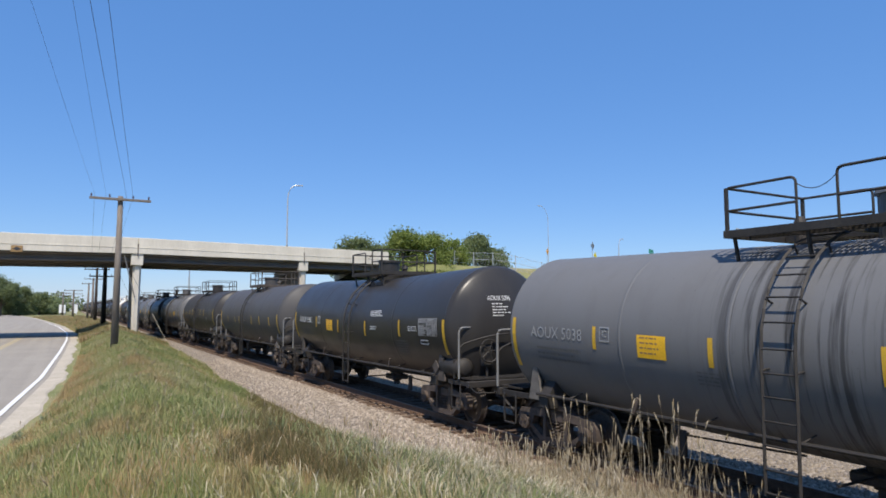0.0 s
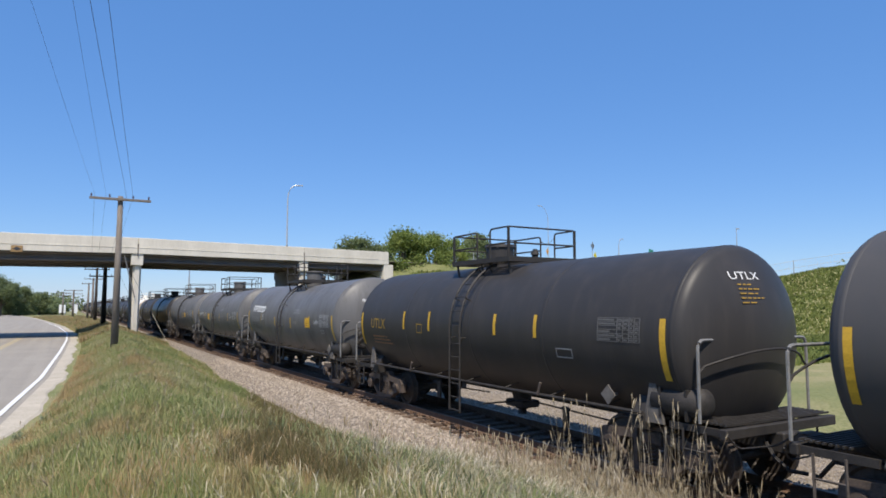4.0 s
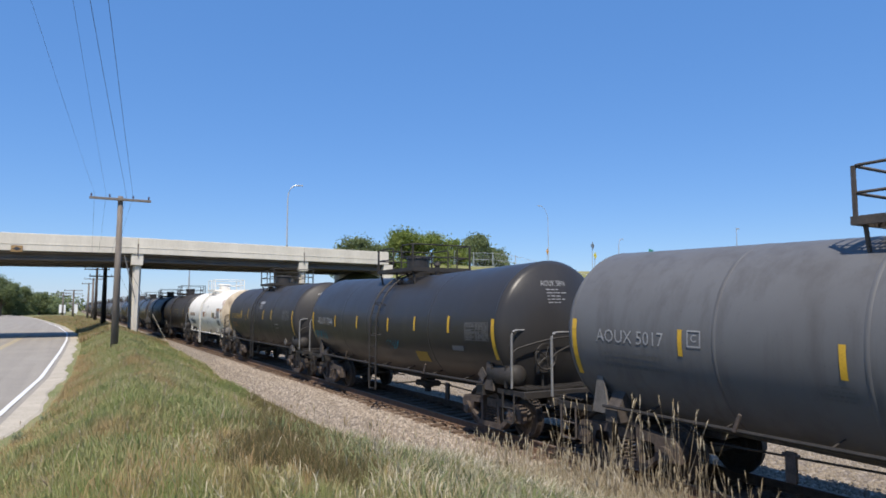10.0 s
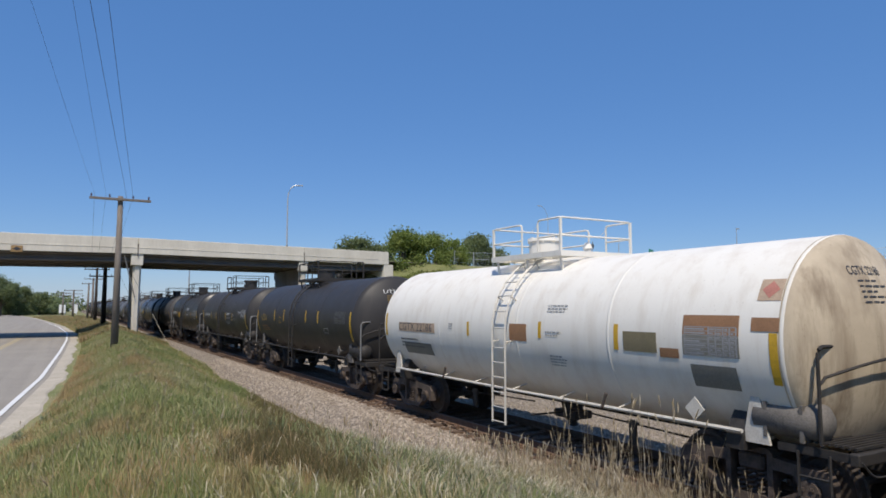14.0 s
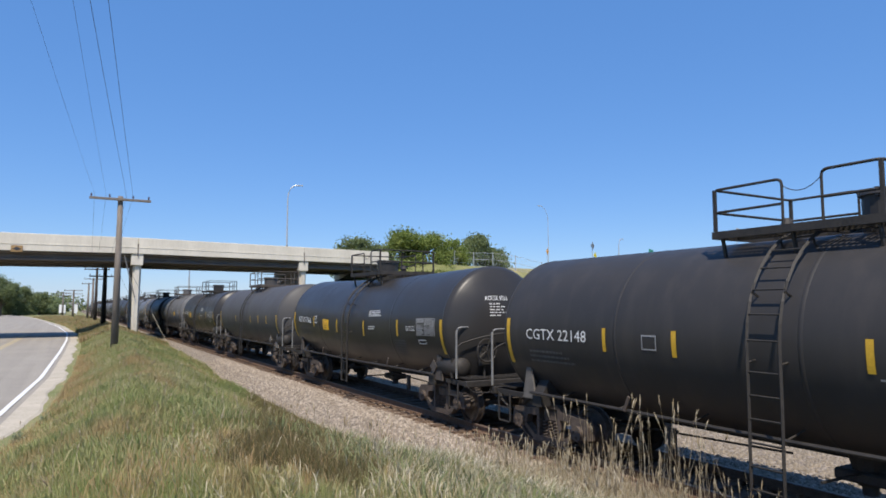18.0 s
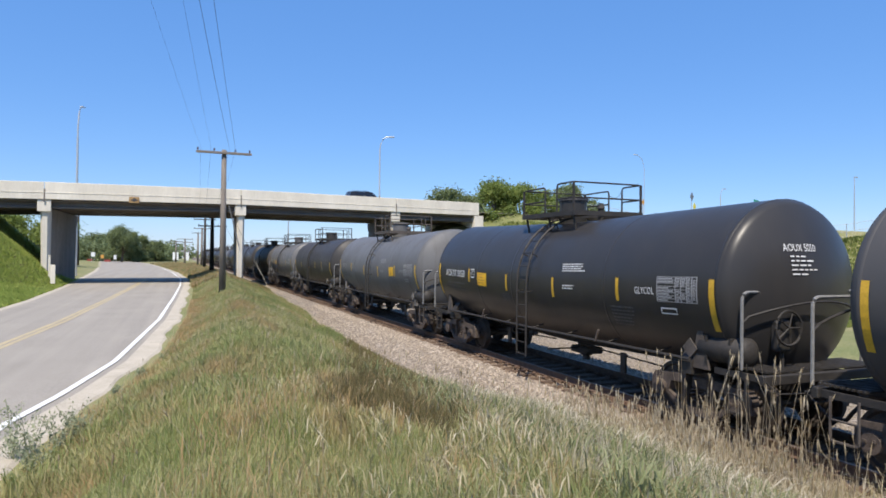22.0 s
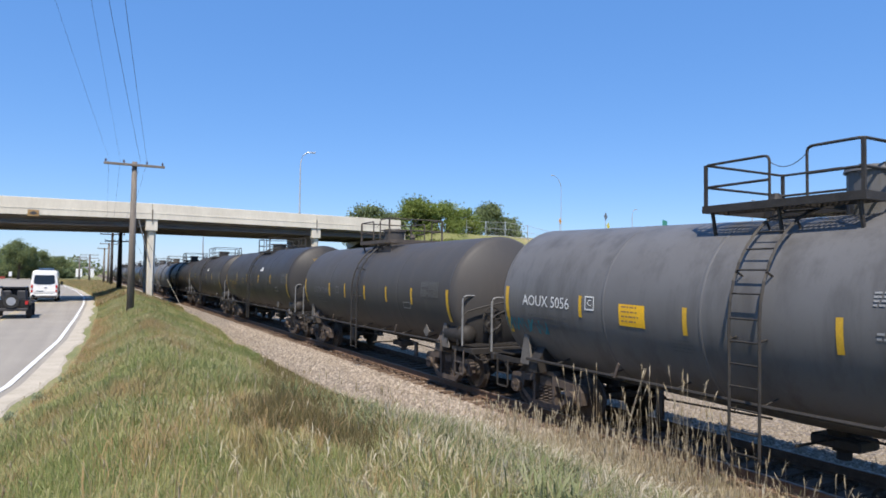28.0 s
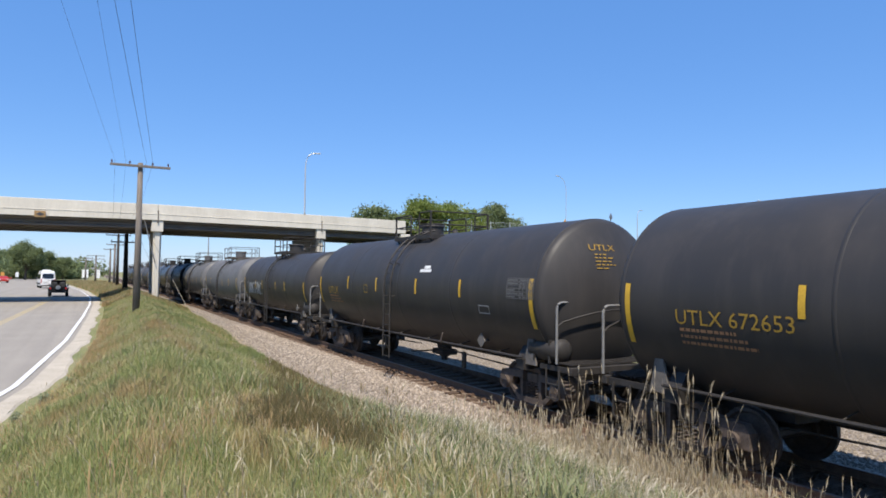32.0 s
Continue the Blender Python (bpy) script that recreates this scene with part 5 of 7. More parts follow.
def number_marks(text, width, tone, y=5.2, height=0.28, extra=None, panel=True, phi=-5):
    def marks(bent, L):
        out = [("lettering", lettering(text, y, width, phi, height, bent), tone)]
        hx, hz = (-0.12, 0.42) if tone is LETTER_WORN else (-0.55, 0.92)
        out.append(("head_lettering", head_lettering(text, L, bent, hx, hz), LETTER_WHITE if tone is LETTER_WORN or tone is LETTER_GOLD and bent != "big" else tone))
        out.append(("head_print", head_print(len(text), L, bent, hx, hz), tone))
        out.append(mesh_mark("small_print", (y, "n", bent), lambda bm: make_bars(bm, y - 0.05, 1.3, -13, 3, 3.6, bent, 21), LETTER_DIM if tone is not LETTER_GOLD else LETTER_RUST))
        if panel:
            out.append(mesh_mark("plate_box", (2.2, "n", bent), lambda bm: make_frame(bm, 2.3, 0.3, 2, 9, bent), tone))
            panel_y, box_y = (-5.95, -4.75) if bent == "big" else (-4.45, -3.3)
            out.append(mesh_mark("data_panel", (-4.5, "n", bent), lambda bm: make_table(bm, panel_y, 0.95, 12, 15, bent, 6), LETTER_DIM))
            out.append(mesh_mark("label_box", (-3.3, "n", bent), lambda bm: make_frame(bm, box_y, 0.45, -10, 7, bent), LETTER_GREY))
        out += extra(bent, L) if extra else []
        return out
    return marks


def squiggle(name, key, mat, y, phi, w, h, n, seed, r=0.05):
    """A sprayed scrawl: a loose looping ribbon on the shell."""
    def make(bm, bent):
        rng = random.Random(seed)
        ax, R = axis_of(bent), radius_of(bent)
        for k in range(n):
            yc, wide, tall = y - w * (k + 0.5) / n, 0.42 * w / n, 0.5 * h * rng.uniform(0.75, 1.0)
            p, q, turns = rng.uniform(0, 6.28), rng.uniform(0, 6.28), rng.choice((1, 2, 2, 3))
            row = []
            for i in range(29):
                u = 5.4 * i / 28
                yy = yc + wide * math.sin(u + p) * (1.0 + 0.25 * math.sin(3 * u))
                a = radians(phi - h / 2 + tall * math.sin(turns * u * 0.8 + q))
                lift = R + 0.0075 + 0.0004 * k + 0.00005 * i
                row.append([bm.verts.new((-lift * math.cos(a + d), yy + e, ax(yy) + lift * math.sin(a + d))) for d, e in ((r * 0.35 / R, r * 0.3), (-r * 0.35 / R, -r * 0.3))])
            for f, g in zip(row, row[1:]):
                bm.faces.new((f[0], f[1], g[1], g[0]))
    def marks(bent, L):
        return [mesh_mark(name, (key, bent), lambda bm: make(bm, bent), mat)]
    return marks


def block_logo(bent, L):
    # maker's emblem as six plain square-cornered shapes
    def make(bm):
        for k in range(6):
            y = 5.1 - 0.36 * k
            patch(bm, y - 0.29, y, 18, 21, bent, 0.008, 1)
            patch(bm, y - 0.07, y, 10, 18, bent, 0.008, 2)
            patch(bm, y - 0.29, y - 0.22, 13 if k % 2 else 10, 18, bent, 0.0085, 2)
            patch(bm, y - 0.29, y - 0.07, 12.5 if k in (0, 1, 5) else 10, 14.5 if k in (0, 1, 5) else 12.5, bent, 0.008, 1)
    return [mesh_mark("emblem", (bent,), make, LETTER_WHITE)]


def notice_board(bent, L):
    return [mesh_mark("notice", ("pale", bent), lambda bm: (patch(bm, -1.1, -0.4, 24, 29, bent, 0.009, 3), make_bars(bm, -0.4, 0.6, 22, 3, 2.6, bent, 31)), LETTER_GREY)]


def panels_white(bent, L):
    """Faded boards, stickers and stencils of the cream-white car."""
    out = []
    for i, (y, w, p, h, mat) in enumerate(((5.1, 2.0, 3.0, 9.0, LETTER_SMEAR), (4.9, 1.5, -17, 12, LETTER_SHADE), (-0.07, 0.58, 5.8, 13, LETTER_RUST), (-3.26, 0.70, 3.8, 12, LETTER_OLIVE), (-4.02, 0.36, -4.8, 5.5, LETTER_RUST),
                                           (-4.46, 0.94, 14.5, 11, LETTER_RUST), (-4.46, 0.94, 3.2, 11, LETTER_SHADE), (-4.56, 0.76, -12.8, 13, LETTER_SHADE), (-5.62, 0.34, 35, 12.5, LETTER_SMEAR), (-5.58, 0.40, 13.6, 7, LETTER_RUST))):
        out.append(mesh_mark("faded_decal", (i, bent), lambda bm: patch(bm, y - w, y, p - h, p, bent, 0.0065 + 0.0005 * (i % 2), 5), mat))
    out.append(mesh_mark("data_panel", ("white", bent), lambda bm: make_table(bm, -4.5, 0.86, 8, 15.5, bent, 7), LETTER_GREY))
    out.append(mesh_mark("diamond_sticker", (bent,), lambda bm: make_rhomb(bm, -5.79, 28.8, 0.13, bent), STICKER_RED))
    for k, (y, w, p, n) in enumerate(((-1.25, 0.7, 20.5, 3), (-1.25, 0.5, 1.2, 2), (-1.3, 0.5, -16, 4), (2.4, 0.2, 4, 3))):
        out.append(mesh_mark("notice", ("white", k, bent), lambda bm: make_bars(bm, y, w, p, n, 2.2, bent, 41 + k), LETTER_GREY))
    return out


def make_rhomb(bm, y, phi, size, bent):
    ax, R = axis_of(bent), radius_of(bent) + 0.0105
    d = size / R
    bm.faces.new([bm.verts.new((-R * math.cos(radians(phi) + b), y + a, ax(y) + R * math.sin(radians(phi) + b))) for a, b in ((-size, 0), (0, -d), (size, 0), (0, d))])


def handling_notes(bent, L):
    """Loading notes beside the ladder of the number 22148 car."""
    out = []
    for k, (y, w, p, n, g, mat) in enumerate(((-1.4, 0.95, 5.0, 2, 2.8, LETTER_WHITE), (-1.4, 0.85, -3.4, 2, 2.6, LETTER_GREY), (-1.2, 1.4, -12.0, 1, 2.0, LETTER_GREY), (-1.3, 1.0, -15.5, 2, 2.6, LETTER_GREY), (-2.9, 0.45, 2.4, 3, 1.6, LETTER_GREY), (-2.9, 0.8, -5.6, 2, 2.4, LETTER_GREY))):
        out.append(mesh_mark("notice", ("notes", k, bent), lambda bm: make_bars(bm, y, w, p, n, g, bent, 61 + k), mat))
    out.append(("lettering", lettering("FRA AIP", -4.24, 0.49, 4, 0.12, bent), LETTER_WHITE))
    out.append(mesh_mark("plate_box", (2.2, "n", bent), lambda bm: make_frame(bm, 2.3, 0.3, 2, 9, bent), LETTER_GREY))
    out.append(mesh_mark("data_panel", ("notes", bent), lambda bm: make_table(bm, -4.92, 0.95, 12, 15, bent, 6), LETTER_GREY))
    return out


def low_decals(bent, L):
    return [mesh_mark("faded_decal", ("tan", bent), lambda bm: patch(bm, -2.75, -2.1, -35, -24, bent, 0.008, 4), LETTER_GOLD),
            mesh_mark("faded_decal", ("pale", bent), lambda bm: patch(bm, -4.62, -4.12, -20, -15.5, bent, 0.008, 3), LETTER_WORN),
            mesh_mark("data_panel", ("low", bent), lambda bm: make_table(bm, -4.78, 0.95, 5, 15, bent), LETTER_DIM)]


def white_flag(bent, L):
    return [mesh_mark("notice", ("flag", bent), lambda bm: (patch(bm, -2.2, -1.85, 20, 23, bent, 0.009, 2), patch(bm, -2.3, -1.65, 16.5, 19.5, bent, 0.009, 2)), LETTER_WHITE)]


STD = ((5.91, -28, 10, 0.11), (3.58, -8, 7, 0.08), (1.22, -11, 5, 0.085), (-1.08, -12, 5, 0.09), (-3.46, -11, 6, 0.09), (-5.91, -27, 6, 0.12))
UTL = ((5.91, -25, 12, 0.11), (3.05, -4, 14, 0.09), (1.63, -4, 14, 0.09), (-1.3, -4, 13, 0.10), (-2.7, -4, 13, 0.10), (-5.86, -25, 12, 0.12))
CG3 = ((5.91, -25, 10, 0.11), (3.0, -12, 6, 0.10), (1.4, -12, 6, 0.10), (-0.4, -12, 5, 0.10), (-2.12, -12, 5, 0.10), (-3.85, -12, 5, 0.10), (-5.88, -26, 5, 0.12))
CG4 = ((5.91, -25, 10, 0.11), (3.44, -13, 3, 0.11), (0.55, -12, 4, 0.10), (-1.5, -12, 4, 0.10), (-3.56, -12, 4, 0.10), (-5.9, -26, 5, 0.12))
AO4 = ((5.91, -25, 10, 0.11), (3.62, -6, 8, 0.08), (1.7, -4, 10, 0.085), (-0.6, -4, 10, 0.09), (-2.25, -3, 11, 0.09), (-4.02, -4, 11, 0.10), (-5.91, -26, 8, 0.12))
CGW = ((5.91, -12, 12, 0.11), (1.54, -6, 6, 0.09), (-1.07, -4, 8, 0.09), (-3.1, -8, 8, 0.10), (-5.9, -20, 6, 0.12))
CGT = ((5.91, -25, 10, 0.11), (3.14, -10, 5, 0.08), (1.66, -10, 5, 0.09), (-1.12, -10, 5, 0.09), (-2.8, -11, 5, 0.10), (-5.9, -26, 5, 0.12))
UT2 = ((5.91, -25, 10, 0.11), (4.08, -13, 0, 0.085), (2.3, -14, 0, 0.085), (1.38, -14, 0, 0.085), (-1.3, -14, 1, 0.095), (-2.81, -14, 1, 0.10), (-4.55, -15, 1, 0.10), (-5.9, -26, 5, 0.12))
UT3 = ((5.91, -25, 10, 0.11), (2.0, -12, 2, 0.09), (-1.24, -12, 2, 0.09), (-2.76, -11, 3, 0.10), (-4.23, -11, 3, 0.10), (-5.9, -26, 5, 0.12))
BIG = ((6.8, -25, 10, 0.11), (3.8, -4, 11, 0.10), (1.3, -5, 10, 0.09), (-1.5, -5, 10, 0.10), (-3.92, -5, 10, 0.10), (-6.8, -25, 12, 0.13))
S_STD, S_STR, S_BIG = (-6.0, -3.0, 0.95, 3.0, 6.0), (-6.0, -2.9, -0.3, 2.9, 6.0), (-6.93, -3.4, -0.3, 3.4, 6.93)
teal = squiggle("spray_scrawl", 1, SPRAY_TEAL, 6.0, -14, 1.4, 12, 5, 3)
teal2 = squiggle("spray_scrawl", 2, SPRAY_TEAL, -0.45, -13, 0.8, 11, 4, 8, 0.03)
pale = squiggle("spray_scrawl", 3, SPRAY_PALE, 5.2, 2, 3.4, 26, 9, 9, 0.09)
A_LABEL = "black glycol tank car with white lettering and yellow strips"
G_LABEL = "faded grey glycol tank car with yellow strips and placard"
D_LABEL = "dull black tank car with yellow reflective strips"
B_LABEL = "dusty brown-black tank car with yellow reflective strips"
CARS = [
    (5.04, 14.45, True, STREAKED, glycol_marks("5038", LETTER_GREY), STD, S_STD, "faded grey tank car with dark streaks round its middle"),
    (19.78, 14.45, True, BLACK, glycol_marks("5095", LETTER_WHITE, placard_y=2.35, box_y=3.24), ((5.91, -28, 10, 0.11), (3.42, -8, 7, 0.08), *STD[2:]), S_STD, A_LABEL),
    (34.33, 14.45, False, DUSK, no_marks, UT2, S_STR, "weathered charcoal tank car with yellow reflective strips"),
    (48.85, 14.45, False, DULL, number_marks("UTLX", 0.95, LETTER_GOLD), UTL, S_STR, "dull black tank car with yellow stencilled lettering"),
    (63.39, 14.45, True, GREY, glycol_marks("673387", LETTER_WHITE, "PROX", -2.95, block_logo, LETTER_GREY), STD, S_STD, "faded grey tank car with a white block emblem"),
    (77.89, 14.45, True, GREY, glycol_marks("5002", LETTER_WHITE, table=LETTER_GREY), STD, S_STD, G_LABEL),
    (92.41, 14.45, True, PALE, glycol_marks("5017", LETTER_GREY, placard_y=-2.0), STD, S_STD, "pale grey glycol tank car with worn grey lettering"),
    (106.85, 14.45, True, BLACK, number_marks("AOUX 5044", 1.46, LETTER_GREY, 5.35, 0.25, lambda b, l: teal(b, l) + teal2(b, l) + low_decals(b, l), False), AO4, S_STD, "black tank car with teal sprayed scrawls"),
    (121.27, 14.45, False, DULL, number_marks("UTLX 674471", 2.0, LETTER_GOLD, 5.2, 0.26, notice_board), UTL, S_STR, "dull black tank car with yellow number and pale notice"),
    (135.63, 14.45, False, WHITE, number_marks("CGTX 22186", 1.85, LETTER_DARK, 5.1, 0.2, panels_white, False), CGW, S_STR, "cream-white tank car with rust stains and brown decals"),
    (150.2, 14.45, False, DULL, number_marks("UTLX", 0.9, LETTER_GOLD), UTL, S_STR, D_LABEL),
    (164.65, 14.45, False, DULL, number_marks("CGTX 22148", 1.72, LETTER_WHITE, 5.3, 0.2, handling_notes, False), CGT, S_STR, "dull black tank car with white stencilled number"),
    (179.30, 14.45, True, BLACK, glycol_marks("5066", LETTER_WHITE), STD, S_STD, A_LABEL),
    (193.85, 14.45, False, DUSK, no_marks, UT3, S_STR, "weathered charcoal tank car with yellow reflective strips"),
    (208.20, 14.45, True, BLACK, glycol_marks("5050", LETTER_WHITE, placard_y=3.0), STD, S_STD, A_LABEL),
    (222.50, 14.45, True, PALE, glycol_marks("", LETTER_GREY, "AOUX", -2.7), STD, S_STD, G_LABEL),
    (237.10, 14.45, False, DULL, number_marks("CGTX 22133", 1.68, LETTER_WORN, 5.2, 0.2, phi=-12), CG4, S_STR, "dull black tank car with faded grey lettering"),
    (251.42, 14.45, True, GREY, glycol_marks("5056", LETTER_WHITE, extra=teal, table=LETTER_GREY), STD, S_STD, "faded grey glycol tank car with a teal scrawl"),
    (265.85, 14.45, False, BROWN, number_marks("CGTX 22184", 1.7, LETTER_WORN, 4.75, 0.21, phi=-8), CG3, S_STR, "weathered charcoal tank car with faded grey number"),
    (281.10, 16.3, "big", DULL, number_marks("UTLX 672653", 1.9, LETTER_GOLD, 5.8, 0.22, white_flag, phi=-11), BIG, S_BIG, "long dull black tank car with yellow number"),
    (297.40, 16.3, "big", DULL, number_marks("UTLX", 1.0, LETTER_GOLD, 5.8, 0.25, white_flag, phi=-11), BIG, S_BIG, "long dull black tank car with a white notice"),
    (312.80, 14.45, False, DULL, lambda b, l: no_marks(b, l) + pale(b, l), CGT, S_STR, "dull black tank car with a pale sprayed scrawl"),
    (327.30, 14.45, True, PALE, no_marks, STD, S_STD, G_LABEL),
    (341.80, 14.45, True, GREY, no_marks, STD, S_STD, G_LABEL),
    (356.30, 14.45, False, DULL, no_marks, UTL, S_STR, D_LABEL),
    (370.80, 14.45, True, BLACK, no_marks, STD, S_STD, A_LABEL.replace(" with white lettering and", " with")),
    (385.30, 14.45, True, GREY, no_marks, STD, S_STD, G_LABEL),
    (399.80, 14.45, False, BROWN, no_marks, CGT, S_STR, B_LABEL),
    (414.30, 14.45, True, PALE, no_marks, STD, S_STD, G_LABEL),
    (428.80, 14.45, False, DULL, no_marks, UTL, S_STR, D_LABEL),
    (443.30, 14.45, True, BLACK, no_marks, STD, S_STD, D_LABEL),
    (457.80, 14.45, True, GREY, no_marks, STD, S_STD, G_LABEL),
    (472.30, 14.45, False, DULL, no_marks, UTL, S_STR, D_LABEL)]


def rolled(t):
    """How far the train has rolled by t seconds; it slows a little."""
    return 9.0 * t - 0.008 * t * t


TRAIN = []
for at, L, bent, paint, marks, stripes, seams, label in CARS:
    c = tank_car(L, bent, paint, WHITE if paint is WHITE else DUSTY if paint in (BROWN, PALE, DUSK) else IRON, PIPE_WHITE if paint is WHITE else IRON, label, marks, stripes, seams, True, bent is True and paint is not PALE and at != 251.42 or at == 265.85, at in (5.04, 164.65, 251.42))
    TRAIN.append((c, at))


# ---- vehicles ----
VAN_WHITE = plain("white_van_paint", (0.78, 0.78, 0.77), 0.28)
CAR_BLACK = plain("black_car_paint", (0.012, 0.012, 0.014), 0.25)
CAR_RED = plain("red_car_paint", (0.40, 0.03, 0.02), 0.3)
SUV_PAINT = plain("dark_suv_paint", (0.02, 0.022, 0.028), 0.25)
CLADDING = plain("dark_grey_plastic", (0.035, 0.035, 0.038), 0.6)
TYRE = surface("black_tyre_rubber", (0.012, 0.012, 0.012), (0.03, 0.03, 0.03), 8, 0.85, 0, 0.2)
RIM = plain("silver_wheel_rim", (0.45, 0.45, 0.46), 0.35, 0.7)
TAIL_RED = plain("red_tail_lamp", (0.42, 0.02, 0.02), 0.2)
LAMP_CLEAR = plain("pale_lamp_lens", (0.6, 0.6, 0.6), 0.2)
CHROME = plain("chrome_trim", (0.6, 0.6, 0.62), 0.15, 1.0)


def glass_material():
    m, nt, b = nodes_of("dark_tinted_glass")
    b.inputs["Base Color"].default_value = (0.012, 0.014, 0.018, 1)
    b.inputs["Roughness"].default_value = 0.06
    b.inputs["Specular IOR Level"].default_value = 0.6
    return m


GLASS = glass_material()


def hull(bm, profile, width, waist, lean, bevel=0.05):
    """A body drawn out from its side outline; above the waist its sides lean in."""
    prism(bm, profile, -width / 2, width / 2)
    for v in bm.verts:
        if v.co.z > waist:
            v.co.x -= math.copysign((v.co.z - waist) * lean, v.co.x)
    es = [e for e in bm.edges if abs(abs(e.verts[0].co.x) - abs(e.verts[1].co.x)) < 0.3 and e.verts[0].co.x * e.verts[1].co.x > 0]
    bmesh.ops.bevel(bm, geom=es, offset=bevel, segments=2, affect="EDGES")


def side_panel(bm, outline, width, waist, lean, s, proud=0.012):
    """A flat panel of (y, z) points laid on one leaning side."""
    vs = []
    for off in (proud, -0.02):
        vs.append([bm.verts.new((s * (width / 2 - max(0, z - waist) * lean + off), y, z)) for y, z in outline])
    n = len(outline)
    bm.faces.new(vs[0])
    bm.faces.new(vs[1][::-1])
    for i in range(n):
        bm.faces.new((vs[0][i], vs[0][(i + 1) % n], vs[1][(i + 1) % n], vs[1][i]))
    bmesh.ops.recalc_face_normals(bm, faces=bm.faces)


def road_wheel(car, x, y, r, w):
    wh = new("wheel")
    wh.parent = car
    wh.matrix_basis = pose(x, y, r)
    bm = bmesh.new()
    prof = [(-w / 2, r * 0.62), (-w / 2, r * 0.93), (-w * 0.36, r), (w * 0.36, r), (w / 2, r * 0.93), (w / 2, r * 0.62)]
    rings = [[bm.verts.new((u, q * math.cos(2 * math.pi * k / 24), q * math.sin(2 * math.pi * k / 24))) for k in range(24)] for u, q in prof]
    for a, b in zip(rings, rings[1:] + rings[:1]):
        for k in range(24):
            bm.faces.new((a[k], a[(k + 1) % 24], b[(k + 1) % 24], b[k]))
    bmesh.ops.recalc_face_normals(bm, faces=bm.faces)
    part("tyre", bm, TYRE, wh)
    bm = bmesh.new()
    bmesh.ops.create_cone(bm, cap_ends=True, segments=20, radius1=r * 0.62, radius2=r * 0.62, depth=w * 0.6, matrix=pose(0, 0, 0, 0, 90, 0))
    for k in range(5):
        a = 2 * math.pi * k / 5
        box(bm, w * 0.75, r * 0.14, r * 0.5, Matrix.Rotation(a, 4, "X") @ pose(0, 0, r * 0.3))
    part("rim", bm, RIM, wh)
    return wh


SPINNING = []


def van():
    v = new("passenger_van")
    tagged(v, "white high-roof passenger van with dark windows", "van")
    W, waist, lean = 1.98, 1.25, 0.10
    prof = [(-2.9, 0.45), (-2.95, 0.9), (-2.9, 1.4), (-2.78, 2.45), (-2.6, 2.62), (1.2, 2.66), (1.75, 2.45), (2.45, 1.55), (2.95, 1.25), (3.1, 0.8), (3.05, 0.4), (2.6, 0.33), (-2.6, 0.33)]
    bm = bmesh.new()
    hull(bm, prof, W, waist, lean, 0.08)
    part("body", bm, VAN_WHITE, v)
    bm = bmesh.new()
    prism(bm, [(-0.42, 1.46), (0.42, 1.46), (0.7, 1.52), (0.77, 1.64), (0.71, 2.18), (0.66, 2.23), (-0.66, 2.23), (-0.71, 2.18), (-0.77, 1.64), (-0.7, 1.52)], -2.90, -2.78, "y")
    for q in bm.verts:
        q.co.y = -2.93 + (q.co.z - 1.35) * 0.112 + (0.0 if q.co.y < -2.85 else 0.08)
    part("rear_window", bm, GLASS, v)
    for s in (-1, 1):
        for y0, y1 in ((-2.35, -0.75), (-0.68, 0.75)):
            bm = bmesh.new()
            side_panel(bm, [(y0, 1.42), (y1, 1.42), (y1, 2.12), (y0 + 0.05, 2.12)], W, waist, lean, s)
            part("side_window", bm, GLASS, v)
        bm = bmesh.new()
        side_panel(bm, [(0.9, 1.42), (2.1, 1.42), (1.62, 2.1), (0.9, 2.1)], W, waist, lean, s)
        part("door_window", bm, GLASS, v)
        bm = bmesh.new()
        side_panel(bm, [(-2.85, 0.58), (2.9, 0.58), (2.9, 0.82), (-2.85, 0.82)], W, waist, lean, s, 0.02)
        part("side_cladding", bm, CLADDING, v)
        bm = bmesh.new()
        box(bm, 0.14, 0.1, 0.62, pose(s * 0.87, -2.93, 1.12), 0.02)
        lamp = part("tail_lamp", bm, TAIL_RED, v)
        bm = bmesh.new()
        box(bm, 0.145, 0.1, 0.14, pose(s * 0.87, -2.937, 1.08), 0.015)
        part("reversing_lens", bm, LAMP_CLEAR, lamp)
        bm = bmesh.new()
        box(bm, 0.2, 0.14, 0.34, pose(s * 1.13, 1.95, 1.5), 0.04)
        mir = part("wing_mirror", bm, CLADDING, v)
        bm = bmesh.new()
        rod(bm, (s * 0.94, 1.98, 1.38), (s * 1.1, 1.96, 1.42), 0.03)
        part("mirror_arm", bm, CLADDING, mir)
        bm = bmesh.new()
        box(bm, 0.03, 0.05, 0.04, pose(s * 0.45, -2.94, 1.44))
        part("hinge", bm, CLADDING, v)
        for y in (-1.75, 1.95):
            SPINNING.append((road_wheel(v, s * 0.85, y, 0.35, 0.24), 0.35))
            bm = bmesh.new()
            prism(bm, [(y + 0.43 * math.cos(math.pi * k / 10), 0.35 + 0.43 * math.sin(math.pi * k / 10)) for k in range(11)], s * 0.80, s * 1.002)
            part("wheel_arch", bm, CLADDING, v)
    bm = bmesh.new()
    box(bm, 1.92, 0.2, 0.2, pose(0, -2.95, 0.6), 0.05)
    bumper = part("rear_bumper", bm, VAN_WHITE, v)
    bm = bmesh.new()
    box(bm, 1.8, 0.18, 0.14, pose(0, -2.92, 0.43), 0.03)
    part("lower_valance", bm, CLADDING, bumper)
    bm = bmesh.new()
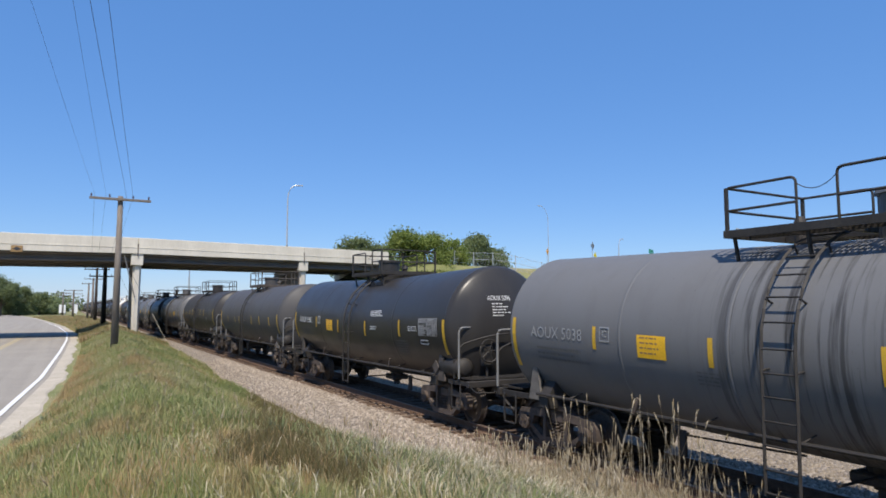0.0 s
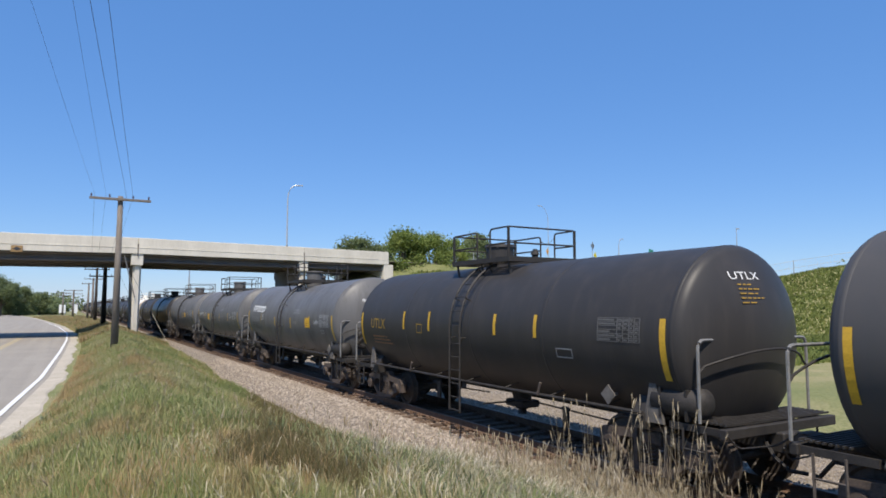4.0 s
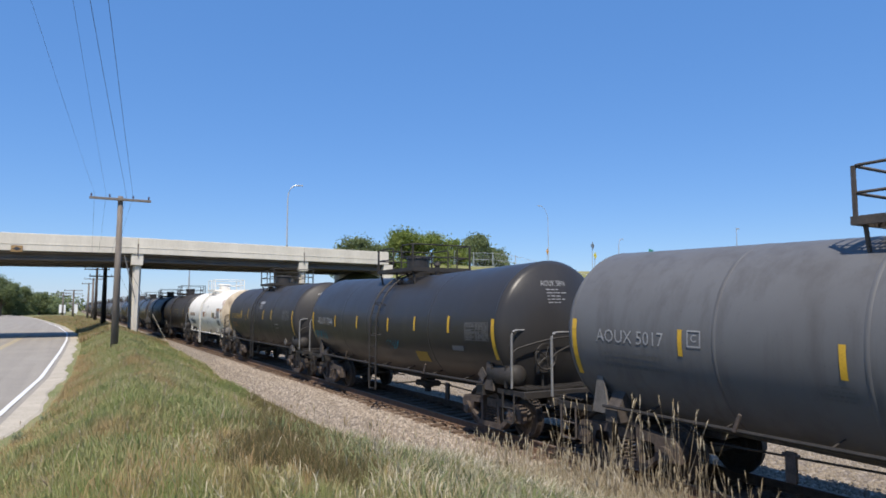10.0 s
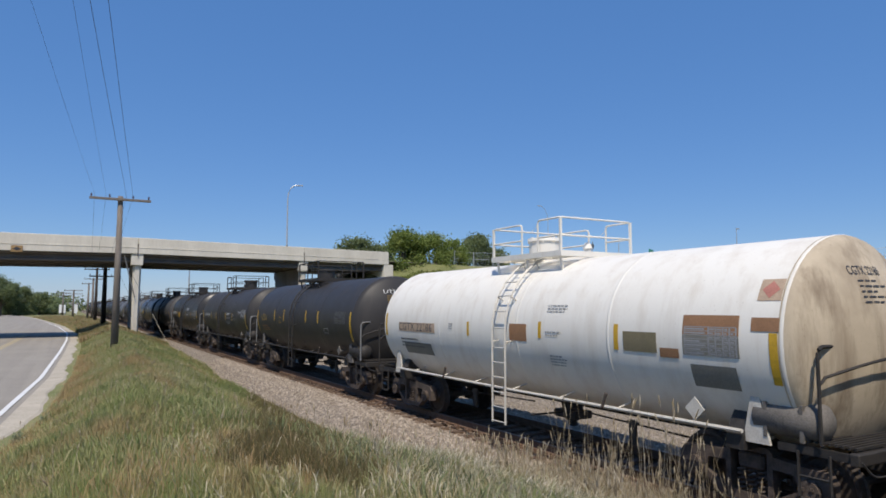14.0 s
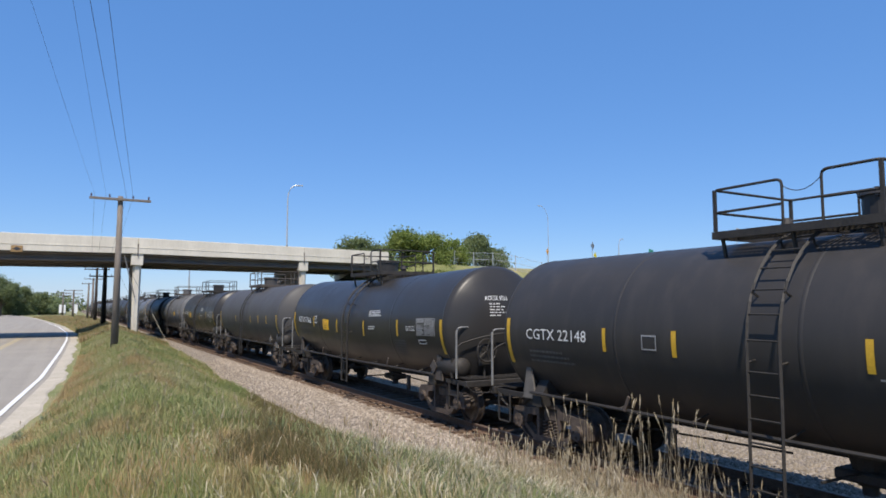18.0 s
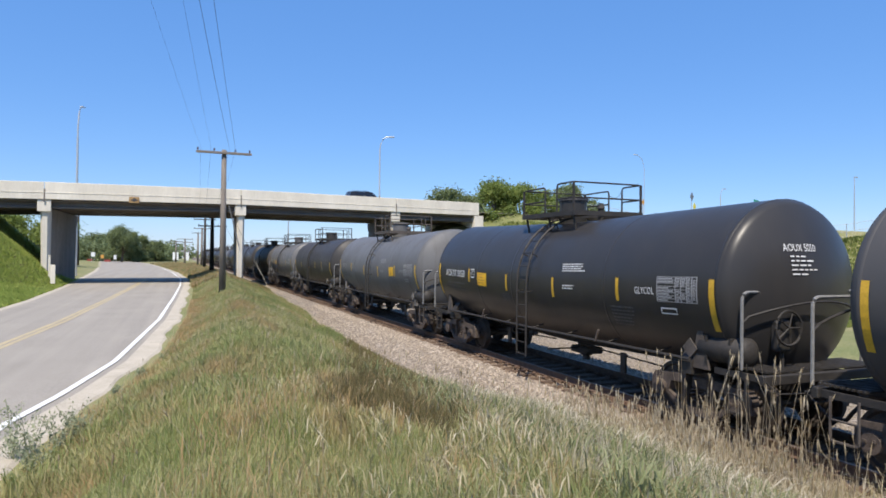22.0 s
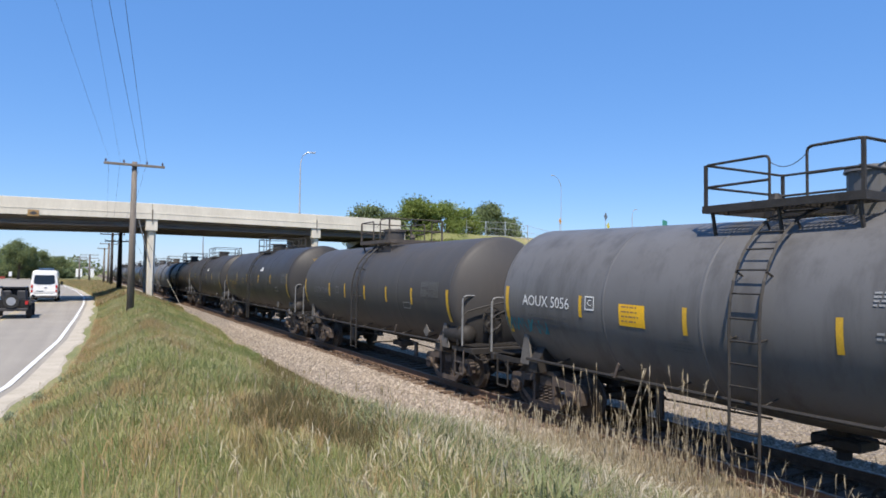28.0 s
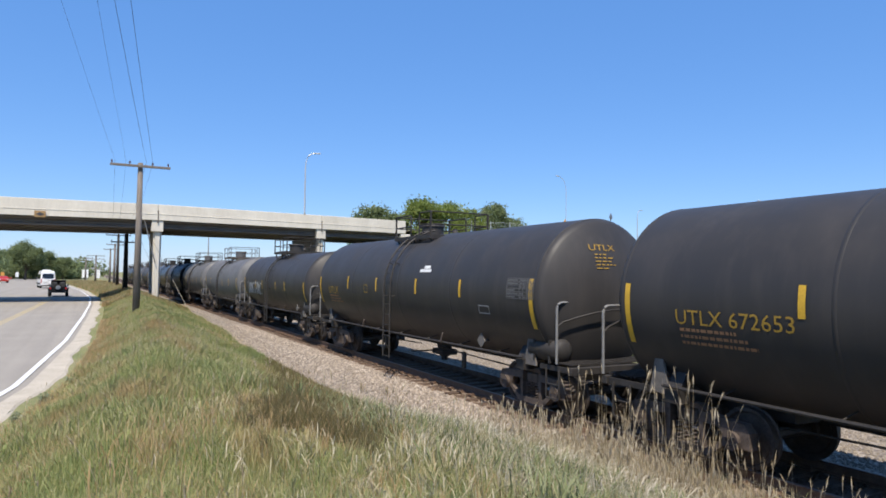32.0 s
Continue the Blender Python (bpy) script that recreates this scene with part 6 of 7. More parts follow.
    box(bm, 1.5, 0.1, 0.03, pose(0, -2.97, 0.712), 0.01)
    part("bumper_step", bm, CLADDING, v)
    bm = bmesh.new()
    box(bm, 0.5, 0.03, 0.05, pose(-0.3, -2.965, 0.93))
    part("plate_light_bar", bm, CLADDING, v)
    bm = bmesh.new()
    box(bm, 0.22, 0.02, 0.05, pose(0.1, -2.955, 1.2))
    part("badge", bm, CHROME, v)
    bm = bmesh.new()
    box(bm, 1.15, 1.5, 0.22, pose(0, -0.5, 2.72), 0.09)
    part("roof_unit", bm, VAN_WHITE, v)
    bm = bmesh.new()
    q = [bm.verts.new(p) for p in ((-0.82, 2.44, 1.6), (0.82, 2.44, 1.6), (0.72, 1.83, 2.38), (-0.72, 1.83, 2.38))]
    bm.faces.new(q)
    bmesh.ops.solidify(bm, geom=bm.faces[:], thickness=0.02)
    part("windscreen", bm, GLASS, v)
    return v


def jeep():
    v = new("open_jeep")
    tagged(v, "black open off-road car with a spare wheel on its tailgate", "car")
    W = 1.62
    bm = bmesh.new()
    hull(bm, [(-1.75, 0.5), (-1.78, 1.02), (-0.2, 1.05), (0.35, 1.06), (1.75, 1.0), (1.85, 0.6), (1.8, 0.5)], W, 2, 0, 0.04)
    part("body", bm, CAR_BLACK, v)
    for s in (-1, 1):
        for y in (-1.2, 1.2):
            SPINNING.append((road_wheel(v, s * 0.78, y, 0.38, 0.26), 0.38))
            bm = bmesh.new()
            box(bm, 0.26, 0.95, 0.06, pose(s * 0.86, y, 0.84), 0.02)
            part("fender", bm, CLADDING, v)
        bm = bmesh.new()
        pipe(bm, bend([(s * 0.66, -1.6, 1.0), (s * 0.62, -1.35, 1.68), (s * 0.6, -0.2, 1.72), (s * 0.6, 0.35, 1.62)], 0.15), 0.035, 6)
        part("roll_bar", bm, CAR_BLACK, v)
        bm = bmesh.new()
        box(bm, 0.14, 0.05, 0.2, pose(s * 0.7, -1.79, 0.86), 0.01)
        part("tail_lamp", bm, TAIL_RED, v)
        bm = bmesh.new()
        box(bm, 0.5, 0.16, 0.62, pose(s * 0.38, -0.25, 1.18), 0.06)
        part("seat_back", bm, CLADDING, v)
        bm = bmesh.new()
        box(bm, 0.16, 0.08, 0.16, pose(s * 0.86, 0.45, 1.15), 0.02)
        part("wing_mirror", bm, CAR_BLACK, v)
    bm = bmesh.new()
    box(bm, 1.4, 0.05, 0.08, pose(0, -1.4, 1.66), 0.02)
    part("cross_bar", bm, CAR_BLACK, v)
    bm = bmesh.new()
    for a, b in (((-0.68, 0.42, 1.05), (-0.62, 0.25, 1.66)), ((0.68, 0.42, 1.05), (0.62, 0.25, 1.66)), ((-0.62, 0.25, 1.66), (0.62, 0.25, 1.66))):
        rod(bm, a, b, 0.03)
    part("windscreen_frame", bm, CAR_BLACK, v)
    bm = bmesh.new()
    q = [bm.verts.new(p) for p in ((-0.66, 0.41, 1.08), (0.66, 0.41, 1.08), (0.6, 0.26, 1.62), (-0.6, 0.26, 1.62))]
    bm.faces.new(q)
    bmesh.ops.solidify(bm, geom=bm.faces[:], thickness=0.01)
    part("windscreen", bm, GLASS, v)
    bm = bmesh.new()
    rod(bm, (0, -2.0, 0.95), (0, -1.78, 0.95), 0.37, 22)
    sp = part("spare_tyre", bm, TYRE, v)
    bm = bmesh.new()
    rod(bm, (0, -2.02, 0.95), (0, -1.9, 0.95), 0.22, 16)
    part("spare_rim", bm, RIM, sp)
    bm = bmesh.new()
    box(bm, 1.55, 0.18, 0.16, pose(0, -1.86, 0.5), 0.03)
    part("rear_bumper", bm, CLADDING, v)
    return v


def small_car(name, paint, tall, label, length=4.5):
    v = new(name)
    tagged(v, label, "car")
    h, k = (1.75 if tall else 1.42), length / 4.5
    W, waist, lean = 1.82, 0.95, 0.22
    roof_back = -1.9 if tall else -1.1
    bm = bmesh.new()
    hull(bm, [(-2.2 * k, 0.3), (-2.25 * k, 0.75), (-2.15 * k, 1.0), (roof_back * k, h - 0.06), (-0.4 * k, h), (0.3 * k, h - 0.05), (1.05 * k, 1.0), (2.1 * k, 0.85), (2.25 * k, 0.5), (2.2 * k, 0.3)], W, waist, lean, 0.06)
    part("body", bm, paint, v)
    for s in (-1, 1):
        for y0, y1, z1 in ((-1.55, -0.5, h - 0.16), (-0.42, 0.62, h - 0.16)):
            bm = bmesh.new()
            side_panel(bm, [(y0 * k, 1.0), (y1 * k, 1.0), ((y1 - (0.35 if y1 > 0 else 0)) * k, z1), ((y0 + (0.2 if y0 < -1 else 0)) * k, z1)], W, waist, lean, s)
            part("side_window", bm, GLASS, v)
        bm = bmesh.new()
        box(bm, 0.3, 0.08, 0.2, pose(s * 0.7, -2.2 * k, 0.78), 0.03)
        part("tail_lamp", bm, TAIL_RED, v)
        bm = bmesh.new()
        box(bm, 0.34, 0.1, 0.16, pose(s * 0.66, 2.2 * k, 0.68), 0.03)
        part("headlamp", bm, LAMP_CLEAR, v)
        bm = bmesh.new()
        pipe(bm, [(s * 0.62, roof_back * k + 0.1, h + 0.0), (s * 0.62, -0.5 * k, h + 0.06), (s * 0.62, 0.1 * k, h - 0.02)], 0.025, 5)
        part("roof_rail", bm, CLADDING, v)
        for y in (-1.35 * k, 1.35 * k):
            SPINNING.append((road_wheel(v, s * 0.78, y, 0.33, 0.22), 0.33))
    return v


white_van, black_jeep = van(), jeep()
suv = small_car("sport_utility_car", SUV_PAINT, True, "dark sport utility car crossing the overpass", 4.8)
red_car = small_car("red_car", CAR_RED, False, "red car on the far road")
ROAD_Z = 0.152
DRIVES = [
    (white_van, [(0.0, -24.0, -230.0, ROAD_Z, 0, -3), (20.0, -7.4, -18.0, ROAD_Z, 0, -6), (22.0, -5.4, 3.0, ROAD_Z, 0, -6), (23.0, -4.2, 13.9, ROAD_Z, 0, -4), (23.5, -3.8, 19.0, ROAD_Z, 0, -3), (24.0, -3.5, 24.0, ROAD_Z, 0, -3), (24.5, -3.35, 29.5, ROAD_Z, 0, -2.5),
        (26.5, -2.9, 51.5, ROAD_Z, 0, -0.5), (27.2, -2.85, 58.4, ROAD_Z, 0, 0), (28.2, -2.85, 68.6, ROAD_Z, 0, 0), (29.0, -2.9, 78.5, ROAD_Z, 0, 1), (29.6, -3.15, 91.5, ROAD_Z, 0, 3), (30.4, -3.95, 101.5, ROAD_Z, 0, 6), (31.2, -4.95, 111.0, ROAD_Z, 0, 7), (32.0, -6.0, 119.0, ROAD_Z, 0, 8)]),
    (black_jeep, [(0.0, -24.0, -280.0, ROAD_Z, 0, -3), (24.0, -7.0, -6.0, ROAD_Z, 0, -5), (26.5, -3.7, 26.0, ROAD_Z, 0, -4), (27.2, -3.35, 34.6, ROAD_Z, 0, -2), (27.6, -3.4, 39.6, ROAD_Z, 0, -1), (28.2, -3.35, 46.3, ROAD_Z, 0, 0), (29.0, -3.05, 55.0, ROAD_Z, 0, 0), (29.6, -2.95, 61.0, ROAD_Z, 0, 0), (30.4, -2.9, 67.0, ROAD_Z, 0, 0), (31.2, -2.88, 73.0, ROAD_Z, 0, 0), (32.0, -2.9, 80.5, ROAD_Z, 0, 1)]),
    (suv, [(t, -3.8 + 10.6 * (t - 19.9), 66.0 + 0.119 * (-3.8 + 10.6 * (t - 19.9)), 7.87, 0, -83.2) for t in (0.0, 8.0, 16.0, 20.0, 24.0, 28.0, 32.0)]),
    (red_car, [(0.0, -140.0, 320.0, ROAD_Z, 0, 200), (28.0, -25.5, 192.0, ROAD_Z, 0, 205), (30.0, -19.0, 176.0, ROAD_Z, 0, 195), (32.0, -16.5, 169.5, ROAD_Z, 0, 190)])]


# ---- track ----
track = new("railway_track")
tagged(track, "single railway track on weathered timber sleepers", "railway track", kind="structure")


def rail_mesh(x, outline):
    bm = bmesh.new()
    prism(bm, [(x + u, v) for u, v in outline], -60.0, 620.0, "y")
    return bm


for s in (-1, 1):
    x = TRACK_X + s * 0.755
    rail = part("rail", rail_mesh(x, [(-0.07, -0.172), (0.07, -0.172), (0.07, -0.158), (0.012, -0.14), (0.012, -0.045), (0.036, -0.035), (0.036, -0.008), (-0.036, -0.008), (-0.036, -0.035), (-0.012, -0.045), (-0.012, -0.14), (-0.07, -0.158)]), RAIL_STEEL, track)
    part("running_surface", rail_mesh(x, [(-0.033, -0.0075), (0.033, -0.0075), (0.028, 0.0), (-0.028, 0.0)]), RAIL_HEAD, rail)
rng = random.Random(7)
TIES = []
for k in range(3):
    bm = bmesh.new()
    box(bm, 2.6, 0.23, 0.18, None, 0.015)
    for v in bm.verts:
        v.co += Vector((rng.uniform(-0.02, 0.02), rng.uniform(-0.008, 0.008), rng.uniform(-0.006, 0.006)))
    me = bpy.data.meshes.new("sleeper")
    bm.to_mesh(me)
    bm.free()
    TIES.append(me)
bm = bmesh.new()
for s in (-1, 1):
    box(bm, 0.36, 0.19, 0.02, pose(s * 0.755, 0, 0.1))
    for u in (-0.1, 0.1):
        box(bm, 0.03, 0.03, 0.05, pose(s * 0.755 + u, 0.05 * u / abs(u), 0.12))
plate_me = bpy.data.meshes.new("tie_plates")
bm.to_mesh(plate_me)
bm.free()
y = -6.0
for k in range(240):
    t = part("sleeper", TIES[k % 3], SLEEPER, track)
    t.matrix_basis = pose(TRACK_X + rng.uniform(-0.05, 0.05), y, -0.265 - rng.uniform(0, 0.012), 0, rng.uniform(-0.4, 0.4), rng.uniform(-1.2, 1.2))
    if y < 40:
        part("tie_plates", plate_me, RAIL_STEEL, t)
    y += 0.52
bm = bmesh.new()
while y < 330:
    box(bm, 2.6, 0.23, 0.18, pose(TRACK_X, y, -0.265))
    y += 0.52
far_ties = part("sleepers", bm, SLEEPER, track)
far_ties["kind"] = "stuff"


def scatter_stones(name, n, x0, x1, y0, y1, size, seed, mat=STONE):
    """Loose crushed stones, each a small broken block."""
    r = np.random.default_rng(seed)
    base = np.array([(-1, -1, -0.6), (1, -0.8, -0.6), (0.9, 1, -0.6), (-0.8, 0.9, -0.6), (-0.5, -0.6, 0.7), (0.7, -0.4, 0.6), (0.3, 0.7, 0.75)])
    tri = np.array([(0, 1, 5), (0, 5, 4), (1, 2, 5), (2, 6, 5), (2, 3, 6), (3, 4, 6), (3, 0, 4), (4, 5, 6)])
    u = r.random(n)
    ys = y0 + (y1 - y0) * u ** 1.5
    xs = x0 + (x1 - x0) * r.random(n)
    zs = np.empty(n)
    for i in range(n):
        p = bed_profile(ys[i]) if i % 16 == 0 else p
        zs[i] = np.interp(xs[i], [q[0] for q in p], [q[1] for q in p])
    keep = xs > foot_x(ys) - 0.2
    xs, ys, zs = xs[keep], ys[keep], zs[keep]
    n = len(xs)
    a = r.random(n) * 6.283
    s = size * r.uniform(0.55, 1.35, (n, 1, 1))
    v = base[None] * s * r.uniform(0.7, 1.3, (n, 7, 3))
    c, d = np.cos(a)[:, None], np.sin(a)[:, None]
    v = np.stack([v[:, :, 0] * c - v[:, :, 1] * d, v[:, :, 0] * d + v[:, :, 1] * c, v[:, :, 2]], -1)
    v += np.stack([xs, ys, zs + 0.01], -1)[:, None]
    f = tri[None] + (np.arange(n) * 7)[:, None, None]
    return part(name, from_arrays(name, v.reshape(-1, 3), f.reshape(-1, 3)), mat)


for n, x0, x1, y0, y1, size, seed in ((26000, 5.8, 8.1, 2.0, 40.0, 0.026, 1),):
    tagged(scatter_stones("ballast_stones", n, x0, x1, y0, y1, size, seed), "loose pinkish crushed stones beside the sleepers", "ballast", kind="stuff")


tagged(scatter_stones("ballast_stones", 22000, 10.7, 17.2, 2.0, 40.0, 0.03, 2, GREY_STONE), "loose grey crushed stones beyond the track", "ballast", kind="stuff")
tagged(scatter_stones("ballast_stones", 6000, 8.0, 8.75, 2.0, 40.0, 0.026, 5, RUSTED), "rust-stained crushed stones round the sleeper ends", "ballast", kind="stuff")
tagged(scatter_stones("ballast_stones", 11000, 8.7, 10.75, 2.0, 40.0, 0.027, 3, SHADE_STONE), "crushed stones between the rails, coloured dark for the train's shade", "ballast", kind="stuff")


# ---- grass ----
def blades(name, xs, ys, zs, h, w, mat, seed, lean=0.35):
    """Bent tapering blades, three triangles each."""
    r = np.random.default_rng(seed)
    n = len(xs)
    a, b = r.random(n) * 6.283, r.random(n) * 6.283
    hh = h * r.uniform(0.55, 1.25, n)
    ww = w * r.uniform(0.7, 1.3, n)
    ln = hh * lean * r.uniform(0.2, 1.6, n)
    side = np.stack([np.cos(a), np.sin(a), np.zeros(n)], -1) * ww[:, None]
    tip = np.stack([np.cos(b) * ln, np.sin(b) * ln, hh], -1)
    mid = np.stack([np.cos(b) * ln * 0.3, np.sin(b) * ln * 0.3, hh * 0.6], -1)
    o = np.stack([xs, ys, zs], -1)
    v = np.stack([o - side, o + side, o + mid + side * 0.7, o + mid - side * 0.7, o + tip], 1)
    f = np.array([(0, 1, 2), (0, 2, 3), (3, 2, 4)])[None] + (np.arange(n) * 5)[:, None, None]
    return part(name, from_arrays(name, v.reshape(-1, 3), f.reshape(-1, 3)), mat)


def curled(name, xs, ys, zs, h, w, mat, seed, droop=0.6):
    """Broader blades that arch over towards their tips, five triangles each."""
    r = np.random.default_rng(seed)
    n = len(xs)
    b = r.random(n) * 6.283
    a = b + 1.571 + r.normal(0, 0.5, n)
    hh = h * r.uniform(0.5, 1.3, n)
    ww = w * r.uniform(0.6, 1.4, n)
    ln = hh * droop * r.uniform(0.15, 1.7, n)
    fall = r.uniform(0.0, 0.35, n) * np.minimum(1.0, ln / hh)
    side = np.stack([np.cos(a), np.sin(a), np.zeros(n)], -1) * ww[:, None]
    o = np.stack([xs, ys, zs], -1)
    d = np.stack([np.cos(b), np.sin(b), np.zeros(n)], -1)
    up = np.array([0, 0, 1.0])

    def at(k, z):
        return o + d * (ln * k)[:, None] + up * (hh * z)[:, None]
    one = np.ones(n)
    p1, p2, p3 = at(0.12 * one, 0.45 * one), at(0.5 * one, 0.85 * one - 0.2 * fall), at(one, 1.0 - fall)
    v = np.stack([o - side, o + side, p1 + side * 0.9, p1 - side * 0.9, p2 + side * 0.65, p2 - side * 0.65, p3], 1)
    f = np.array([(0, 1, 2), (0, 2, 3), (3, 2, 4), (3, 4, 5), (5, 4, 6)])[None] + (np.arange(n) * 7)[:, None, None]
    return part(name, from_arrays(name, v.reshape(-1, 3), f.reshape(-1, 3)), mat)


def spread(n, seed, y0, y1, left, right, power=1.0, clump=0.0):
    r = np.random.default_rng(seed)
    ys = y0 + (y1 - y0) * r.random(n) ** power
    a, b = left(ys), right(ys)
    xs = a + (b - a) * r.random(n)
    if clump:
        k = max(1, n // 26)
        i = r.integers(0, k, n)
        xs, ys = xs[i] + r.normal(0, clump, n), ys[i] + r.normal(0, clump, n)
        keep = (xs > left(ys)) & (xs < right(ys) + 0.1)
        xs, ys = xs[keep], ys[keep]
    return xs, ys, ground_z(xs, ys) - 0.02


def on_bed(xs, zs):
    """Stems that stand among the ballast start from its surface."""
    return np.where(xs > 7.0, np.maximum(zs, np.interp(xs, [7.0, 7.45, 8.0], [-0.6, -0.3, -0.25])), zs)


def in_stand(xs, ys):
    wave = 0.22 * np.sin(ys * 2.1) + 0.16 * np.sin(ys * 5.3 + xs) + 0.12 * np.sin(xs * 17.0 + ys * 13.0)
    return (xs > 0.235 * ys + wave) & (xs < 0.45 * ys + wave) & (ys > 6.3 + 0.7 * np.sin(xs * 4.0) + 0.4 * np.sin(xs * 15.0) + 0.7 * np.maximum(0.0, 0.36 * ys - xs)) & (ys < 24.0)


def outside_stand(xs, ys, seed):
    """Keeps most meadow blades out of the brown stand of seeding grass."""
    return ~in_stand(xs, ys) | (np.random.default_rng(seed).random(len(xs)) < 0.15)


def thinned(xs, ys, seed, left):
    """Leaves room for the coarse upright grass beside the track."""
    near = step(-5.2, -3.6, xs - foot_x(ys)) * (1 - step(9.5, 11.5, ys))
    return np.random.default_rng(seed).random(len(xs)) < 1 - (1 - left) * near


def patchy(xs, ys):
    return 0.72 + 0.3 * np.sin(xs * 0.9 + 1.3 * np.sin(ys * 0.31)) * np.cos(ys * 0.43) + 0.2 * np.sin(xs * 2.7 + ys * 1.1) * np.sin(ys * 1.9 - xs)


verge_l, verge_r = (lambda y: line_x(y) + 1.05), (lambda y: foot_x(y) - 0.25 - 0.9 * (1 - step(9.5, 13.0, y)))
for i, (n, y0, y1, h, w) in enumerate(((130000, 2.2, 11.0, 0.20, 0.0030), (120000, 10.0, 26.0, 0.25, 0.0058), (80000, 25.0, 70.0, 0.27, 0.014))):
    xs, ys, zs = spread(n, 20 + i, y0, y1, verge_l, verge_r, 1.2)
    keep = outside_stand(xs, ys, i) & thinned(xs, ys, 300 + i, 0.35)
    xs, ys, zs = xs[keep], ys[keep], zs[keep]
    near_edge = step(0.0, 1.0, xs - verge_l(ys)) * 0.75 + 0.25
    tagged(blades("verge_grass", xs, ys, zs, h * patchy(xs, ys) * near_edge + 0.05, w, GRASS, 30 + i), "green and straw-coloured meadow grass on the verge", "grass", kind="stuff")
xs, ys, zs = spread(36000, 27, -14.0, 2.4, verge_l, verge_r)
tagged(blades("verge_grass", xs, ys, zs, 0.24, 0.009, GRASS, 28), "green and straw-coloured meadow grass on the verge", "grass", kind="stuff")
xs, ys, zs = spread(45000, 29, -6.0, 2.5, verge_l, verge_r, 0.5)
tagged(blades("verge_grass", xs, ys, zs, 0.22, 0.005, GRASS, 35), "green and straw-coloured meadow grass on the verge", "grass", kind="stuff")
# leafy tufts close by
for i, (n, y0, y1, h, w, mat) in enumerate(((46000, 2.2, 9.0, 0.20, 0.0034, GRASS), (20000, 2.4, 9.5, 0.25, 0.0056, STRAW), (34000, 8.0, 20.0, 0.24, 0.0056, GRASS), (7000, 8.0, 20.0, 0.22, 0.005, STRAW))):
    xs, ys, zs = spread(n, 40 + i, y0, y1, verge_l, verge_r, 1.1, 0.10)
    keep = outside_stand(xs, ys, 10 + i) & thinned(xs, ys, 310 + i, 0.4)
    xs, ys, zs = xs[keep], ys[keep], zs[keep]
    if mat is STRAW:
        keep = np.random.default_rng(i).random(len(xs)) < step(1.5, 6.5, xs - verge_l(ys))
        xs, ys, zs = xs[keep], ys[keep], zs[keep]
    tagged(curled("grass_tufts", xs, ys, zs, h * patchy(xs, ys) + 0.06, w, mat, 45 + i), "arching leafy grass tufts, green and bleached" if mat is GRASS else "bleached straw-coloured curling grass blades", "grass", kind="stuff")
# short dry grass where the bank meets the ballast
for i, (n, y0, y1, h, w) in enumerate(((17000, 2.4, 9.5, 0.25, 0.0054), (12000, 9.0, 15.0, 0.20, 0.0045), (3000, 15.0, 44.0, 0.16, 0.008))):
    xs, ys, zs = spread(n, 50 + i, y0, y1, lambda y: foot_x(y) - 3.2, lambda y: foot_x(y) + 0.1, 1.0, 0.12)
    keep = outside_stand(xs, ys, 20 + i) & thinned(xs, ys, 320 + i, 0.6) & (np.random.default_rng(65 + i).random(len(xs)) < 1.0 - 0.55 * step(-1.2, 0.0, xs - foot_x(ys)))
    xs, ys, zs = xs[keep], ys[keep], on_bed(xs[keep], zs[keep])
    tagged(curled("dry_grass", xs, ys, zs, h, w, STRAW, 60 + i, 0.5), "bleached dry grass at the foot of the bank", "grass", kind="stuff")
# a darker stand of seeding grass on the bank, and tawny dead grass along the shoulder
xs, ys, zs = spread(75000, 70, 5.6, 24.0, lambda y: 0.2 * y, lambda y: np.minimum(0.47 * y, foot_x(y) - 0.1))
keep = in_stand(xs, ys)
tagged(blades("umber_grass", xs[keep], ys[keep], zs[keep], 0.25, 0.0052, UMBER, 71, 0.35), "dense dark brown seeding grass on the bank", "grass", kind="stuff")
xs, ys, zs = spread(26000, 72, 6.0, 40.0, lambda y: line_x(y) + 1.0, lambda y: line_x(y) + 2.3 + 0.5 * np.sin(y * 0.9), 1.3)
tagged(blades("tawny_grass", xs, ys, zs, 0.17, 0.0045, TAWNY, 73, 0.6), "short tawny dead grass beside the gravel shoulder", "grass", kind="stuff")
xs, ys, zs = spread(6000, 74, 2.5, 11.0, lambda y: line_x(y) + 3.0, lambda y: foot_x(y), 1.0, 0.3)
tagged(blades("tawny_grass", xs, ys, zs, 0.3, 0.004, TAWNY, 75, 0.5), "short tawny dead grass among the green", "grass", kind="stuff")


# waist-high dry grass close to the sleepers
for k, (n, mat, h, w) in enumerate(((9000, STRAW, 0.42, 0.0042), (4000, SEED, 0.5, 0.0036), (3000, GRASS, 0.38, 0.004))):
    xs, ys, zs = spread(n, 160 + k, 4.0, 11.0, lambda y: foot_x(y) - 2.3, lambda y: foot_x(y) - 0.05, 1.0, 0.10)
    hh = h * (0.35 + 0.65 * (1 - step(7.5, 11.0, ys))) * (0.6 + 0.4 * np.sin(xs * 3.1 + ys * 2.3) ** 2)
    tagged(curled("tall_dry_grass", xs, ys, on_bed(xs, zs), hh, w, mat, 165 + k, 0.45), "tall bleached grass beside the sleepers", "grass", kind="stuff")


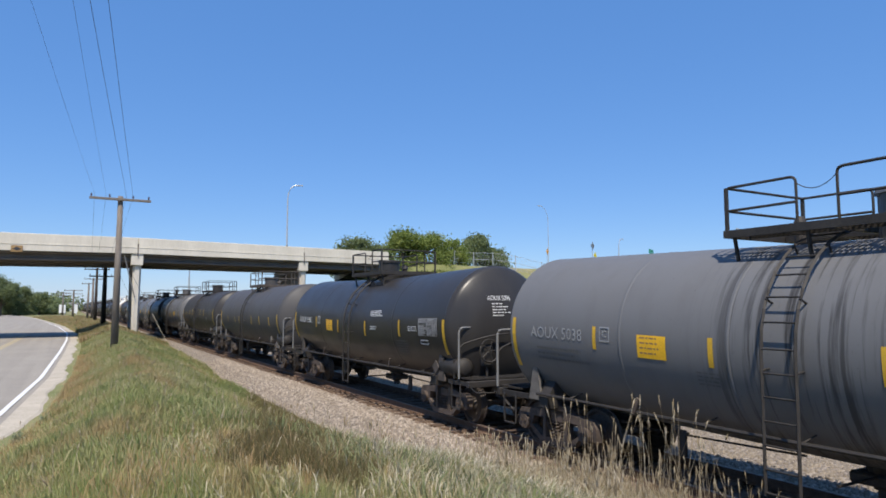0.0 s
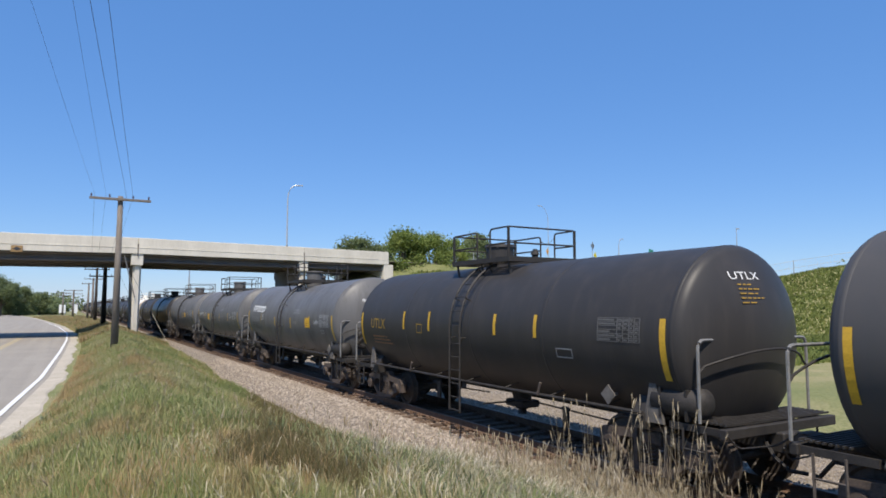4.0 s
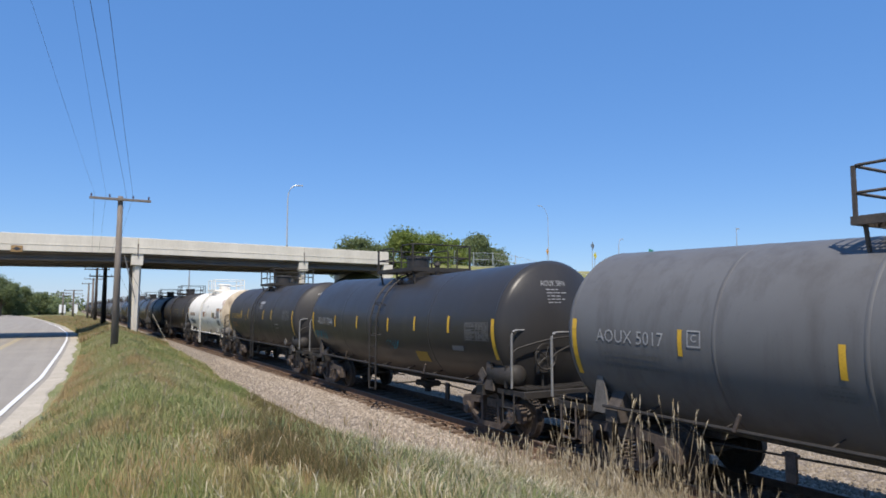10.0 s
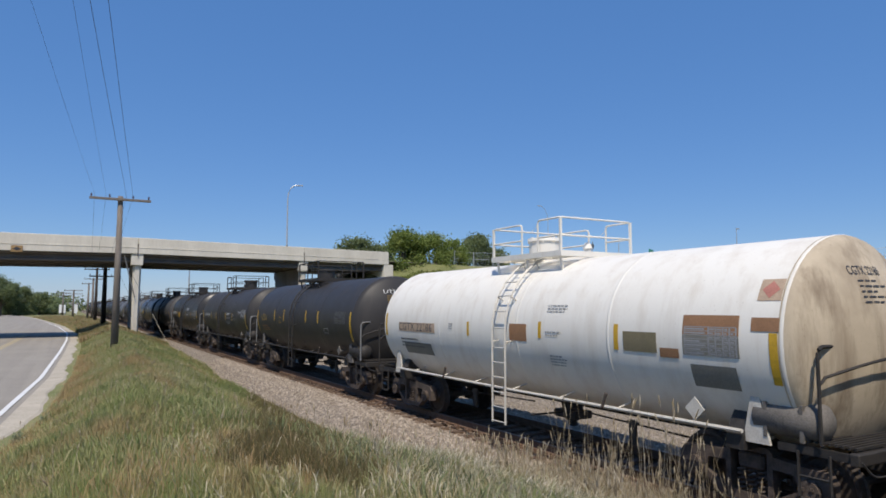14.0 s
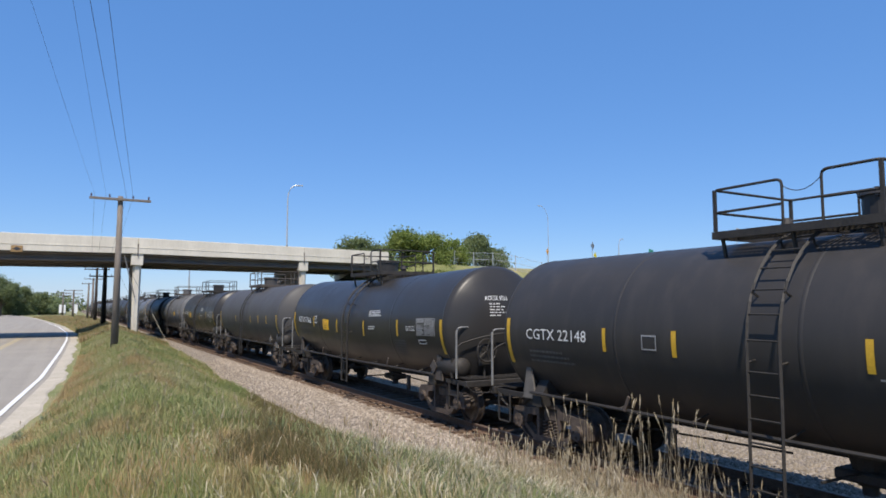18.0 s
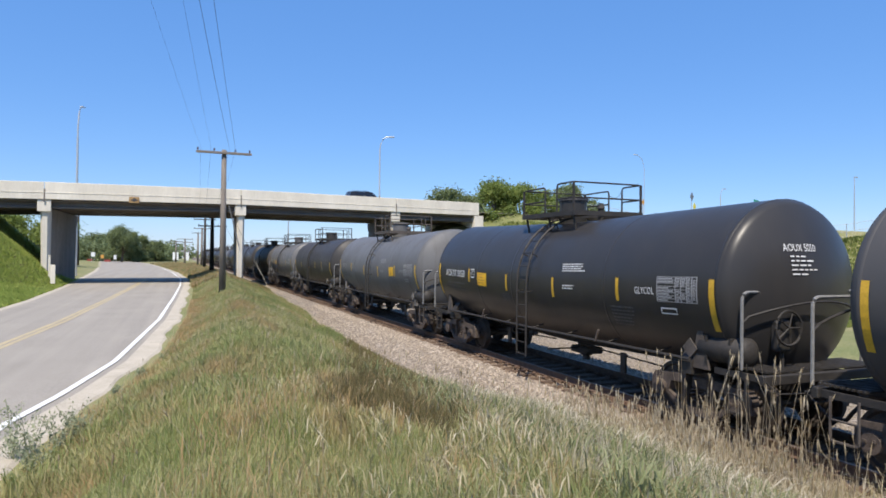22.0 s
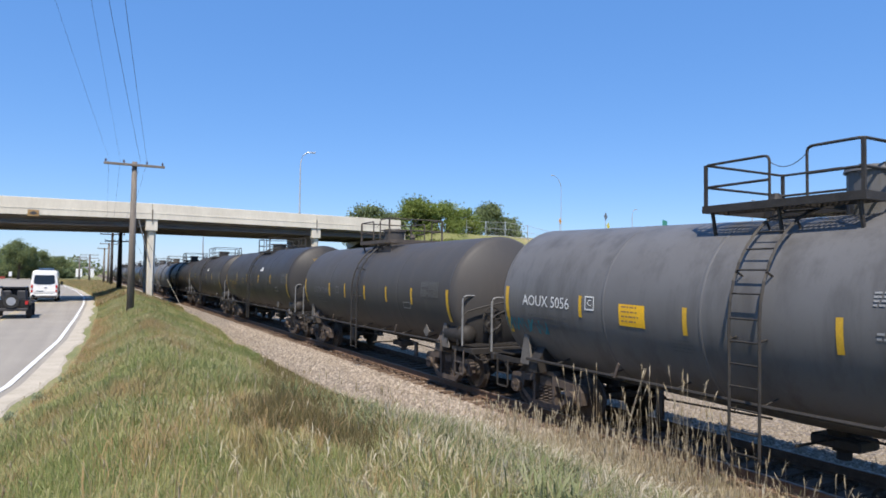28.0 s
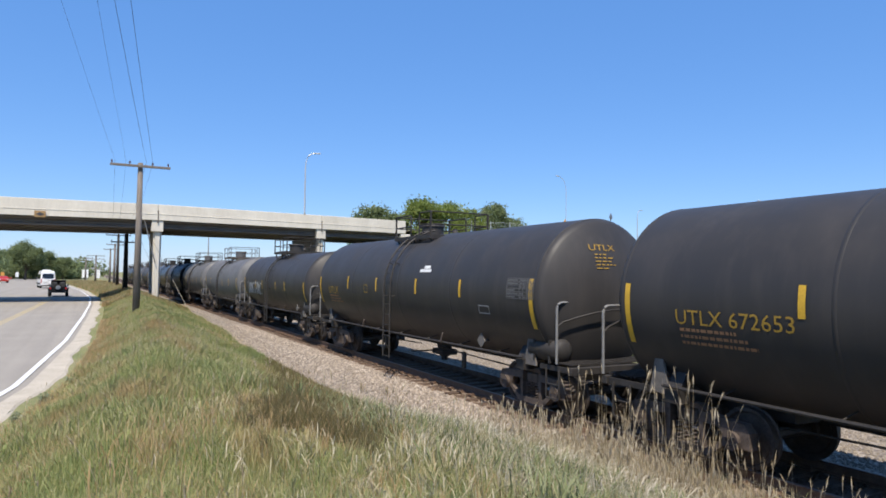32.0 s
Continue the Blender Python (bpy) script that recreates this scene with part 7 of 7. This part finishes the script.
xs, ys, zs = spread(6500, 170, 3.2, 10.5, lambda y: foot_x(y) - 3.6, lambda y: foot_x(y) - 0.3, 1.0, 0.14)
tagged(curled("bleached_grass", xs, ys, on_bed(xs, zs), 0.36, 0.0075, PALE_STRAW, 171, 0.9), "bleached white curling grass blades", "grass", kind="stuff")


# dense upright blades, straw and green together
for k, (n, mat, h, w) in enumerate(((11000, STRAW, 0.37, 0.0070), (12000, BROAD, 0.36, 0.0078), (4000, GRASS, 0.36, 0.0070), (7000, PALE_STRAW, 0.40, 0.0080))):
    xs, ys, zs = spread(n, 180 + k, 2.6, 11.0, lambda y: foot_x(y) - 5.6, lambda y: foot_x(y) - 0.15, 1.0, 0.09)
    away = xs - foot_x(ys)
    rr = np.random.default_rng(184 + k).random(len(xs))
    keep = (rr < step(-5.6, -3.4, away)) & ((mat is not BROAD) | (rr < 0.15 + step(0.4, 2.2, -away))) & (outside_stand(xs, ys, 188 + k) | (away > -1.8))
    xs, ys, zs = xs[keep], ys[keep], zs[keep]
    tagged(blades("upright_grass", xs, ys, on_bed(xs, zs), h * (0.7 + 0.3 * patchy(xs, ys)) * (0.6 + 0.4 * step(0.0, 1.5, 11.0 - ys)), w, mat, 192 + k, 0.3), "dense upright grass, straw-coloured and green", "grass", kind="stuff")


# broad green blades between the bleached ones
xs, ys, zs = spread(7000, 172, 2.6, 9.5, lambda y: foot_x(y) - 5.2, lambda y: foot_x(y) - 0.6, 1.0, 0.16)
tagged(curled("broad_grass", xs, ys, on_bed(xs, zs), 0.34, 0.0075, BROAD, 173, 0.7), "broad arching green grass blades", "grass", kind="stuff")


def seed_stalks(name, xs, ys, zs, h, seed, thick=0.004, head=0.13):
    """Straight pale stems, each with a slim upright ear of grains."""
    r = np.random.default_rng(seed)
    V, F = [], []

    def tri_tube(p, q, ra, rb):
        k = len(V)
        d = (q - p)
        s = np.array([d[1], -d[0], 0.0]) + 1e-6
        s = s / np.linalg.norm(s)
        u = np.cross(d / np.linalg.norm(d), s)
        for c, rad in ((p, ra), (q, rb)):
            for an in (0, 2.094, 4.189):
                V.append(c + rad * (math.cos(an) * s + math.sin(an) * u))
        for j in range(3):
            F.append((k + j, k + (j + 1) % 3, k + 3 + (j + 1) % 3))
            F.append((k + j, k + 3 + (j + 1) % 3, k + 3 + j))
    for x, y, z in zip(xs, ys, zs):
        hh = h * r.uniform(0.4, 1.3)
        an = r.uniform(0, 6.283)
        lean = hh * abs(r.normal(0, 0.2))
        d = np.array([math.cos(an), math.sin(an), 0])
        p0 = np.array([x, y, z])
        p1 = p0 + np.array([0, 0, hh * 0.55]) + d * lean * 0.4
        p2 = p0 + np.array([0, 0, hh]) + d * lean
        tri_tube(p0, p1, thick, thick * 0.8)
        tri_tube(p1, p2, thick * 0.8, thick * 0.5)
        way = (p2 - p1) / np.linalg.norm(p2 - p1)
        if r.random() < 0.75:
            size = head * r.uniform(0.6, 1.2)
            tri_tube(p2 - way * size * 0.3, p2 + way * size * 0.3, thick * 1.7, thick * 3.0)
            tri_tube(p2 + way * size * 0.3, p2 + way * size, thick * 3.0, thick * 0.4)
            for k in range(5):
                c = p2 + way * size * r.uniform(-0.2, 0.7)
                tri_tube(c, c + way * 0.03 + r.normal(0, 0.016, 3), thick * 1.1, 0.0008)
    return part(name, from_arrays(name, np.array(V), np.array(F)), SEED)


for i, (n, y0, y1, h) in enumerate(((260, 3.6, 6.5, 0.55), (820, 5.5, 9.5, 0.6), (150, 9.0, 14.0, 0.5), (100, 6.0, 9.0, 1.3))):
    xs, ys, zs = spread(n, 80 + i, y0, y1, lambda y: foot_x(y) - 2.4 + 1.6 * (i == 3), lambda y: foot_x(y) + 0.1)
    zs = on_bed(xs, zs)
    tagged(seed_stalks("seeding_grass", xs, ys, zs, h, 90 + i, (0.0026, 0.0036, 0.005, 0.0044)[i]), "tall pale grass stalks with slim seed heads", "grass", kind="stuff")
xs, ys, zs = spread(300, 95, 4.0, 22.0, verge_l, lambda y: foot_x(y) - 1.5)
tagged(seed_stalks("seeding_grass", xs, ys, zs, 0.42, 96, 0.0028, 0.08), "thin seeding stalks among the meadow grass", "grass", kind="stuff")


def weed(x, y, h, seed):
    """A loose roadside weed: thin branching stems with small leaves."""
    r = np.random.default_rng(seed)
    t = new("roadside_weed")
    t.matrix_basis = pose(x, y, float(ground_z(x, y)) - 0.02)
    bm = bmesh.new()
    P = []
    for k in range(9):
        a, tilt = r.uniform(0, 6.283), r.uniform(0.1, 0.55)
        end = Vector((math.cos(a) * tilt * h, math.sin(a) * tilt * h, h * r.uniform(0.6, 1.0)))
        rod(bm, (0, 0, 0), end * 0.5 + Vector((0, 0, 0.05 * h)), 0.004, 4)
        rod(bm, end * 0.5 + Vector((0, 0, 0.05 * h)), end, 0.003, 4)
        for j in range(46):
            P.append(np.array(end) * r.uniform(0.15, 1.0) + r.normal(0, 0.035, 3))
    part("stems", bm, WEED, t)["kind"] = "stuff"
    P = np.array(P)
    n = len(P)
    a = r.normal(0, 1, (n, 3))
    a /= np.linalg.norm(a, axis=1)[:, None]
    b = np.cross(a, r.normal(0, 1, (n, 3)))
    b /= np.linalg.norm(b, axis=1)[:, None]
    s = 0.02 * r.uniform(0.6, 1.5, (n, 1))
    v = np.stack([P - a * s, P + b * s * 0.5, P + a * s, P - b * s * 0.5], 1).reshape(-1, 3)
    part("leaves", from_arrays("leaves", v, (np.arange(n) * 4)[:, None] + np.array([0, 1, 2, 3])[None]), WEED, t)
    return tagged(t, "loose grey-green roadside weed on the gravel shoulder", "weed", "weeds along the shoulder")


for k, (x, y, h) in enumerate(((-1.70, 9.5, 0.75), (-1.50, 10.2, 0.7), (-1.95, 9.9, 0.85), (-1.30, 10.6, 0.55), (-1.55, 9.1, 0.6), (-1.05, 13.6, 0.24), (-0.75, 15.6, 0.2), (-0.35, 17.8, 0.2))):
    weed(x, y, h, 200 + k)
# rosy seeding grass on the verge beyond the overpass
for k, (n, mat) in enumerate(((26000, TAWNY), (26000, GRASS), (14000, UMBER))):
    xs, ys, zs = spread(n, 140 + k, 56.0, 190.0, lambda y: line_x(y) + 0.9, lambda y: foot_x(y) - 0.3, 1.5)
    tagged(blades("far_verge_grass", xs, ys, zs, 0.42, 0.025, mat, 150 + k), "tawny and olive grass on the verge beyond the overpass", "grass", kind="stuff")
# green banks
for i, (n, x0, x1, y0, y1) in enumerate(((120000, -32.0, -7.5, 26.0, 74.0), (90000, -17.0, -7.5, 32.0, 63.0), (80000, 17.5, 60.0, 20.0, 66.0), (90000, 40.0, 98.0, 15.0, 60.0))):
    r = np.random.default_rng(120 + i)
    xs, ys = x0 + (x1 - x0) * r.random(n), y0 + (y1 - y0) * r.random(n)
    keep = (xs < left_x(ys) - 0.4) if x1 < 0 else xs > 0
    xs, ys = xs[keep], ys[keep]
    tagged(blades("bank_grass", xs, ys, ground_z(xs, ys) - 0.02, 0.2 if i < 2 else 0.3, 0.028 if i < 2 else 0.11, BANK if i < 2 else ROUGH, 130 + i), "bright green grass on the embankment slope" if i < 2 else "rough olive-green grass on the far embankment", "grass", kind="stuff")


# ---- trees ----
def tree(name, x, y, z0, h, spread_r, seed, mat, leaves, leaf, label, trunk_h=0.25, squash=1.0, cat="tree"):
    """A tapered trunk, limbs, and leaf clumps at the limbs' ends with gaps between."""
    r = np.random.default_rng(seed)
    t = new(name)
    t.matrix_basis = pose(x, y, z0)
    bm = bmesh.new()
    rod(bm, (0, 0, -0.5), (0.02 * h, 0, h * 0.55), 0.035 * h, 8, 0.014 * h)
    clumps = []
    for k in range(40):
        an, el = r.uniform(0, 6.283), r.uniform(0.0, 1.0) ** 0.8
        rad = spread_r * math.sqrt(max(0.06, 1 - (2 * el - 0.8) ** 2 * 0.55)) * r.uniform(0.45, 1.0)
        p = Vector((rad * math.cos(an), rad * math.sin(an) * squash, h * (trunk_h + (0.95 - trunk_h) * el)))
        clumps.append((p, spread_r * r.uniform(0.2, 0.38)))
        if k < 12:
            rod(bm, (0, 0, p.z * 0.55), p, 0.012 * h, 5, 0.004 * h)
    part("trunk", bm, BARK, t)
    per = leaves // len(clumps)
    P = np.concatenate([np.array(p) + r.normal(0, 1, (per, 3)) * np.array([c, c, c * 0.75]) * 0.62 for p, c in clumps])
    P[:, 2] = np.maximum(P[:, 2], 0.15)
    n = len(P)
    a = r.normal(0, 1, (n, 3))
    a /= np.linalg.norm(a, axis=1)[:, None]
    b = np.cross(a, r.normal(0, 1, (n, 3)))
    b /= np.linalg.norm(b, axis=1)[:, None]
    s = leaf * r.uniform(0.6, 1.4, (n, 1))
    v = np.stack([P - a * s, P + b * s * 0.55, P + a * s, P - b * s * 0.55], 1).reshape(-1, 3)
    f = (np.arange(n) * 4)[:, None] + np.array([0, 1, 2, 3])[None]
    part("crown", from_arrays("crown", v, f), mat, t)
    return tagged(t, label, cat)


def on_land(x, y):
    return float(ground_z(x, y))


tree("bushy_tree", 34.4, 69.6, 2.8, 9.0, 2.7, 1, LEAF, 18000, 0.13, "dense green bushy tree beside the bridge end", 0.1)
tree("bushy_tree", 38.2, 70.6, 3.4, 8.4, 2.9, 2, LEAF, 18000, 0.13, "dense green bushy tree on the embankment", 0.1)
tree("bushy_tree", 41.8, 71.2, 4.0, 7.2, 2.2, 3, LEAF, 11000, 0.13, "smaller green bushy tree on the embankment", 0.1)
tree("tree", 45.5, 112.0, 5.0, 10.2, 3.6, 4, LEAF_FAR, 9000, 0.2, "green tree behind the overpass")
tree("tree", 50.5, 112.0, 5.0, 9.2, 3.0, 5, LEAF_FAR, 8000, 0.2, "green tree behind the overpass")
tree("tree", 58.5, 92.0, 5.0, 9.6, 2.7, 6, LEAF_FAR, 9000, 0.17, "dark green upright tree behind the fence")
tree("tree", 62.5, 92.5, 5.0, 7.8, 2.6, 7, LEAF_FAR, 8000, 0.17, "dark green upright tree behind the fence")
tree("tree", -16.3, 221.0, 0.2, 10.6, 4.0, 8, LEAF_FAR, 30000, 0.17, "broad green roadside tree in the distance")
tree("tree", -12.2, 226.0, 0.2, 8.2, 3.4, 18, LEAF_FAR, 16000, 0.18, "green roadside tree in the distance", 0.08)
tree("tree", -7.4, 232.0, 0.2, 6.6, 3.2, 19, LEAF_FAR, 12000, 0.18, "low green roadside tree in the distance", 0.05)
tree("tree", -19.5, 128.0, 0.3, 8.5, 3.2, 9, LEAF, 12000, 0.17, "green roadside tree behind the overpass")
tree("tree", -27.0, 130.0, 0.3, 9.5, 3.6, 10, LEAF, 12000, 0.18, "green roadside tree behind the overpass")
tree("tree", -30.0, 175.0, 0.3, 8.5, 3.6, 11, LEAF_FAR, 8000, 0.24, "green roadside tree in the distance")
tree("tree", -27.0, 262.0, 0.3, 8.5, 4.5, 12, LEAF_FAR, 18000, 0.2, "broad dark roadside tree in the distance")


def woods(name, pts, h, r0, per, leaf, seed, label):
    """A far belt of trees, as one uneven mass of leaf clumps."""
    r = np.random.default_rng(seed)
    P = []
    for x, y, k in pts:
        for j in range(7):
            c = np.array([x + r.normal(0, r0), y + r.normal(0, r0), on_land(x, y) + h * k * r.uniform(0.2, 0.85)])
            P.append(c + r.normal(0, 1, (per, 3)) * np.array([r0 * 0.5, r0 * 0.5, h * k * 0.16]))
    P = np.concatenate(P)
    P = P[P[:, 2] > -0.5]
    n = len(P)
    a = r.normal(0, 1, (n, 3))
    a /= np.linalg.norm(a, axis=1)[:, None]
    b = np.cross(a, r.normal(0, 1, (n, 3)))
    b /= np.linalg.norm(b, axis=1)[:, None]
    s = leaf * r.uniform(0.6, 1.4, (n, 1))
    v = np.stack([P - a * s, P + b * s * 0.6, P + a * s, P - b * s * 0.6], 1).reshape(-1, 3)
    f = (np.arange(n) * 4)[:, None] + np.array([0, 1, 2, 3])[None]
    return tagged(part(name, from_arrays(name, v, f), LEAF_FAR), label, "trees", kind="stuff")


r = random.Random(3)
woods("distant_woods", [(-24 - 2.0 * k + r.uniform(-3, 3), 250 + 9 * k, r.uniform(0.7, 1.2)) for k in range(16)], 8.5, 4.5, 150, 0.4, 1, "belt of dark green trees along the far road")
woods("distant_woods", [(-46 + 1.7 * k + r.uniform(-1, 1), 246 + 3.0 * math.sin(k * 2.1), r.uniform(0.75, 1.05) * (1.0 if k < 16 else 1.0 - 0.055 * (k - 16))) for k in range(26)], 5.9, 2.1, 260, 0.34, 5, "belt of roadside trees behind the far junction")
woods("distant_woods", [(-60 + 4.5 * k, 430 + r.uniform(-10, 10), r.uniform(0.6, 1.1)) for k in range(15)], 10, 5, 60, 0.8, 2, "low line of trees on the horizon")
woods("distant_woods", [(-34 - 2.2 * k, 150 + 6 * k + r.uniform(-3, 3), r.uniform(0.6, 1.1)) for k in range(14)], 8, 3.2, 150, 0.3, 3, "green scrub and trees beyond the overpass")
woods("distant_woods", [(96 + 3 * k, 50 - 5 * k, r.uniform(0.35, 0.6)) for k in range(10)], 11, 3, 80, 0.4, 4, "dark scrub on top of the embankment")


# ---- things by the far road ----
def board_sign(x, y, h, w, ht, face, label, turn=0):
    p = new("road_sign")
    p.matrix_basis = pose(x, y, on_land(x, y), 0, 0, turn)
    for dx in (-0.35 * w, 0.35 * w):
        bm = bmesh.new()
        rod(bm, (dx, 0, -0.1), (dx, 0, h + ht / 2), 0.05)
        part("post", bm, GALV, p)
    bm = bmesh.new()
    box(bm, w, 0.05, ht, pose(0, -0.08, h + ht / 2), 0.01)
    part("sign_plate", bm, face, p)
    return tagged(p, label, "road sign")


SIGN_RED = plain("red_plastic", (0.34, 0.07, 0.05), 0.5)
board_sign(-1.3, 219.0, 0.7, 1.7, 2.4, SIGN_WHITE, "white board on posts beside the far road", 10)
board_sign(1.9, 219.0, 0.6, 1.2, 2.5, SIGN_WHITE, "white board on posts beside the far road", 10)
board_sign(-22.3, 204.0, 1.6, 1.0, 1.2, SIGN_WHITE, "pale road sign at the far junction", 15)
board_sign(-17.0, 206.0, 1.0, 0.7, 1.2, SIGN_WHITE, "pale road sign at the far junction", 15)
board_sign(-23.2, 205.0, 0.3, 1.3, 0.5, SIGN_RED, "red and dark barrier at the far junction", 15)
board_sign(-19.0, 207.0, 0.3, 1.6, 0.6, SIGN_RED, "red barrier at the far junction", 15)
board_sign(-20.3, 207.0, 1.3, 0.8, 0.9, SIGN_ORANGE, "small pale roadside sign", 10)
shed = new("distant_shed")
tagged(shed, "long low white shed far along the track", "shed")
bm = bmesh.new()
box(bm, 11.0, 8.0, 4.0, pose(-0.5, 424.0, 1.6), 0.05)
part("wall", bm, SIGN_WHITE, shed)
bm = bmesh.new()
prism(bm, [(419.6, 3.6), (428.4, 3.6), (424.0, 5.0)], -6.3, 5.3)
part("roof", bm, PIPE_GREY, shed)
post = new("marker_post")
bm = bmesh.new()
box(bm, 0.34, 0.1, 1.5, pose(-9.3, 59.6, 1.1), 0.02)
part("post_board", bm, CONCRETE, post)
tagged(post, "pale marker board beside the bridge pier", "marker post")


# ---- movements ----
def roll_wheels():
    """Wheels turn while they pass near; each row turns them by well under a right angle."""
    for c, at in TRAIN:
        near = [k for k in range(0, 961, 2) if -3.0 < at - rolled(k / 30) < 42.0]
        if len(near) < 2:
            continue
        for tr in [o for o in c.children if o.name.startswith("truck")]:
            for w in [o for o in tr.children if o.name.startswith("wheelset")]:
                y = w.location.y
                rows = [(k / 30, pose(0, y, 0.455) @ Matrix.Rotation((rolled(k / 30) - rolled(near[0] / 30)) / 0.455, 4, "X")) for k in near]
                if near[0] > 0:
                    rows.insert(0, (0.0, rows[0][1]))
                if near[-1] < 960:
                    rows.append((32.0, rows[-1][1]))
                walk(w, rows)



def motions():
    times = (0.0, 4.0, 8.0, 12.0, 16.0, 20.0, 24.0, 28.0, 32.0)
    for c, at in TRAIN:
        walk(c, [(t, pose(TRACK_X, at - rolled(t), 0)) for t in times])
    roll_wheels()
    for v, rows in DRIVES:
        walk(v, [(t, pose(x, y, z, rx, 0, turn)) for t, x, y, z, rx, turn in rows])


motions()
